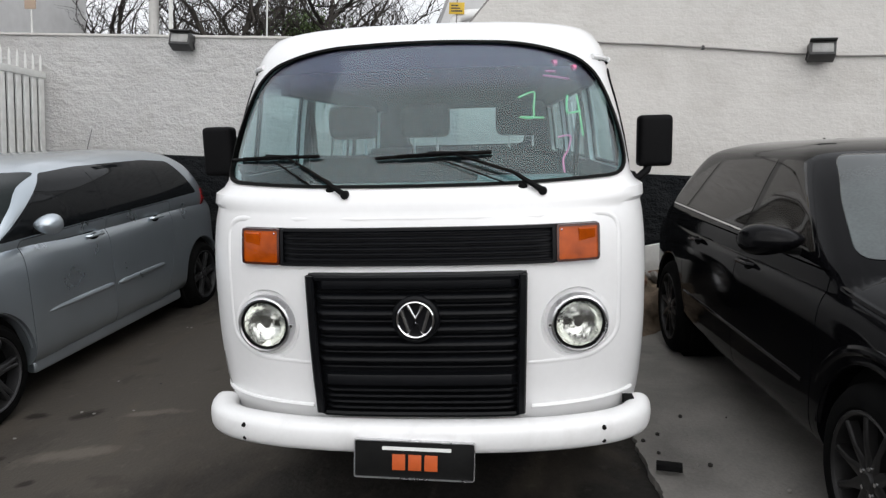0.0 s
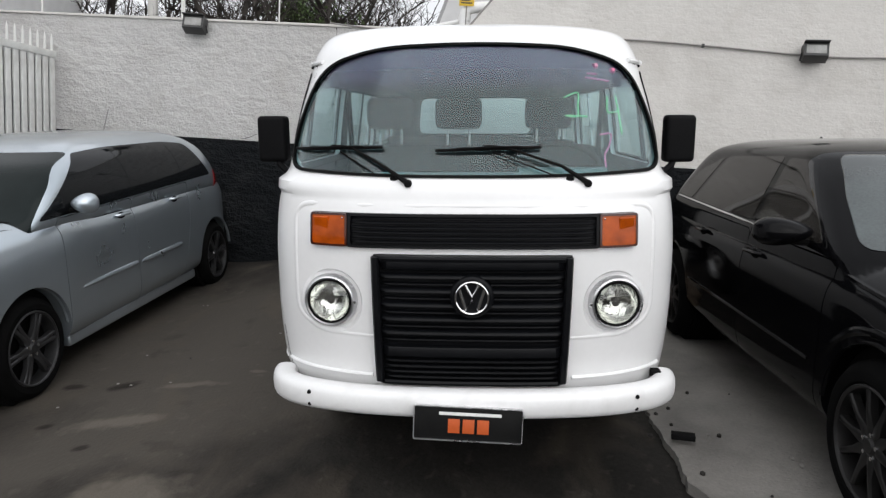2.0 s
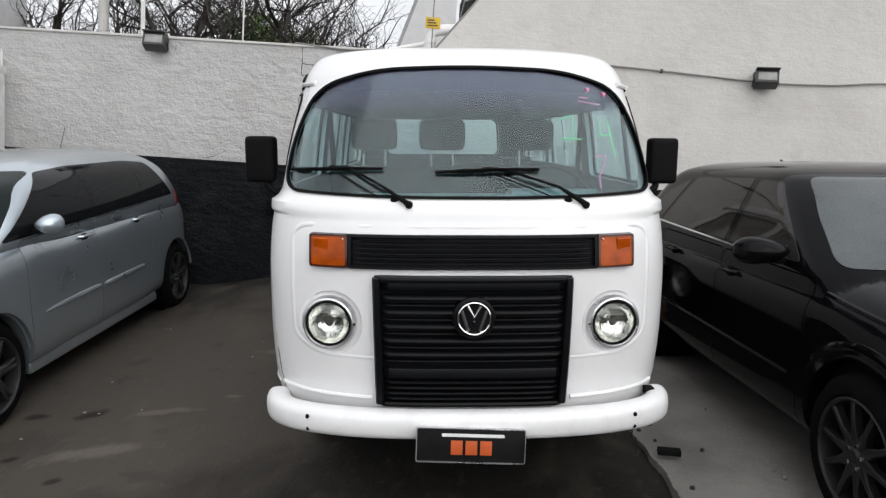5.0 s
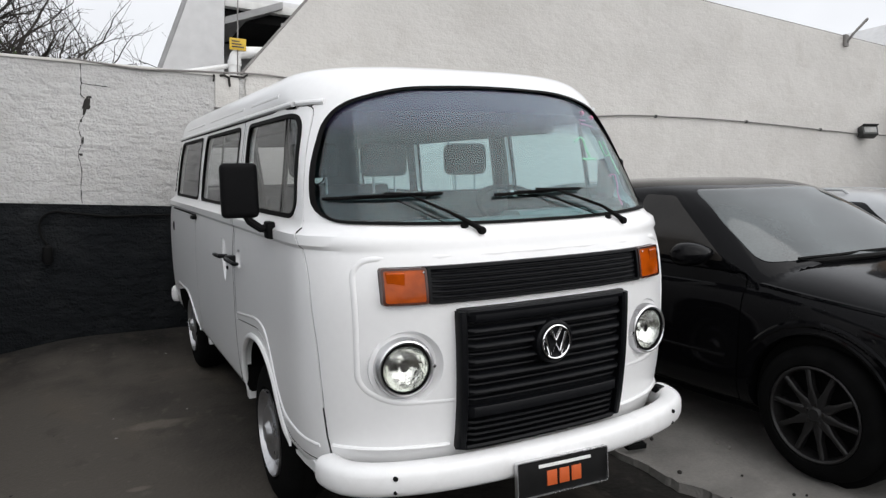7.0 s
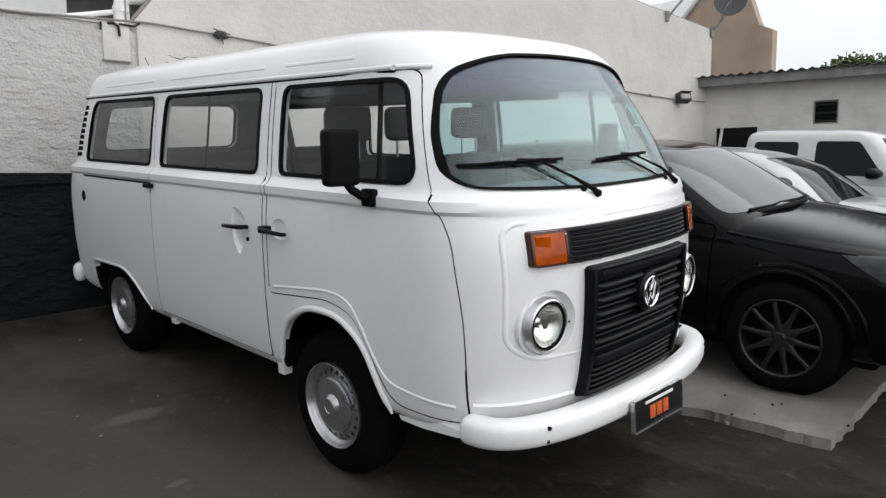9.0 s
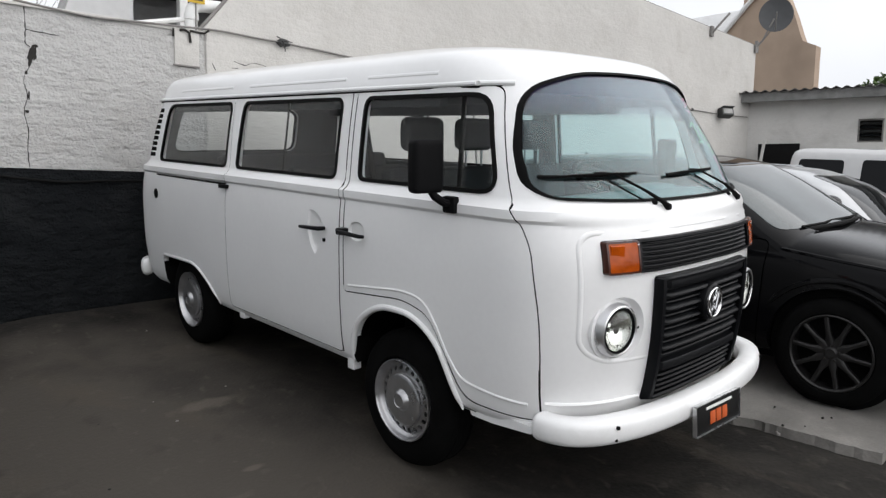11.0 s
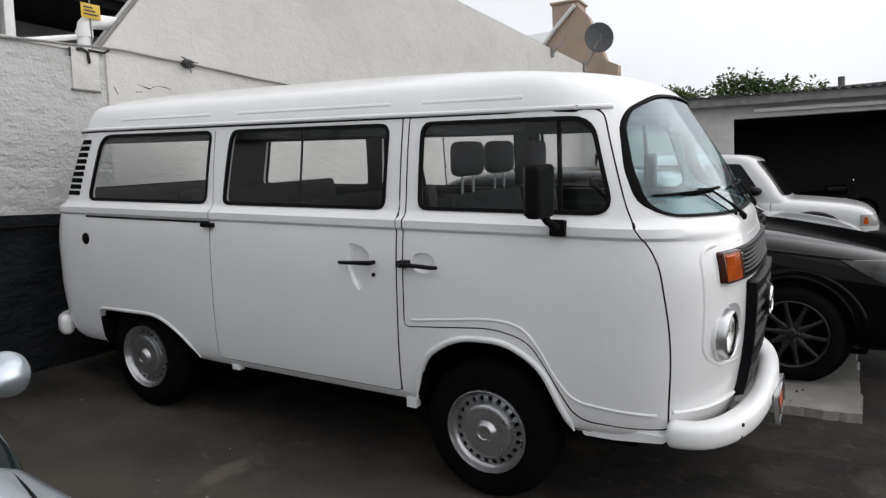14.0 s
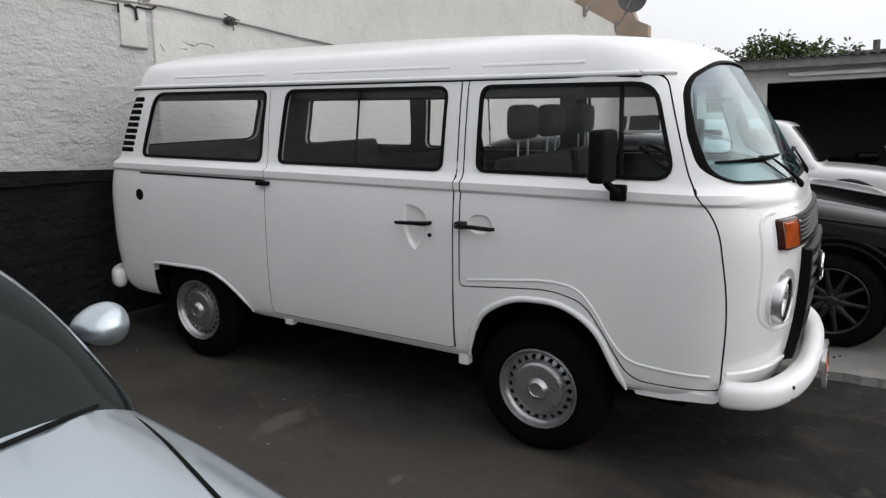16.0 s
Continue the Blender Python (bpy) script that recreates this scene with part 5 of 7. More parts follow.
t_co, t_sp, t_mr, t_mx = tn.new("ShaderNodeTexCoord"), tn.new("ShaderNodeSeparateXYZ"), tn.new("ShaderNodeMapRange"), tn.new("ShaderNodeMix")
t_mx.data_type = "RGBA"
t_mr.interpolation_type = "SMOOTHSTEP"
t_mr.inputs["From Min"].default_value, t_mr.inputs["From Max"].default_value = 1.665, 1.815      # the film fades out downwards
t_mx.inputs["A"].default_value, t_mx.inputs["B"].default_value = (1, 1, 1, 1), (0.20, 0.12, 0.23, 1)
tl.new(t_co.outputs["Object"], t_sp.inputs[0]), tl.new(t_sp.outputs["Z"], t_mr.inputs["Value"])
t_di, t_ms, t_fa = tn.new("ShaderNodeBsdfDiffuse"), tn.new("ShaderNodeMixShader"), tn.new("ShaderNodeMath")
t_di.inputs["Color"].default_value = (0.17, 0.105, 0.195, 1)                                     # the dyed film also scatters a little
t_fa.operation = "MULTIPLY"
t_fa.inputs[1].default_value = 0.55
tl.new(t_mr.outputs["Result"], t_fa.inputs[0]), tl.new(t_fa.outputs[0], t_ms.inputs["Fac"])
tl.new(tn["Transparent BSDF"].outputs["BSDF"], t_ms.inputs[1]), tl.new(t_di.outputs["BSDF"], t_ms.inputs[2])
tl.new(t_ms.outputs["Shader"], tn["Material Output"].inputs["Surface"])
tl.new(t_mr.outputs["Result"], t_mx.inputs["Factor"]), tl.new(t_mx.outputs["Result"], tn["Transparent BSDF"].inputs["Color"])
band = boolean(band, prism(grown(WS, -0.012), "y", -0.5, 0.72), "INTERSECT")
b = part("tint_band", band, TINT_BAND, V_WS, "purple tinted band", m=SAG)
b.visible_shadow = False


# painted marks on the windscreen: strokes that follow the glass
def stroke(name, pts, mat, label, r=0.0038):
    path = smooth_path([(x, front_y(x, z, 0.0) + 0.019, z) for x, z in pts], 6)
    part(name, tube(path, r, 6), mat, V_WS, label, m=SAG)


stroke("painted_digit_one", [(0.362, 1.643), (0.418, 1.662), (0.416, 1.61), (0.412, 1.570), (0.365, 1.572), (0.412, 1.570), (0.452, 1.568)], PAINT_GREEN, "green painted digit 1")
stroke("painted_digit_four", [(0.543, 1.648), (0.538, 1.590), (0.555, 1.584), (0.590, 1.590)], PAINT_GREEN, "green painted digit 4")
stroke("painted_digit_four_stem", [(0.580, 1.648), (0.586, 1.590), (0.590, 1.540), (0.594, 1.500)], PAINT_GREEN, "green painted stem of a digit 4")
stroke("painted_stroke", [(0.500, 1.498), (0.545, 1.500), (0.535, 1.455), (0.515, 1.42), (0.518, 1.375)], PAINT_PINK, "pink painted hook")
stroke("painted_line", [(0.457, 1.725), (0.51, 1.718), (0.555, 1.712)], PAINT_PINK, "pink painted line")
stroke("painted_line", [(0.465, 1.742), (0.505, 1.740)], PAINT_PINK, "pink painted line")
stroke("painted_dot", [(0.495, 1.772), (0.508, 1.774)], PAINT_PINK, "pink painted dot", 0.012)
stroke("painted_dot", [(0.570, 1.755), (0.582, 1.757)], PAINT_PINK, "pink painted dot", 0.012)


# ---------------------------------------------------------------- the other cars
def loft_z(stations, n, x, y):
    """The height of a lower body's upper side at a place."""
    _, w, z0, z1 = between(stations, y)
    c = min(abs(x) / (w * 0.965), 1.0) ** (n / 2)
    return (z0 + z1) / 2 + (z1 - z0) / 2 * math.sqrt(max(1 - c * c, 0)) ** (2 / n)


def loft(stations, n=4.2, seg=72, fine=0.10, off=0.0):
    """A car's lower body: rounded sections from nose to tail. stations: (y, half width, bottom, top)."""
    bm = bmesh.new()
    ys = [s[0] for s in stations]
    lo, hi = ys[0], ys[-1]
    cuts = sorted(set([lo, hi] + ys + [lo + (hi - lo) * k / int((hi - lo) / fine) for k in range(int((hi - lo) / fine) + 1)]))
    cuts = [c for k, c in enumerate(cuts) if k == 0 or c - cuts[k - 1] > 0.012]
    rows = []
    for y in cuts:
        _, w, z0, z1 = between(stations, y)
        row = []
        for k in range(seg):
            a = 2 * math.pi * (k + 0.5) / seg
            c, s = math.cos(a), math.sin(a)
            lean = 1 - 0.045 * max(0.0, s) ** 2                    # the sides lean in a little towards the shoulder
            x = (w - off) * math.copysign(abs(c) ** (2 / n), c) * lean
            z = (z0 + z1) / 2 + ((z1 - z0) / 2 - off) * math.copysign(abs(s) ** (2 / n), s)
            row.append(bm.verts.new((x, y, z)))
        rows.append(row)
    for a, b in zip(rows, rows[1:]):
        for k in range(seg):
            bm.faces.new((a[k], a[(k + 1) % seg], b[(k + 1) % seg], b[k]))
    bm.faces.new(rows[0][::-1]), bm.faces.new(rows[-1])
    bmesh.ops.recalc_face_normals(bm, faces=bm.faces)
    return bm


def loft_x(stations, n, y, z):
    """Half width of a lower body at a place along it and a height."""
    _, w, z0, z1 = between(stations, y)
    h = min(max((z - (z0 + z1) / 2) / ((z1 - z0) / 2), -1.0), 1.0)
    lean = 1 - 0.045 * max(0.0, h) ** n
    return w * (1 - abs(h) ** n) ** (1 / n) * lean


def house_x(levels, shape, y, z):
    """Half width of a cabin at a place along it and a height."""
    _, w, yf, yr = between(levels, z)[:4]
    lf, lr, nf, nr = shape
    u, n = (0.0, nr)
    if y > yr - lr:
        u = min((y - yr + lr) / lr, 1.0)
    elif y < yf + lf:
        u, n = min((yf + lf - y) / lf, 1.0), nf
    return w * (1 - u ** n) ** (1 / n)


def refined(levels, n=4):
    out = []
    for a, b in zip(levels, levels[1:]):
        out += [a[0] + (b[0] - a[0]) * k / n for k in range(n)]
    return out + [levels[-1][0]]


def alloy_wheel(parent, m, r, rim_r, spokes, mat, twin=False):
    """Tyre and cast wheel with spokes; the outer face looks along -x."""
    k = r / 0.32
    tyre = [(0.0, rim_r + 0.003), (-0.012, rim_r + 0.012), (-0.014, (rim_r + r) / 2), (-0.004, r - 0.028), (0.020, r - 0.006), (0.05, r), (0.16, r), (0.19, r - 0.008), (0.212, r - 0.03), (0.215, (rim_r + r) / 2), (0.20, rim_r)]
    w = part("wheel", lathe(tyre, "x", 56, closed=True), TYRE, parent, "black tyre on a cast alloy wheel", m=m)
    part("rim", lathe([(0.19, rim_r + 0.002), (-0.008, rim_r + 0.004), (-0.012, rim_r - 0.003), (-0.004, rim_r - 0.012), (0.02, rim_r - 0.016), (0.19, rim_r - 0.02)], "x", 56, closed=True), mat, w, "alloy rim", m=m)
    for j in range(spokes):
        a = 360 * j / spokes
        for d in ((-5.5, 5.5) if twin else (0,)):
            wd = 0.012 if twin else 0.0125
            bm = bmesh.new()
            pts = []
            for rr, x, h in ((0.035, 0.012, 0.030), (rim_r * 0.55, 0.004, wd), (rim_r - 0.008, 0.006, wd * 1.05)):
                pts.append([bm.verts.new(p) for p in ((x, -h, rr), (x - 0.006, -h * 0.5, rr), (x - 0.006, h * 0.5, rr), (x, h, rr), (x + 0.03, h, rr), (x + 0.03, -h, rr))])
            for p, q in zip(pts, pts[1:]):
                for i in range(6):
                    bm.faces.new((p[i], p[(i + 1) % 6], q[(i + 1) % 6], q[i]))
            bm.faces.new(pts[0][::-1]), bm.faces.new(pts[-1])
            bmesh.ops.recalc_face_normals(bm, faces=bm.faces)
            part("spoke", bm, mat, w, m=m @ pose(0, 0, 0, a + d))
    part("hub", lathe([(-0.004, 0.0), (-0.003, 0.026), (0.004, 0.032), (0.012, 0.060), (0.05, 0.065)], "x", 32), mat, w, m=m)
    for j in range(5):
        a = 2 * math.pi * j / 5
        part("wheel_bolt", lathe([(0.0, 0.0), (0.0, 0.008), (0.02, 0.008)], "x", 8), CHROME, w, m=m @ Matrix.Translation((0, 0.045 * math.cos(a), 0.045 * math.sin(a))))
    part("brake_disc", lathe([(0.07, 0.0), (0.07, rim_r * 0.78), (0.085, rim_r * 0.78), (0.085, 0.0)], "x", 32), UNDER, w, m=m)
    return w


def hatchback(m, label, paint, low, house, shape, base, wheel_r, rim_r, spokes, rim_mat, twin, dlo, screen, doors, belt_chrome=None, screen_mat=None, square=4.2, axles=None, side_mat=None):
    """A hatchback in its own axes: y = 0 at the front axle, nose towards -y. base: wheelbase."""
    car = thing("car", m, label, "car", "cars parked in the yard")
    zs = refined(house, 3)
    solid = lambda off=0.0: stack(house, shape, off, zs)
    body = boolean(loft(low, square), solid(), "UNION")
    arches = []
    axles = axles or (0.0, base)
    for y in axles:
        for s in (-1, 1):
            arches.append(lathe([(s * 0.55, 0.0), (s * 0.55, wheel_r + 0.045), (s * 1.3, wheel_r + 0.045), (s * 1.3, 0.0)], "x", 48, (0, y, wheel_r + 0.012)))
    body = boolean(body, merged(*arches), "DIFFERENCE")
    seams = []
    for poly in doors:
        q = rounded(poly, 0.05, 4)
        for s in (-1, 1):
            seams.append(ring_prism(grown(q, 0.0035), grown(q, -0.0035), "x", s * 0.74, s * 1.3))
    for k in range(0, len(seams), 2):
        body = boolean(body, merged(*seams[k:k + 2]), "DIFFERENCE")
    shell_ob = part("body", body, paint, car, m=None, angle=30)
    even = shell_ob.modifiers.new("even_shading", "WEIGHTED_NORMAL")
    even.keep_sharp = True
    for y in axles:
        for s in (-1, 1):
            part("wheel_housing", lathe([(s * 0.50, 0.0), (s * 0.50, wheel_r + 0.043), (s * 0.80, wheel_r + 0.043)], "x", 40, (0, y, wheel_r + 0.012)), UNDER, car)
            part("arch_lip", tube([(s * 0.862, y + (wheel_r + 0.053) * math.cos(math.pi * (0.04 + 0.92 * k / 24)), wheel_r + 0.012 + (wheel_r + 0.053) * math.sin(math.pi * (0.04 + 0.92 * k / 24))) for k in range(25)], 0.014, 8), paint, car)
            M = Matrix.Translation((s * 0.872, y, wheel_r)) @ (pose(0, 0, 0, 25) if s < 0 else pose(0, 0, 0, 25, 0, 180))
            alloy_wheel(car, M, wheel_r, rim_r, spokes, rim_mat, twin)
    # windows
    for k, poly in enumerate(dlo):
        for s in (-1, 1):
            part("side_window", boolean(solid(-0.004), prism(rounded(poly, 0.035, 4), "x", s * 0.35, s * 1.2), "INTERSECT"), side_mat or TINTED, car, "dark tinted side window", angle=25)
    trim = [(dlo[0][0][0] - 0.05, dlo[0][0][1] - 0.018), (dlo[-1][1][0] + 0.03, dlo[-1][1][1] - 0.018), (dlo[-1][2][0] + 0.02, dlo[-1][2][1] + 0.016), (dlo[-1][3][0], dlo[-1][3][1] + 0.018), (dlo[0][2][0], dlo[0][2][1] + 0.018), (dlo[0][3][0] - 0.02, dlo[0][3][1] + 0.014)]
    for s in (-1, 1):
        part("window_trim", boolean(solid(-0.002), prism(rounded(trim, 0.04, 4), "x", s * 0.35, s * 1.2), "INTERSECT"), paint if side_mat else TINTED, car, "glossy black window frame trim", angle=25)
    ws = part("windscreen", boolean(solid(-0.004), prism(rounded(screen, 0.05, 4), "y", -0.8, 1.25), "INTERSECT"), screen_mat or TINTED, car, "sloping windscreen", angle=25)
    return car, solid


S_LOW = [(-0.88, 0.42, 0.32, 0.56), (-0.85, 0.62, 0.25, 0.68), (-0.76, 0.76, 0.20, 0.77), (-0.56, 0.845, 0.19, 0.855), (-0.2, 0.878, 0.19, 0.920), (0.2, 0.888, 0.19, 0.953), (0.55, 0.888, 0.19, 0.960), (1.0, 0.886, 0.19, 0.96),
         (2.0, 0.884, 0.19, 0.965), (2.6, 0.880, 0.20, 0.975), (3.0, 0.868, 0.22, 0.97), (3.2, 0.825, 0.24, 0.95), (3.34, 0.72, 0.28, 0.88), (3.38, 0.55, 0.34, 0.78)]
S_HOUSE = [(0.80, 0.800, -0.10, 3.30), (0.88, 0.852, 0.05, 3.29), (0.93, 0.862, 0.115, 3.285), (1.00, 0.860, 0.22, 3.26), (1.12, 0.830, 0.375, 3.20), (1.24, 0.770, 0.55, 3.12), (1.31, 0.700, 0.74, 3.04), (1.355, 0.625, 0.88, 2.97), (1.395, 0.515, 1.05, 2.84), (1.42, 0.35, 1.35, 2.6), (1.432, 0.15, 1.7, 2.3)]
SHAPE = (0.42, 0.42, 2.8, 2.8)
UP = 0.113
S_LOW = [(y, w + (0.012 if -0.6 < y < 0.8 else 0), b, t + UP + (0.018 if y < 0.8 else 0)) for y, w, b, t in S_LOW]
S_HOUSE = [(z + UP, w, a, b) for z, w, a, b in S_HOUSE]
S_SHAPE = (0.23, 0.42, 3.3, 2.8)
S_SQ = 6.5
S_M = LOT @ pose(-3.520, 1.275, -UP, 0, 0, -1.8)
S_DLO = [[(0.34, 0.955), (1.36, 0.965), (1.36, 1.315), (0.955, 1.300)], [(1.40, 0.967), (2.22, 0.985), (2.22, 1.315), (1.40, 1.32)], [(2.26, 0.99), (2.82, 1.01), (2.58, 1.285), (2.26, 1.312)]]
S_DLO = [[(y, z + UP) for y, z in w] for w in S_DLO]
S_DOORS = [[(0.46, 0.26), (1.38, 0.26), (1.38, 0.95), (0.46, 0.93)], [(1.38, 0.26), (2.16, 0.26), (2.32, 0.62), (2.34, 0.97), (1.38, 0.95)]]
S_DOORS = [[(y, z + (UP if z > 0.4 else 0)) for y, z in w] for w in S_DOORS]
silver_car, s_solid = hatchback(S_M, "silver five-door hatchback with dark tinted windows", SILVER, S_LOW, S_HOUSE, S_SHAPE, 2.60, 0.312, 0.225, 6, RIM_GREY, True, S_DLO,
                                [(-0.862, 0.97), (0.862, 0.97), (0.802, 1.25), (0.69, 1.44), (-0.69, 1.44), (-0.802, 1.25)], S_DOORS, screen_mat=SCREEN_GLASS, square=S_SQ, axles=(0.10, 2.86))


def door_mirror(car, s, x, y, z, mat, size=1.0, wide=0.115, tall=0.072):
    bm = bmesh.new()
    bmesh.ops.create_uvsphere(bm, u_segments=28, v_segments=18, radius=1.0)
    for v in bm.verts:
        f = 0.75 + 0.25 * v.co.x * s
        v.co = Vector((v.co.x * wide, max(min(v.co.y, 0.55), -1) * 0.085, v.co.z * tall * f)) * size
    mi = part("door_mirror", bm, mat, car, "body-coloured door mirror", angle=50, m=Matrix.Translation((s * (x + 0.07), y, z)))
    part("mirror_glass", box(-wide * 0.56, wide * 0.56, 0.044, 0.047, -0.034, 0.034, 0.001), CHROME, mi, m=Matrix.Translation((s * (x + 0.07), y, z)))
    part("mirror_foot", tube([(s * (x - 0.06), y + 0.03, z - 0.055), (s * (x + 0.01), y + 0.015, z - 0.045), (s * (x + 0.05), y, z - 0.03)], 0.018, 8), RUBBER, mi)
    return mi


def pull_handle(car, s, x, y, z, mat):
    h = part("door_handle", tube([(s * (x - 0.01), y - 0.085, z), (s * (x + 0.018), y - 0.07, z + 0.002), (s * (x + 0.022), y, z + 0.004), (s * (x + 0.018), y + 0.07, z + 0.002), (s * (x - 0.01), y + 0.085, z)], 0.011, 8), mat, car, "body-coloured door handle")
    bm = bmesh.new()
    bmesh.ops.create_uvsphere(bm, u_segments=20, v_segments=10, radius=1.0)
    part("handle_cup", bm, UNDER, h, "dark handle cup", m=Matrix.Translation((s * (x - 0.006), y - 0.01, z - 0.008)) @ Matrix.Diagonal((0.008, 0.055, 0.026, 1)))


for s in (-1, 1):
    door_mirror(silver_car, s, 0.920, 0.585, 1.130, SILVER, 1.0, 0.084, 0.084)
    pull_handle(silver_car, s, 0.872, 1.22, 0.960, SILVER)
    pull_handle(silver_car, s, 0.872, 2.08, 0.970, SILVER)
    for y0, y1 in ((0.56, 1.34), (1.42, 2.10)):
        part("rub_strip", tube([(s * 0.880, y0 + (y1 - y0) * k / 10, 0.558 + 0.006 * k / 10) for k in range(11)], 0.022, 8, [0.012] + [0.022] * 9 + [0.018]), SILVER, silver_car, "silver side rub strip", m=Matrix.Diagonal((1, 1, 1, 1)))
    part("sill", box(min(s * 0.76, s * 0.835), max(s * 0.76, s * 0.835), 0.50, 2.44, 0.175, 0.265, 0.03, 3), SILVER, silver_car, "silver sill skirt")
    # bonnet edge gap
    part("bonnet_gap", tube([(s * x, y, loft_z(S_LOW, S_SQ, x, y) + 0.001) for x, y in ((0.80, 0.16), (0.775, 0.05), (0.745, -0.07), (0.715, -0.18), (0.685, -0.30), (0.66, -0.42), (0.635, -0.58))], 0.0055, 6), RUBBER, silver_car, "dark bonnet gap")
    part("headlamp", boolean(loft(S_LOW, S_SQ, off=-0.004), prism(rounded([(s * 0.40, 0.67), (s * 0.74, 0.70), (s * 0.76, 0.84), (s * 0.48, 0.795)], 0.03), "y", -1.2, -0.35), "INTERSECT"), FLOOD_GLASS, silver_car, "clear headlamp")
    part("tail_lamp", boolean(s_solid(-0.005), box(min(s * 0.60, s * 0.95), max(s * 0.60, s * 0.95), 2.95, 3.4, 0.93, 1.13), "INTERSECT"), material("red_lamp", (0.25, 0.01, 0.01), rough=0.15), silver_car, "red tail lamp")
part("scuttle", tube([(x, y, loft_z(S_LOW, S_SQ, x, y) + 0.004) for x, y in ((-0.80, 0.24), (-0.74, 0.20), (-0.6, 0.155), (-0.3, 0.115), (0.0, 0.105), (0.3, 0.115), (0.6, 0.155), (0.74, 0.20), (0.80, 0.24))], 0.008, 8), RUBBER, silver_car, "black scuttle under the windscreen")
part("front_grille", boolean(loft(S_LOW, S_SQ, off=-0.004), box(-0.33, 0.33, -1.2, -0.6, 0.40, 0.56), "INTERSECT"), RUBBER, silver_car, "black front grille")
part("aerial", tube([(0.0, 2.55, 1.50), (0.0, 2.68, 1.72)], 0.003, 6), RUBBER, silver_car, "thin roof aerial")
part("underside", box(-0.70, 0.70, -0.6, 3.1, 0.15, 0.30), UNDER, silver_car)

B_LOW = [(-0.89, 0.46, 0.34, 0.60), (-0.86, 0.63, 0.27, 0.69), (-0.77, 0.77, 0.22, 0.760), (-0.5, 0.85, 0.19, 0.842), (-0.1, 0.872, 0.19, 0.920), (0.25, 0.877, 0.19, 0.975), (0.6, 0.878, 0.19, 0.99), (2.0, 0.878, 0.19, 1.0), (2.7, 0.868, 0.20, 1.015),
         (3.08, 0.84, 0.22, 1.0), (3.25, 0.77, 0.26, 0.97), (3.34, 0.66, 0.31, 0.89), (3.37, 0.5, 0.36, 0.80)]
B_HOUSE = [(0.834, 0.845, 0.04, 3.25), (0.954, 0.832, 0.22, 3.22), (1.034, 0.802, 0.345, 3.17), (1.134, 0.758, 0.50, 3.09), (1.254, 0.704, 0.69, 2.98), (1.334, 0.662, 0.84, 2.89), (1.379, 0.622, 0.94, 2.81), (1.414, 0.545, 1.09, 2.68), (1.439, 0.40, 1.32, 2.48), (1.449, 0.18, 1.65, 2.15)]
B_M = LOT @ pose(2.345, -0.065, 0.055) @ pose(0, 0, 0, -2.46)
B_DLO = [[(0.56, 0.995), (1.30, 1.005), (1.30, 1.352), (1.06, 1.342)], [(1.37, 1.007), (2.42, 1.035), (2.16, 1.338), (1.37, 1.355)], [(2.47, 1.037), (2.77, 1.052), (2.56, 1.23), (2.22, 1.332)]]
B_DOORS = [[(0.44, 0.26), (1.33, 0.26), (1.33, 0.965), (0.40, 0.945)], [(1.33, 0.26), (2.14, 0.26), (2.30, 0.60), (2.30, 0.98), (1.33, 0.965)]]
black_car, b_solid = hatchback(B_M, "black five-door hatchback with dark alloy wheels", BLACK_PAINT, B_LOW, B_HOUSE, (0.36, 0.42, 3.5, 2.8), 2.614, 0.322, 0.225, 10, RIM_DARK, False, B_DLO,
                               [(-0.745, 1.0), (0.745, 1.0), (0.665, 1.20), (0.56, 1.375), (-0.56, 1.375), (-0.665, 1.20)], B_DOORS, screen_mat=SKY_TONED_GLASS, square=5.4, side_mat=WALL_TONED_GLASS)
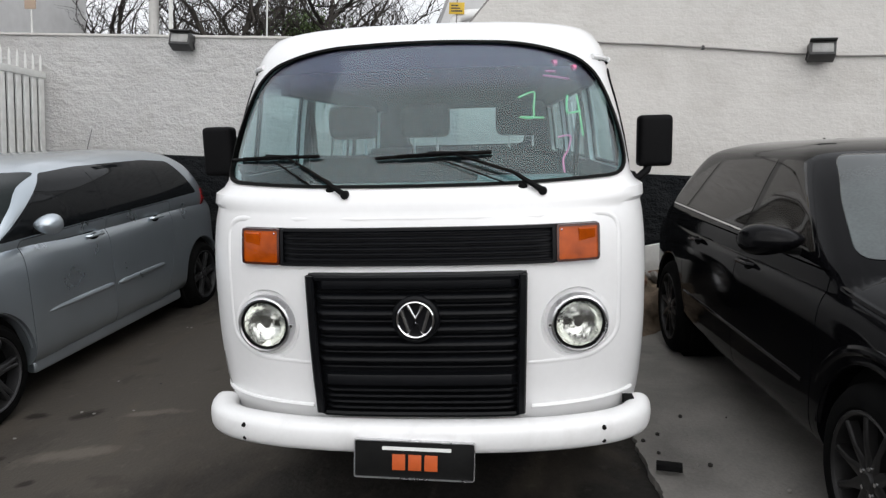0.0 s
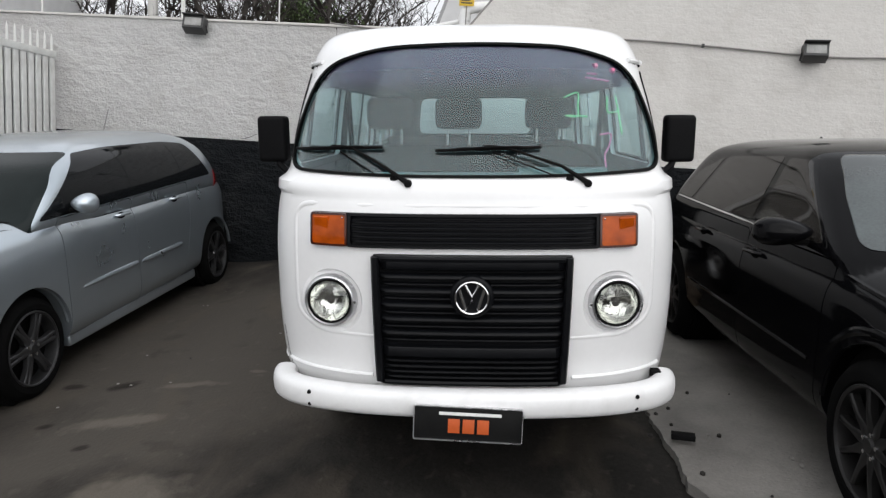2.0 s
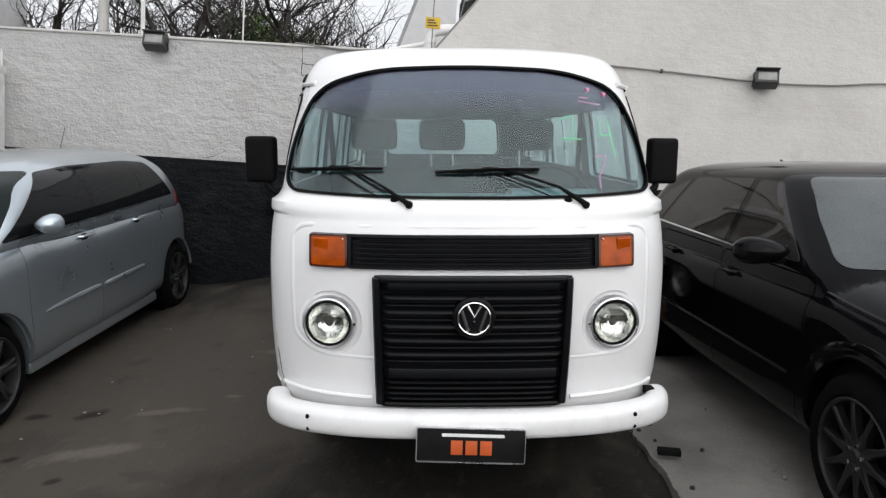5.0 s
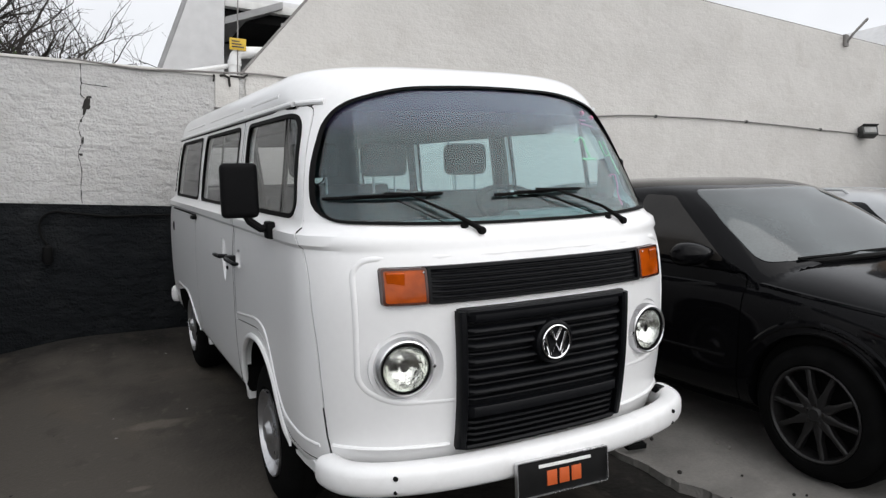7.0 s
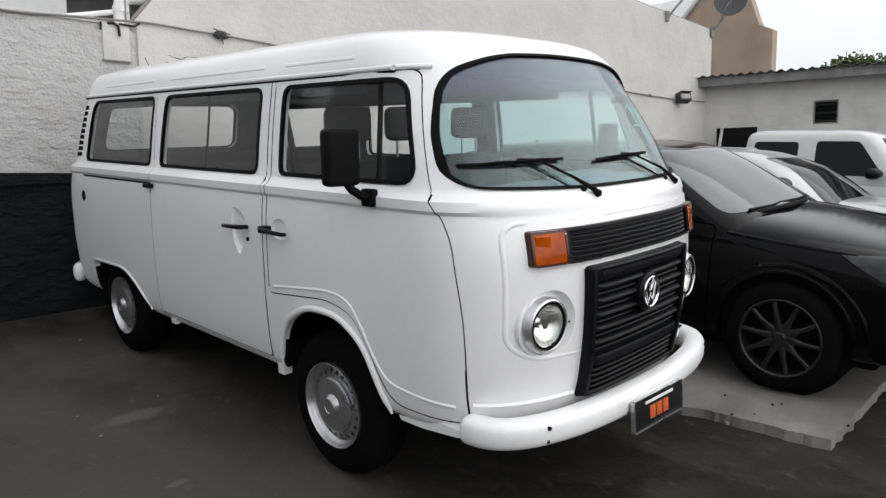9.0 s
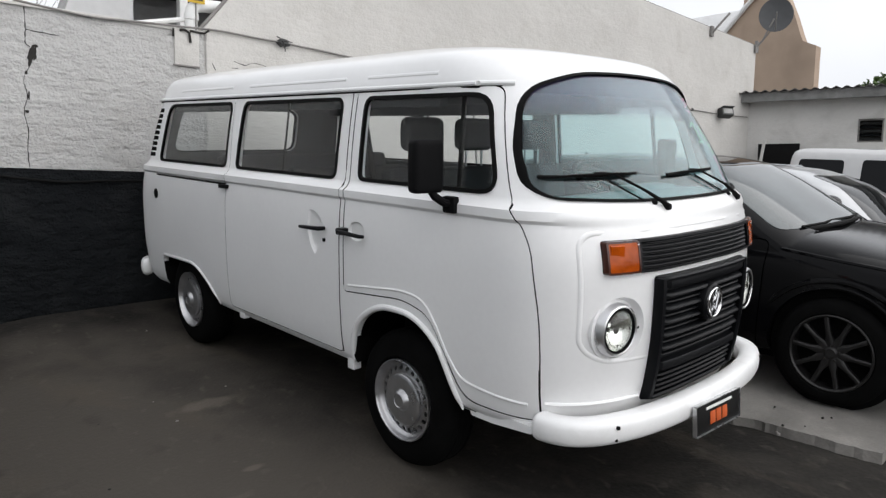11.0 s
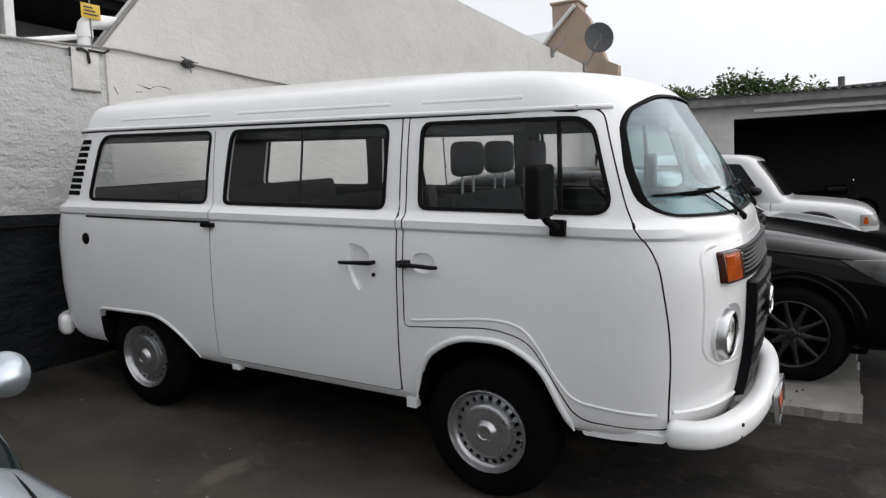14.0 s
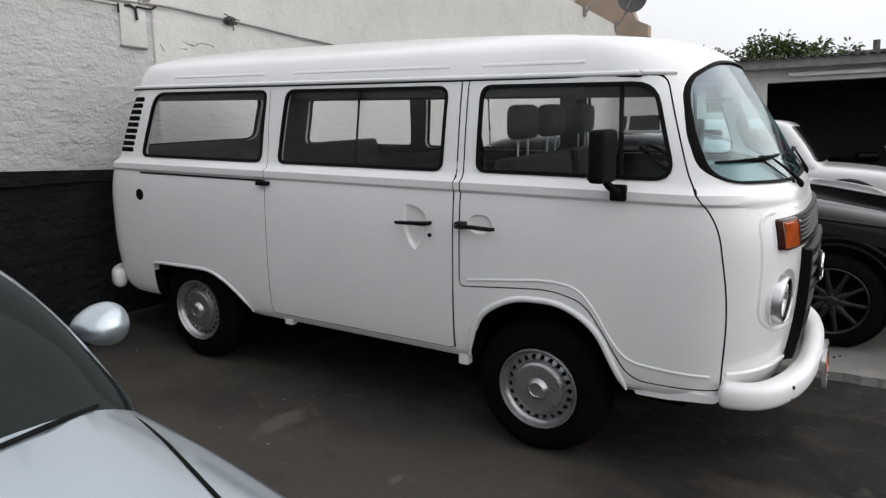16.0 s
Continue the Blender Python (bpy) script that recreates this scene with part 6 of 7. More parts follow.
for s in (-1, 1):
    door_mirror(black_car, s, 0.885, 0.66, 1.04, BLACK_PAINT, 1.15)
    pull_handle(black_car, s, 0.868, 1.18, 0.86, BLACK_PAINT)
    pull_handle(black_car, s, 0.868, 2.02, 0.87, BLACK_PAINT)
    part("belt_trim", tube([(s * (house_x(B_HOUSE, (0.36, 0.42, 3.5, 2.8), y, z) + 0.003), y, z) for y, z in [(1.02 + 1.74 * k / 24, 0.984 + 0.050 * k / 24) for k in range(25)]], 0.0085, 6), CHROME, black_car, "thin chrome strip under the windows")
    part("headlamp", boolean(loft(B_LOW, 5.4, off=-0.005), prism(rounded([(-0.27, 0.822), (-0.55, 0.815), (-0.92, 0.71), (-0.92, 0.585), (-0.76, 0.585), (-0.52, 0.680)], [0.01, 0.1, 0.02, 0.02, 0.05, 0.1]), "x", s * 0.47, s * 1.0), "INTERSECT"), CAR_LAMP, black_car, "smoky clear headlamp")
    flare = []
    for k in range(33):
        a = math.radians(2 + 150 * k / 32)
        y, z = -0.438 * math.cos(a), 0.322 + 0.425 * math.sin(a)
        flare.append((s * (loft_x(B_LOW, 5.4, y, z) - 0.012), y, z))
    part("arch_flare", tube(flare, 0.022, 10, [0.022 * min(1.0, 0.5 + min(k, 32 - k) / 6) for k in range(33)]), BLACK_PAINT, black_car, "flared wheel arch edge")
    part("fender_crease", tube([(s * (loft_x(B_LOW, 5.4, y, z) - 0.010), y, z) for y, z in [(-0.34 + 1.0 * k / 20, 0.815 + 0.115 * k / 20) for k in range(21)]], 0.016, 8), BLACK_PAINT, black_car, "sharp crease along the wing")
    part("wiper", tube([(s * 0.25 - 0.30, 0.315, 1.010), (s * 0.25, 0.285, 1.012), (s * 0.25 + 0.30, 0.325, 1.008)], 0.008, 6), RUBBER, black_car, "black wiper")
    part("fog_lamp", boolean(loft(B_LOW, 5.4, off=-0.004), lathe([(-1.2, 0.0), (-1.2, 0.045), (-0.6, 0.045), (-0.6, 0.0)], "y", 24, (s * 0.60, 0, 0.36)), "INTERSECT"), CAR_LAMP, black_car, "round fog lamp")
    part("side_moulding", tube([(s * 0.872, 0.50 + 1.72 * k / 12, 0.50 + 0.012 * k / 12) for k in range(13)], 0.012, 8), BLACK_PAINT, black_car, "black side moulding")
for z in (0.50, 0.545, 0.59):
    part("grille_bar", boolean(loft(B_LOW, 5.4, off=-0.008), box(-0.40, 0.40, -1.2, -0.6, z, z + 0.016), "INTERSECT"), CHROME if z > 0.52 else BLACK_PLASTIC, black_car, "grille bar")
part("grille_back", boolean(loft(B_LOW, 5.4, off=-0.003), box(-0.42, 0.42, -1.2, -0.6, 0.47, 0.625), "INTERSECT"), RUBBER, black_car, "black grille")
part("lower_intake", boolean(loft(B_LOW, 5.4, off=-0.003), box(-0.40, 0.40, -1.2, -0.6, 0.27, 0.38), "INTERSECT"), RUBBER, black_car, "black lower intake")
part("scuttle", tube([(-0.70, 0.40, 0.985), (-0.4, 0.285, 0.990), (0.0, 0.25, 0.992), (0.4, 0.285, 0.990), (0.70, 0.40, 0.985)], 0.016, 8), RUBBER, black_car, "black scuttle under the windscreen")
part("aerial_fin", tube([(0.0, 2.30, 1.42), (0.0, 2.36, 1.455)], 0.012, 8, [0.018, 0.006]), RUBBER, black_car, "short roof aerial")
part("underside", box(-0.70, 0.70, -0.45, 3.1, 0.17, 0.30, 0.03), UNDER, black_car)


def lot_pose(x, y, rz=0.0):
    """A place on the yard for a thing that stands square on its slope."""
    z = ground_z(x, y)
    dx, dy = (ground_z(x + 0.5, y) - ground_z(x - 0.5, y)), (ground_z(x, y + 0.5) - ground_z(x, y - 0.5))
    up = Vector((-dx, -dy, 1)).normalized()
    ax = Vector((math.cos(radians(rz)), math.sin(radians(rz)), 0))
    ax = (ax - up * ax.dot(up)).normalized()
    ay = up.cross(ax)
    m = Matrix((ax, ay, up)).transposed().to_4x4()
    m.translation = (x, y, z)
    return m


C_DLO = [[(y, z + UP) for y, z in w] for w in ([(0.50, 0.965), (1.32, 0.975), (1.32, 1.305), (1.06, 1.30)], [(1.37, 0.977), (2.20, 0.995), (2.05, 1.295), (1.37, 1.31)])]
pale_car, c_solid = hatchback(lot_pose(4.70, 0.22) @ pose(0, 0, -0.138), "pale silver hatchback with roof bars", PALE_SILVER, S_LOW, S_HOUSE, S_SHAPE, 2.60, 0.305, 0.205, 6, RIM_GREY, False, C_DLO,
                              [(-0.76, 1.04), (0.76, 1.04), (0.50, 1.45), (-0.50, 1.45)], S_DOORS[:1])
for s in (-1, 1):
    door_mirror(pale_car, s, 0.875, 0.62, 1.12, PALE_SILVER)
    part("roof_bar", tube([(s * 0.56, 1.25, 1.48), (s * 0.56, 1.32, 1.525), (s * 0.56, 2.0, 1.54), (s * 0.56, 2.55, 1.52), (s * 0.56, 2.62, 1.48)], 0.013, 8), PALE_SILVER, pale_car, "silver roof bar")
    part("headlamp", boolean(loft(S_LOW, off=-0.004), prism(rounded([(s * 0.42, 0.57), (s * 0.78, 0.60), (s * 0.82, 0.75), (s * 0.50, 0.69)], 0.03), "y", -1.2, -0.35), "INTERSECT"), FLOOD_GLASS, pale_car, "clear headlamp")
part("front_grille", boolean(loft(S_LOW, off=-0.004), box(-0.33, 0.33, -1.2, -0.6, 0.46, 0.60), "INTERSECT"), RUBBER, pale_car, "black front grille")

# white double-cab pickup
pickup = thing("pickup_truck", lot_pose(7.30, -0.05), "white double-cab pickup with grey plastic arches", "pickup truck", "cars parked in the yard")
P_LOW = [(-0.74, 0.60, 0.42, 0.75), (-0.70, 0.74, 0.38, 0.83), (-0.58, 0.84, 0.36, 0.91), (-0.3, 0.87, 0.36, 0.965), (0.4, 0.875, 0.36, 1.01), (1.0, 0.875, 0.36, 1.03), (2.6, 0.875, 0.36, 1.03), (3.6, 0.87, 0.38, 1.03), (3.68, 0.84, 0.42, 1.0)]
P_CAB = [(0.93, 0.83, 0.18, 2.30), (1.03, 0.825, 0.30, 2.29), (1.20, 0.80, 0.42, 2.28), (1.42, 0.765, 0.60, 2.26), (1.52, 0.74, 0.70, 2.24), (1.56, 0.70, 0.78, 2.20), (1.585, 0.63, 0.90, 2.1), (1.597, 0.4, 1.15, 1.9)]
P_SHAPE = (0.28, 0.20, 3.6, 4.0)
p_solid = lambda off=0.0: stack(P_CAB, P_SHAPE, off, refined(P_CAB, 3))
pb = boolean(loft(P_LOW, 6.0), p_solid(), "UNION")
pb = boolean(pb, merged(*[lathe([(s * 0.5, 0.0), (s * 0.5, 0.41), (s * 1.3, 0.41), (s * 1.3, 0.0)], "x", 40, (0, y, 0.37)) for y in (0.0, 2.75) for s in (-1, 1)]), "DIFFERENCE")
part("body", boolean(pb, box(-0.78, 0.78, 2.45, 3.60, 0.70, 1.3), "DIFFERENCE"), PICKUP_WHITE, pickup)
for s in (-1, 1):
    for poly in ([(0.62, 1.06), (1.36, 1.065), (1.36, 1.46), (0.90, 1.46)], [(1.56, 1.07), (2.10, 1.075), (2.08, 1.45), (1.56, 1.45)]):
        part("side_window", boolean(p_solid(-0.005), prism(rounded(poly, 0.05), "x", s * 0.4, s * 1.2), "INTERSECT"), TINTED, pickup, "dark tinted window")
    for y in (0.0, 2.75):
        alloy_wheel(pickup, Matrix.Translation((s * 0.88, y, 0.355)) @ pose(0, 0, 0, 0, 0, 0 if s < 0 else 180), 0.355, 0.20, 6, RIM_GREY)
        part("wheel_arch", tube([(s * 0.875, y + 0.425 * math.cos(math.pi * k / 20), 0.37 + 0.425 * math.sin(math.pi * k / 20)) for k in range(21)], 0.055, 8), BLACK_PLASTIC, pickup, "grey plastic arch")
    door_mirror(pickup, s, 0.87, 0.70, 1.10, BLACK_PLASTIC, 1.15)
    part("headlamp", boolean(loft(P_LOW, 6.0, off=-0.006), box(min(s * 0.50, s * 0.95), max(s * 0.50, s * 0.95), -1.2, -0.52, 0.68, 0.82), "INTERSECT"), FLOOD_GLASS, pickup, "clear headlamp")
    part("indicator", boolean(loft(P_LOW, 6.0, off=-0.008), box(min(s * 0.83, s * 0.95), max(s * 0.83, s * 0.95), -0.80, -0.56, 0.70, 0.79), "INTERSECT"), AMBER, pickup, "amber indicator")
part("windscreen", boolean(p_solid(-0.005), prism(rounded([(-0.74, 1.04), (0.74, 1.04), (0.63, 1.50), (-0.63, 1.50)], 0.05), "y", -0.5, 1.4), "INTERSECT"), TINTED, pickup, "dark windscreen")
part("bumper", box(-0.86, 0.86, -0.86, -0.58, 0.40, 0.62, 0.06, 3), BLACK_PLASTIC, pickup, "dark grey plastic bumper")
part("front_grille", boolean(loft(P_LOW, 6.0, off=-0.006), box(-0.45, 0.45, -1.2, -0.5, 0.66, 0.80), "INTERSECT"), RUBBER, pickup, "black grille")
for y in (0.50, 1.46, 2.20):
    part("door_gap", boolean(loft(P_LOW, 6.0, off=-0.002), box(-1.0, -0.5, y - 0.004, y + 0.004, 0.42, 1.01), "INTERSECT"), RUBBER, pickup, "dark door gap")


# ---------------------------------------------------------------- on and over the walls
def floodlight(s, z, turn, label):
    """A small halogen floodlight on a bracket."""
    m = WALL_M @ Matrix.Translation((s, -0.10, z)) @ pose(0, 0, 0, -18, 0, turn)
    fl = thing("floodlight", m, label, "floodlight", "floodlights on the yard walls")
    body = prism(rounded([(-0.075, -0.07), (0.055, -0.085), (0.055, 0.085), (-0.075, 0.06)], 0.012), "x", -0.105, 0.105)
    part("housing", body, LAMP_BODY, fl)
    part("lens", box(-0.085, 0.085, -0.079, -0.074, -0.045, 0.040, 0.002), FLOOD_GLASS, fl, "dusty lamp glass")
    part("visor", box(-0.108, 0.108, -0.120, -0.055, 0.060, 0.068, 0.002), LAMP_BODY, fl)
    part("bracket", tube([(-0.108, 0.0, 0.0), (-0.112, 0.06, -0.05), (0.0, 0.075, -0.06), (0.112, 0.06, -0.05), (0.108, 0.0, 0.0)], 0.008, 8), LAMP_BODY, fl)
    part("back_box", box(-0.045, 0.045, 0.05, 0.10, -0.04, 0.05, 0.006), LAMP_BODY, fl)
    return fl


floodlight(-2.80, 2.60, 6, "black floodlight fixed near the top of the white wall")
floodlight(3.30, 2.60, -10, "black floodlight on the tall rendered wall")
floodlight(8.66, 2.70, -25, "black floodlight on the tall wall near the outbuilding")

cab = thing("wall_cable", WALL_M, "grey electric cable strung along the wall", "cable")
pts = smooth_path([(-1.40, -0.015, 2.69), (-0.85, -0.02, 2.655), (0.03, -0.022, 2.70), (0.75, -0.022, 2.69), (1.3, -0.02, 2.665), (2.2, -0.02, 2.635), (3.2, -0.02, 2.585), (3.9, -0.02, 2.585), (4.6, -0.02, 2.645), (6.0, -0.02, 2.69), (7.4, -0.02, 2.685), (8.5, -0.02, 2.675), (9.55, -0.02, 2.70)], 10)
part("cable_run", tube([p + Vector((0, 0, 0.006 * noise.noise((p.x * 3, 0, 0)))) for p in pts], 0.0095, 6), CABLE, cab)
for s in (0.75, 2.3, 4.9, 6.4, 7.8):
    z = min(pts, key=lambda p: abs(p.x - s)).z
    part("clip", box(s - 0.012, s + 0.012, -0.036, 0.0, z - 0.018, z + 0.018, 0.003), LAMP_BODY, cab)
knot = bmesh.new()
bmesh.ops.create_icosphere(knot, subdivisions=3, radius=1.0)
for v in knot.verts:
    n = v.co.copy()
    v.co = Vector((n.x * 0.055, n.y * 0.030, n.z * 0.032)) * (1 + 0.9 * noise.noise(n * 2.4 + Vector((5, 1, 0))))
part("taped_joint", moved(knot, Matrix.Translation((0.76, -0.03, 2.685))), LAMP_BODY, cab, "ragged dark taped cable joint")
for dx, dz in ((0.09, 0.012), (-0.07, 0.035), (0.02, -0.055)):
    part("loose_wire", tube([(0.76, -0.03, 2.685), (0.76 + dx * 0.6, -0.05, 2.69 + dz), (0.76 + dx, -0.045, 2.685 + dz * 1.4)], 0.005, 6), LAMP_BODY, cab)

# cracks and chips in the white wall
for name, pieces, mat, label in (
        ("wall_crack", [((-1.33, 2.655), (-1.325, 2.49)), ((-1.33, 2.49), (-1.28, 2.485), (-1.10, 2.475)), ((-1.325, 2.49), (-1.33, 2.40), (-1.30, 2.36)), ((-1.30, 2.23), (-1.345, 2.12), (-1.325, 1.99), (-1.35, 1.88), (-1.325, 1.74), (-1.335, 1.60), (-1.325, 1.46))], CRACK, "dark jagged crack running down the white wall"),
        ("wall_crack", [((-2.10, 1.55), (-2.25, 1.48), (-2.32, 1.47)), ((0.30, 2.46), (0.40, 2.44), (0.48, 2.47), (0.60, 2.455)), ((0.10, 2.42), (0.13, 2.36)), ((0.28, 2.40), (0.34, 2.405))], CRACK, "fine cracks in the white paint")):
    cr = thing(name, WALL_M, label, "crack")
    for line in pieces:
        path = smooth_path([(a, 0.001, b) for a, b in line], 8)
        path = [p + Vector((0.006 * noise.noise((p.z * 40, p.x * 40, 0)), 0, 0.006 * noise.noise((p.x * 40, 5, p.z * 40)))) for p in path]
        part("crack_line", tube(path, 0.005, 5, [0.002 + 0.005 * abs(noise.noise((p.x * 17, p.z * 17, 2))) for p in path]), mat, cr)
chip = bmesh.new()
bmesh.ops.create_icosphere(chip, subdivisions=3, radius=1.0)
for v in chip.verts:
    n = v.co.copy()
    k = 1 + 0.9 * noise.noise(n * 2.6 + Vector((3, 0, 0))) + 0.5 * noise.noise(n * 6)
    v.co = Vector((n.x * 0.030 * k + 0.022 * n.z, n.y * 0.010, n.z * 0.070 * k))
hole = thing("wall_hole", WALL_M @ Matrix.Translation((-1.285, 0.004, 2.30)), "dark broken hole in the painted wall", "hole")
part("broken_edge", chip, CRACK, hole)
for dx, dz, rx, rz in ((0.022, 0.075, 0.028, 0.014), (-0.045, -0.13, 0.014, 0.020), (-0.030, -0.30, 0.010, 0.045), (-0.045, -0.42, 0.020, 0.016)):
    bm = bmesh.new()
    bmesh.ops.create_icosphere(bm, subdivisions=2, radius=1.0)
    for v in bm.verts:
        n = v.co.copy()
        k = 1 + 0.8 * noise.noise(n * 2.2 + Vector((dz * 30, 0, 0)))
        v.co = Vector((n.x * rx * k + dx, n.y * 0.007, n.z * rz * k + dz))
    part("broken_edge", bm, CRACK, hole)
patch = thing("wall_patch", WALL_M, "smooth cement patch at the end of the low wall", "patch")
part("cement_patch", box(-0.23, -0.02, -0.016, 0.02, 2.372, 2.664, 0.008), HIGH_WALL, patch)
part("patch_ledge", box(-0.24, -0.02, -0.024, 0.0, 2.358, 2.372, 0.003), CABLE, patch)
part("rebar_hook", tube([(-0.19, -0.02, 2.66), (-0.15, -0.03, 2.665), (-0.11, -0.03, 2.645), (-0.10, -0.028, 2.565)], 0.011, 8), CRACK, patch, "rusty bent bar")
part("rebar_hook", tube([(-0.24, -0.02, 2.665), (-0.245, -0.028, 2.60)], 0.008, 8), CRACK, patch)
part("rebar_hook", tube([(-0.10, -0.02, 2.665), (0.02, -0.03, 2.66), (0.06, -0.03, 2.69)], 0.009, 8), CRACK, patch)

# hose with a nozzle on the dark band
hs = thing("garden_hose", WALL_M, "black hose looped along the charcoal wall with a nozzle hanging", "hose")
part("hose", tube(smooth_path([(-1.585, -0.04, 1.10), (-1.64, -0.04, 1.20), (-1.63, -0.04, 1.32), (-1.545, -0.04, 1.382), (-1.42, -0.04, 1.375), (-1.10, -0.04, 1.35), (-0.80, -0.04, 1.365), (-0.4, -0.04, 1.37), (0.2, -0.04, 1.36)], 8), 0.011, 8), RUBBER, hs)
part("nozzle", lathe([(0.0, 0.016), (-0.02, 0.038), (-0.13, 0.042), (-0.16, 0.03), (-0.165, 0.0)], "z", 16, (-1.585, -0.05, 1.10)), RUBBER, hs, "black hanging nozzle")

# slim fence poles along the wall top
for s, h, r in ((-4.62, 0.60, 0.010), (-3.02, 0.55, 0.022), (-1.97, 0.62, 0.008)):
    fp = thing("fence_pole", WALL_M @ Matrix.Translation((s, 0.07, 2.67)), "slim grey fence pole standing on the white wall", "pole", "poles on the yard wall")
    part("shaft", tube([(0, 0, -0.02), (0, 0, h)], r, 8), GATE_WHITE, fp)
    part("foot", box(-0.03, 0.03, -0.03, 0.03, -0.01, 0.012, 0.002), CABLE, fp)
    if s < -4:
        part("small_sign", box(-0.065, 0.065, -0.022, -0.012, 0.27, 0.37, 0.002), TAN, fp, "small faded sign")
# yellow sign on a thin pole, and a white drain pipe over the wall's end
sg = thing("warning_sign", WALL_M @ Matrix.Translation((-0.02, 0.06, 2.68)), "small yellow sign on a thin pole above the wall", "sign")
part("pole", tube([(0.0, 0.0, -0.02), (0.0, 0.0, 0.72)], 0.006, 8), CABLE, sg)
part("plate", box(-0.075, 0.075, -0.014, -0.007, 0.245, 0.355, 0.002), YELLOW, sg, "yellow plate with dark bars")
for k in range(3):
    part("bar", box(-0.055, 0.055 - 0.02 * k, -0.017, -0.0135, 0.268 + 0.026 * k, 0.280 + 0.026 * k, 0.0005), SIGN_INK, sg, "dark bar")
dp = thing("drain_pipe", WALL_M @ Matrix.Translation((-0.02, 0.12, 2.66)), "thick white drain pipe with an elbow behind the wall", "pipe")
part("pipe", tube(smooth_path([(-0.02, 0, 0.0), (-0.02, 0, 0.17), (0.0, 0, 0.235), (0.07, 0, 0.265), (0.24, 0, 0.28)], 6), 0.055, 14), PIPE_WHITE, dp)
part("collar", lathe([(0.13, 0.055), (0.13, 0.063), (0.18, 0.063), (0.18, 0.055)], "z", 18, (-0.02, 0, 0), closed=True), PIPE_WHITE, dp)
part("slant_pipe", tube([(-0.48, 0.02, 0.03), (-0.07, 0.02, 0.13)], 0.022, 8), PIPE_WHITE, dp)

# satellite dish at the end of the tall wall
dish_at = wall_at(9.72, 3.92, 0.02)
sd = thing("satellite_dish", Matrix.Translation(dish_at), "dark grey satellite dish on a bracket at the wall's end", "satellite dish")
aim = look(Vector((0.10, -0.26, 0.52)), Vector((-3.0, -1.6, 1.2)))
prof = [(-0.050 * (1 - (r / 0.30) ** 2), r) for r in (0.0, 0.06, 0.12, 0.18, 0.24, 0.29, 0.30)]
bmd = lathe(prof + [(0.012, 0.303), (0.010, 0.29)] + [(-0.050 * (1 - (r / 0.30) ** 2) + 0.008, r) for r in (0.24, 0.12, 0.0)], "z", 40)
part("reflector", moved(bmd, pose(0, 0, 0)), DISH, sd, "dark mesh reflector", m=aim @ pose(0, 0, 0, 180) @ Matrix.Diagonal((0.9, 1.0, 1, 1)))
part("mast", tube([(0.0, 0.0, 0.0), (0.0, -0.10, 0.10), (0.08, -0.24, 0.46)], 0.016, 8), CABLE, sd)
part("stay", tube([(0.03, -0.02, 0.02), (0.20, -0.24, 0.40)], 0.009, 8), CABLE, sd)
part("receiver_arm", tube([aim @ Vector((0, -0.28, 0.0)), aim @ Vector((0, -0.10, -0.34))], 0.010, 8), CABLE, sd)
part("wall_plate", box(-0.05, 0.05, -0.02, 0.01, -0.10, 0.10, 0.004), CABLE, sd)
br = thing("old_bracket", Matrix.Translation(wall_at(8.25, 3.98, 0.02)), "empty metal bracket fixed near the wall top", "bracket")
part("arm", tube([(0, 0, -0.06), (0.0, -0.10, 0.05), (0.16, -0.20, 0.26)], 0.018, 8), CABLE, br)
part("plate", box(-0.04, 0.04, -0.02, 0.02, -0.10, 0.06, 0.004), CABLE, br)

# louvred window in the outbuilding, panel leaning on it
lw = thing("louvre_window", FAC_M @ Matrix.Translation((1.84, 0.06, 2.43)), "small dark louvred window in the outbuilding", "window")
part("window_frame", ring_prism([(-0.178, -0.188), (0.178, -0.188), (0.178, 0.188), (-0.178, 0.188)], [(-0.155, -0.165), (0.155, -0.165), (0.155, 0.165), (-0.155, 0.165)], "y", -0.03, 0.05), CABLE, lw)
for k in range(5):
    part("louvre_pane", box(-0.155, 0.155, -0.035, 0.035, -0.003, 0.003, 0.001), TINTED if k % 2 else CAR_LAMP, lw, m=Matrix.Translation((0, 0.01, -0.13 + 0.065 * k)) @ pose(0, 0, 0, 38))
# dark sheet behind the louvres stands in for the shaded room
part("room_shade", box(-0.16, 0.16, 0.10, 0.115, -0.17, 0.17), INTERIOR_SHADE, lw)
pn = thing("leaning_board", FAC_M @ Matrix.Translation((0.52, -0.12, 1.30)), "dark board leaning against the outbuilding wall", "board")
part("board", box(-0.30, 0.34, -0.02, 0.02, -0.9, 0.93, 0.006), RUBBER, pn, m=pose(0, 0, 0, 5))
part("pale_edge", box(-0.36, -0.31, -0.03, 0.03, -0.9, 0.96, 0.006), OUTBUILDING, pn, m=pose(0, 0, 0, 5, 8, 0))

# things in the garage's dark
mc = thing("motorcycle", FAC_M @ Matrix.Translation((5.2, 4.1, 0.55)), "dark motorcycle standing deep inside the garage", "motorcycle")
for x in (-0.55, 0.60):
    part("wheel", lathe([(-0.05, 0.24), (-0.05, 0.29), (0.0, 0.31), (0.05, 0.29), (0.05, 0.24)], "y", 28, (x, 0, 0.31), closed=True), TYRE, mc)
part("tank", box(-0.20, 0.25, -0.13, 0.13, 0.70, 0.92, 0.07, 3), BLACK_PAINT, mc)
part("seat", box(-0.75, -0.15, -0.12, 0.12, 0.72, 0.80, 0.04, 3), RUBBER, mc)
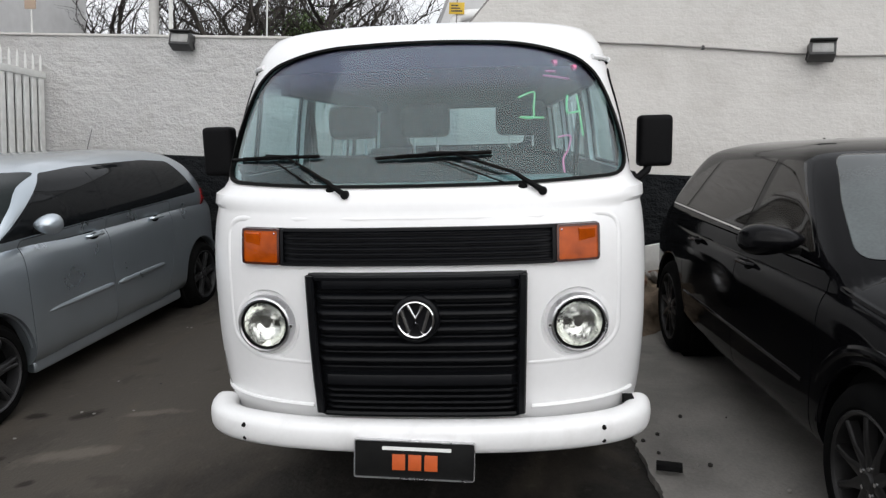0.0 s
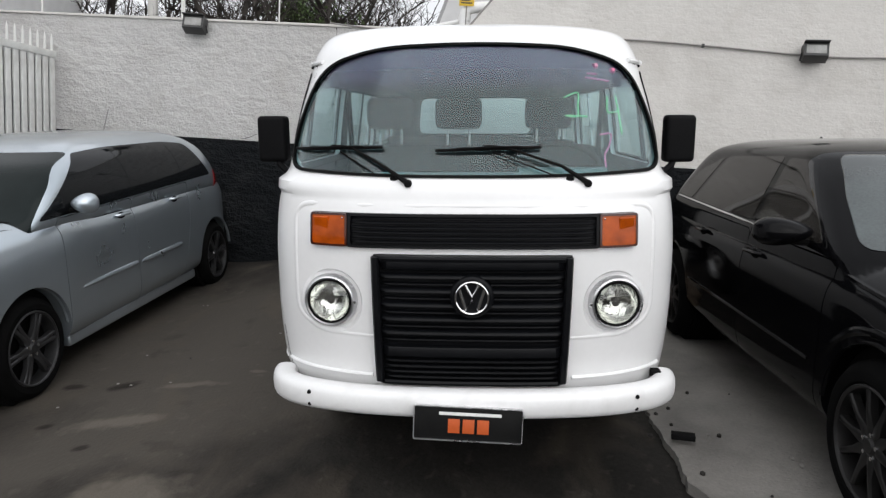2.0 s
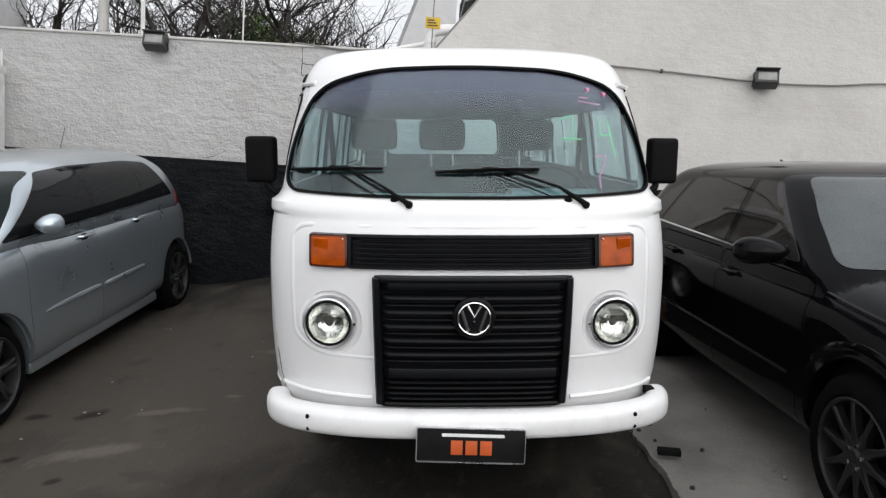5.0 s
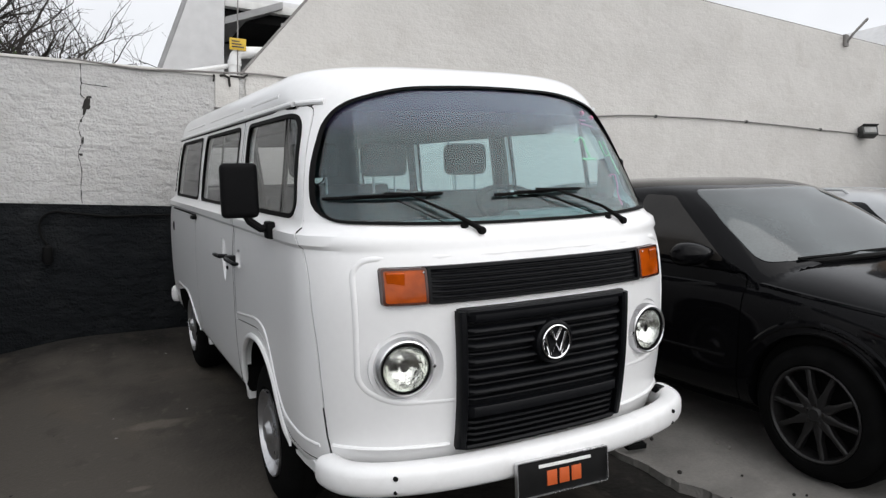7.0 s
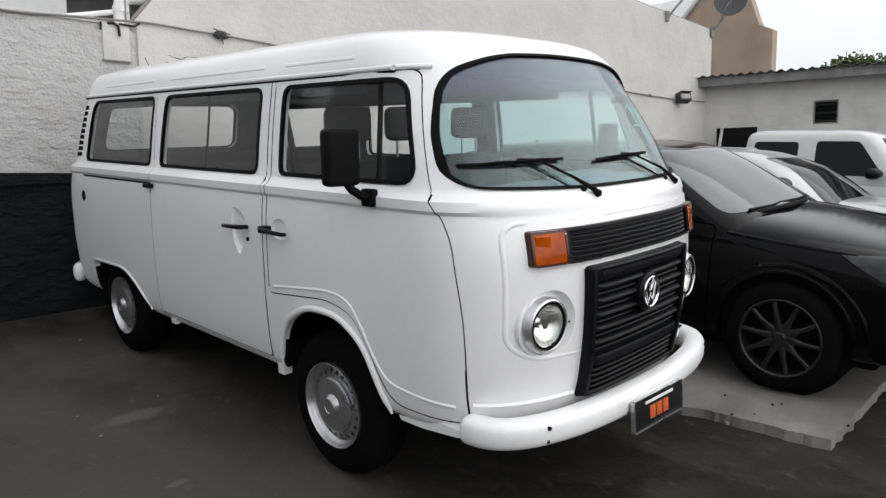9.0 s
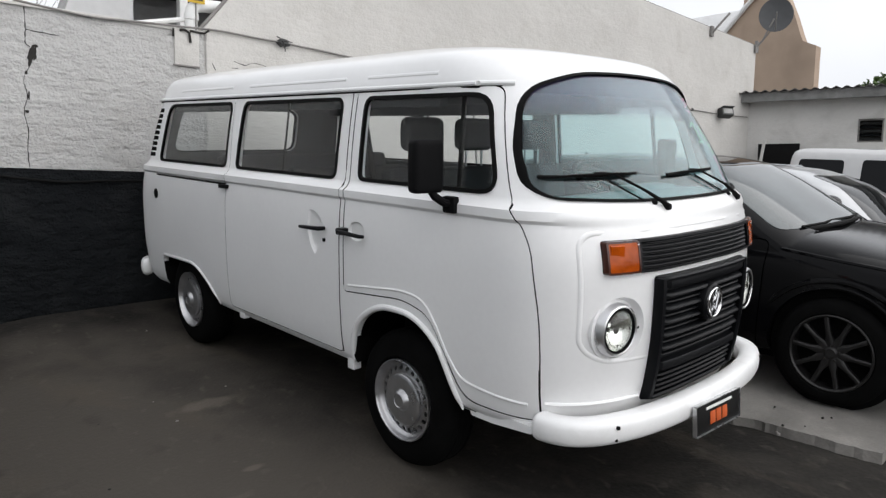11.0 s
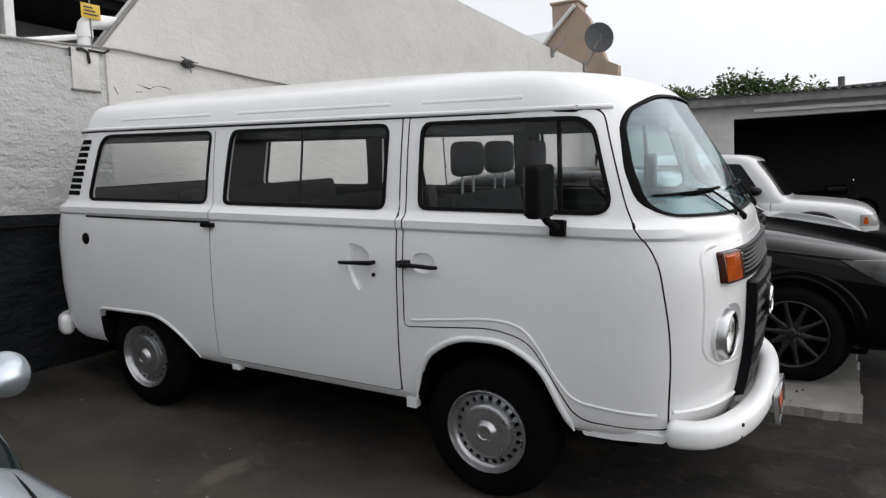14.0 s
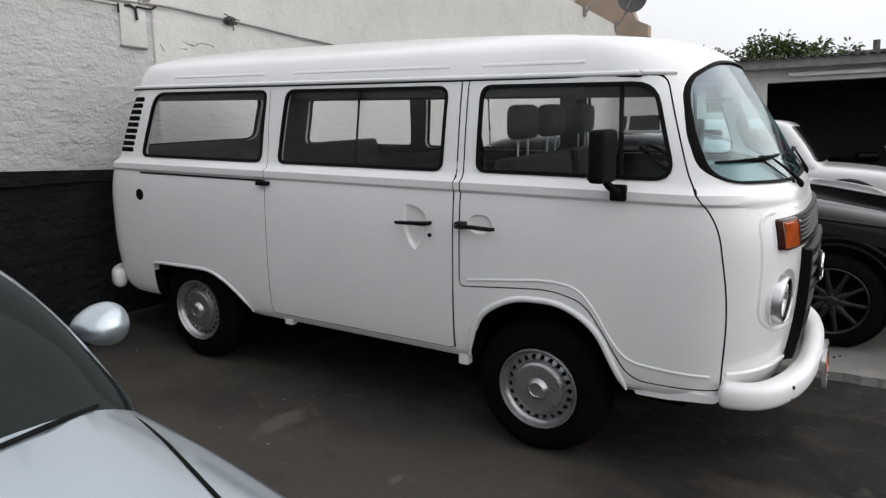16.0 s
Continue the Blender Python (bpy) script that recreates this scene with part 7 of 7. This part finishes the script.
part("engine", box(-0.25, 0.25, -0.15, 0.15, 0.30, 0.62, 0.05, 2), STEEL, mc)
part("fork", tube([(0.60, 0, 0.31), (0.38, 0, 0.95)], 0.03, 8), CHROME, mc)
part("handlebar", tube([(0.30, -0.35, 1.02), (0.38, 0, 0.98), (0.30, 0.35, 1.02)], 0.014, 8), CHROME, mc)

# ---------------------------------------------------------------- gate on the other side
gate = thing("metal_gate", Matrix.Translation((-4.64, 4.80, -0.05)), "white slatted metal gate with spikes along the top", "gate")
n_bar = 46
bar = box(-0.012, 0.012, -0.038, 0.038, 0.0, 2.30, 0.004, 1)
me_bar = bpy.data.meshes.new("gate_bar")
bar.to_mesh(me_bar), bar.free()
me_bar.materials.append(GATE_WHITE)
spike = tube([(0, 0, 0.0), (0, 0, 0.12), (0, 0, 0.17)], 0.012, 6, [0.013, 0.011, 0.002])
me_spk = bpy.data.meshes.new("spike")
spike.to_mesh(me_spk), spike.free()
me_spk.materials.append(GATE_WHITE)
for k in range(n_bar):
    y = -0.05 - 0.118 * k
    b = new("slat", me_bar)
    b.parent, b.location = gate, (0, y, -0.02)
    p = new("spike", me_spk)
    p.parent, p.location = gate, (0, y, 2.32)
part("top_rail", box(-0.022, 0.026, -5.45, 0.0, 2.245, 2.315, 0.006), GATE_WHITE, gate)
part("lower_rail", box(-0.022, 0.026, -5.45, 0.0, 0.75, 0.81, 0.006), GATE_WHITE, gate)
part("gate_post", box(-0.05, 0.05, -5.60, -5.46, -0.7, 2.5, 0.01), GATE_WHITE, gate)
part("backing_sheet", box(-0.055, -0.045, -5.45, 0.0, -0.4, 2.24), GREY_HOUSE, gate, "grey sheet behind the slats")

# ---------------------------------------------------------------- houses behind the wall
hs1 = thing("house", Matrix.Translation((0, 7.0, 0)), "pale rendered house wall rising behind the yard wall", "house", "houses behind the walls")
part("wall", prism([(-2.3, 0), (0.02, 0), (0.06, 6.2), (0.06, 5.4), (0.0, 5.2), (-0.72, 3.05), (-2.0, 0.6)], "y", 0.0, 0.25), PALE_HOUSE, hs1)
part("verge", tube([(-2.0, 0.1, 0.62), (-0.72, 0.1, 3.07), (0.0, 0.1, 5.22)], 0.05, 8), GREY_HOUSE, hs1, "grey verge board")
hs2 = thing("house", Matrix.Translation((0, 8.5, 0)), "grey house with a white-posted veranda and gutter", "house", "houses behind the walls")
part("wall", box(0.2, 8.0, 1.2, 1.4, 0.0, 4.45), GREY_HOUSE, hs2)
part("roof", prism([(-0.35, 4.42), (2.6, 5.30), (2.6, 5.42), (-0.35, 4.54)], "x", 0.2, 8.0), PALE_HOUSE, hs2, "pale sloping roof")
part("gutter", box(0.15, 8.0, -0.42, -0.28, 4.34, 4.46, 0.02), GATE_WHITE, hs2, "grey gutter")
part("fascia", box(0.2, 8.0, -0.28, 1.2, 4.20, 4.40, 0.01), RUBBER, hs2, "dark soffit")
part("post", box(1.08, 1.20, -0.30, -0.18, 2.0, 4.25, 0.01), PIPE_WHITE, hs2, "white post")
part("side_roof", prism([(0.20, 4.05), (1.05, 4.40), (1.05, 4.50), (0.20, 4.15)], "y", -0.5, 1.0), GREY_HOUSE, hs2)
hs3 = thing("house", Matrix.Translation((-7.6, 7.0, 0)), "pale blue-grey building beyond the gate", "house", "houses behind the walls")
part("wall", box(-3.0, 0.28, 0.0, 3.0, 0.0, 5.5), PALE_HOUSE, hs3)
part("down_pipe", tube([(0.36, -0.05, 0.0), (0.38, -0.05, 5.5)], 0.045, 8), RUBBER, hs3, "black down pipe")
part("strut", tube([(0.42, -0.05, 4.2), (0.66, -0.05, 2.5)], 0.03, 8), RUBBER, hs3)
sp = thing("utility_pole", Matrix.Translation((-5.55, 9.0, 0)), "pale concrete utility pole", "pole")
part("shaft", tube([(0, 0, 0), (0, 0, 7.0)], 0.07, 12, [0.10, 0.06]), OUTBUILDING, sp)
part("cross_arm", box(-0.5, 0.5, -0.05, 0.05, 6.3, 6.42, 0.01), BARK, sp)

tan = thing("house", Matrix.Translation((14.0, 0, 0)), "tan rendered gable house with a chimney beyond the outbuilding", "house", "houses behind the walls")
part("gable", prism([(4.45, 0), (4.45, 4.72), (4.74, 4.86), (4.80, 5.0), (4.95, 5.45), (5.20, 6.05), (5.50, 6.40), (6.05, 5.85), (7.0, 4.80), (7.0, 0)], "x", 0.0, 0.3), TAN, tan)
part("chimney", box(0.05, 0.75, 5.48, 6.18, 5.4, 6.50, 0.02), TAN, tan, "tan chimney")
part("chimney_cap", box(0.0, 0.80, 5.44, 6.22, 6.48, 6.54, 0.01), TAN, tan)
part("roof", moved(box(0.0, 1.9, 5.9, 11.0, -0.05, 0.05), Matrix.Translation((0.35, 0, 5.05)) @ pose(0, 0, 0, 0, -38, 0)), PALE_HOUSE, tan, "pale grey roof")
part("verge", tube([(-0.06, 5.52, 6.36), (-0.06, 6.05, 5.86), (-0.06, 7.0, 4.82)], 0.055, 8), PIPE_WHITE, tan, "white verge")
far = thing("far_building", Matrix.Translation((22, 0, 0)), "long low grey building far behind the garage roof", "building", "houses behind the walls")
part("wall", box(0, 4, -9, 0.9, 0, 4.50), GREY_HOUSE, far)
part("parapet", box(-0.1, 4.1, -9.1, 1.0, 4.50, 4.62, 0.02), FIBRO, far)
part("vent_pipe", lathe([(4.55, 0.10), (4.95, 0.10), (4.95, 0.0)], "z", 12, (0.3, -0.5, 0)), FIBRO, far)


# ---------------------------------------------------------------- trees
def bare_tree(x, y, height, seed, label):
    """A leafless tree: a tapered trunk and limbs that fork down to fine twigs."""
    rnd = random.Random(seed)
    tr = thing("tree", Matrix.Translation((x, y, 0)), label, "tree", "bare trees behind the wall")
    limbs, twigs = [], []

    def grow(p, d, length, r, level):
        pts, rad = [p], [r]
        q, n = p.copy(), (5 if level < 5 else 3)
        dd = d.copy()
        for k in range(n):
            dd = (dd + Vector((rnd.uniform(-1, 1), rnd.uniform(-1, 1), rnd.uniform(-0.5, 0.8))) * 0.22).normalized()
            q = q + dd * length / n
            pts.append(q.copy())
            rad.append(r * (1 - 0.34 * (k + 1) / n))
        (limbs if level < 3 else twigs).append((pts, rad, 8 if level < 2 else (5 if level < 4 else 4)))
        if level >= 7 or r < 0.003:
            return
        kids = 4 if level in (0, 1) else (3 + (rnd.random() < 0.3) if level in (3, 4) else 2 + (rnd.random() < 0.6))
        for k in range(kids):
            f = 1.0 if k == 0 else rnd.uniform(0.35, 0.95)
            base = pts[min(n, max(1, round(f * n)))]
            side = Vector((rnd.uniform(-1, 1), rnd.uniform(-1, 1), rnd.uniform(-0.25, 0.7))).normalized()
            nd = (dd * (0.75 if k == 0 else 0.35) + side * 0.75).normalized()
            grow(base, nd, length * rnd.uniform(0.62, 0.82), rad[-1] * (0.92 if k == 0 else 0.72), level + 1)

    grow(Vector((0, 0, -0.2)), Vector((0.05, 0.0, 1)), height * 0.26, height * 0.020, 0)
    part("trunk", merged(*[tube(p, 0, s, r) for p, r, s in limbs[:1]]), BARK, tr, "grey-brown trunk")
    bm = merged(*[tube(p, 0, s, r) for p, r, s in limbs[1:]])
    part("limbs", bm, BARK, tr, "forking bare limbs")
    bm = bmesh.new()
    for p, r, s in twigs:
        rows = []
        for q, rr in zip(p, r):
            rows.append([bm.verts.new(q + Vector((math.cos(2.1 * j), math.sin(2.1 * j), 0.5 * math.sin(4.2 * j))) * rr * 1.5) for j in range(3)])
        for a, b in zip(rows, rows[1:]):
            for j in range(3):
                bm.faces.new((a[j], a[(j + 1) % 3], b[(j + 1) % 3], b[j]))
    t = part("crown", bm, BARK, tr, "dense tangle of fine bare twigs")
    t["kind"] = "stuff"
    return tr


bare_tree(-6.6, 9.6, 7.8, 3, "leafless street tree with spreading dark branches")
bare_tree(-4.3, 10.2, 8.0, 8, "leafless street tree with spreading dark branches")
bare_tree(-2.3, 10.8, 7.6, 14, "leafless street tree with a fine twiggy crown")
bare_tree(-8.6, 11.5, 8.4, 21, "leafless street tree with spreading dark branches")
bare_tree(-5.3, 12.2, 8.4, 33, "leafless street tree with a fine twiggy crown")
bare_tree(-0.9, 12.4, 7.8, 41, "leafless street tree with a fine twiggy crown")
bare_tree(-3.2, 12.8, 8.6, 52, "leafless street tree with a fine twiggy crown")


def leafy_tree(x, y, z0, z1, wide, seed, label, rz=0.0, size=1.0, group="leafy trees beyond the garage"):
    """A leafy tree top: stem, limbs and several hundred drooping leaf blades in uneven clumps."""
    rnd = random.Random(seed)
    tr = thing("tree", pose(x, y, 0, 0, 0, rz), label, "tree", group)
    part("trunk", tube([(0, 0, 0), (0.05, 0, z0 * 0.5), (0, 0.05, z1 - 0.3)], 0, 8, [0.16, 0.12, 0.05]), BARK, tr)
    bm = bmesh.new()
    for c in range(30):
        cy, cz, cx = rnd.uniform(-wide, wide), rnd.uniform(z0, z1), rnd.uniform(-0.8, 0.8)
        cz -= (abs(cy) / wide) ** 2 * (z1 - z0) * 0.6 * rnd.random()
        for k in range(95):
            d = Vector((rnd.gauss(0, 1), rnd.gauss(0, 1), rnd.gauss(0, 0.7))).normalized()
            p = Vector((cx, cy, cz)) + d * 0.34 * rnd.random() ** 0.6
            t = (d + Vector((0, 0, -0.35))).normalized()
            s = t.cross(Vector((rnd.uniform(-1, 1), rnd.uniform(-1, 1), 1))).normalized() * rnd.uniform(0.035, 0.065) * size
            l = rnd.uniform(0.10, 0.19) * size
            up = s.cross(t).normalized() * 0.03
            v = [bm.verts.new(q) for q in (p, p + t * l * 0.5 + s + up, p + t * l, p + t * l * 0.5 - s + up)]
            bm.faces.new((v[0], v[1], v[2])), bm.faces.new((v[0], v[2], v[3]))
    cr = part("crown", bm, LEAF, tr, "uneven crown of green leaves")
    cr["kind"] = "stuff"


leafy_tree(22.0, 4.9, 4.3, 5.0, 0.9, 5, "small green tree top showing over the corrugated roof")
leafy_tree(-3.4, 11.2, 3.2, 4.2, 0.75, 9, "dark green climber growing through the bare branches", 90.0, 0.6, "bare trees behind the wall")
leafy_tree(22.0, 1.9, 4.2, 5.15, 1.7, 6, "wider green tree top showing over the corrugated roof")

# ---------------------------------------------------------------- loose things on the ground
heap = bmesh.new()
bmesh.ops.create_icosphere(heap, subdivisions=5, radius=1.0)
for v in heap.verts:
    n = v.co.copy()
    v.co = Vector((n.x * 0.55, n.y * 0.75, max(n.z, -0.1) * 0.42)) * (1 + 0.22 * noise.noise(n * 2.2) + 0.10 * noise.noise(n * 6) + 0.05 * noise.noise(n * 15))
hp_m = Matrix.Translation((1.45, 3.75, ground_z(1.45, 3.75) - 0.02))
ho = thing("rubble_heap", hp_m, "heap of brown earth and rubble by the wall", "rubble")
part("earth", heap, DIRT, ho, angle=80)
rnd = random.Random(4)
for k in range(26):
    st = bmesh.new()
    bmesh.ops.create_icosphere(st, subdivisions=2, radius=rnd.uniform(0.025, 0.07))
    for v in st.verts:
        v.co *= 1 + 0.35 * noise.noise(v.co * 22 + Vector((k, 0, 0)))
    a, r = rnd.uniform(0, 6.28), rnd.uniform(0.15, 0.62)
    x, y = r * math.cos(a) * 0.9, r * math.sin(a) * 1.1
    part("stone", st, MORTAR if k % 3 else SLAB, ho, m=Matrix.Translation((x, y, max(0.42 * math.sqrt(max(0, 1 - (x / 0.55) ** 2 - (y / 0.75) ** 2)), 0.03))))
wb = thing("white_board", Matrix.Translation((1.62, 4.15, ground_z(1.62, 4.15) + 0.42)) @ pose(0, 0, 0, 8, -14, -4), "white board lying on the rubble against the wall", "board")
part("panel", box(-0.75, 0.55, -0.02, 0.02, -0.16, 0.13, 0.006), GATE_WHITE, wb)
wd = thing("wood_offcut", LOT @ pose(1.015, 0.63, 0.062, 0, 0, -12), "dark flat offcut of wood lying on the slab's edge", "wood offcut")
part("plank", box(-0.055, 0.055, -0.022, 0.022, -0.012, 0.016, 0.003), RUBBER, wd)


def crumb(name, x, y, r, mat, label, category, seed):
    """A bit of grit or litter that lies on the yard."""
    bm = bmesh.new()
    bmesh.ops.create_icosphere(bm, subdivisions=2, radius=1.0)
    for v in bm.verts:
        n = v.co.copy()
        v.co = Vector((n.x * r, n.y * r * 0.8, n.z * r * 0.45)) * (1 + 0.4 * noise.noise(n * 1.7 + Vector((seed, 0, 0))))
    p = LOT @ Vector((x, y, 0))
    t = thing(name, Matrix.Translation((p.x, p.y, yard_z(p.x, p.y) + r * 0.25)), label, category, "bits on the yard")
    part("bit", bm, mat, t)


rnd = random.Random(12)
for k in range(18):
    x, y = rnd.uniform(-2.45, -0.95), rnd.uniform(-0.6, 4.2)
    pale = rnd.random() < 0.6
    crumb("pebble", x, y, rnd.uniform(0.004, 0.012), SLAB if pale else CRACK, "small pale chip of concrete on the yard" if pale else "small dark crumb on the yard", "pebble", k)
for k in range(24):
    x, y = rnd.uniform(0.85, 1.5), rnd.uniform(-0.6, 1.5)
    p = LOT @ Vector((x, y, 0))
    t = thing("pebble", Matrix.Translation((p.x, p.y, slab_z(p.x, p.y) + 0.004)), "small dark crumb on the pale slab", "pebble", "bits on the yard")
    bm = bmesh.new()
    bmesh.ops.create_icosphere(bm, subdivisions=1, radius=rnd.uniform(0.004, 0.013))
    part("bit", bm, CRACK if k % 3 else SLAB, t)
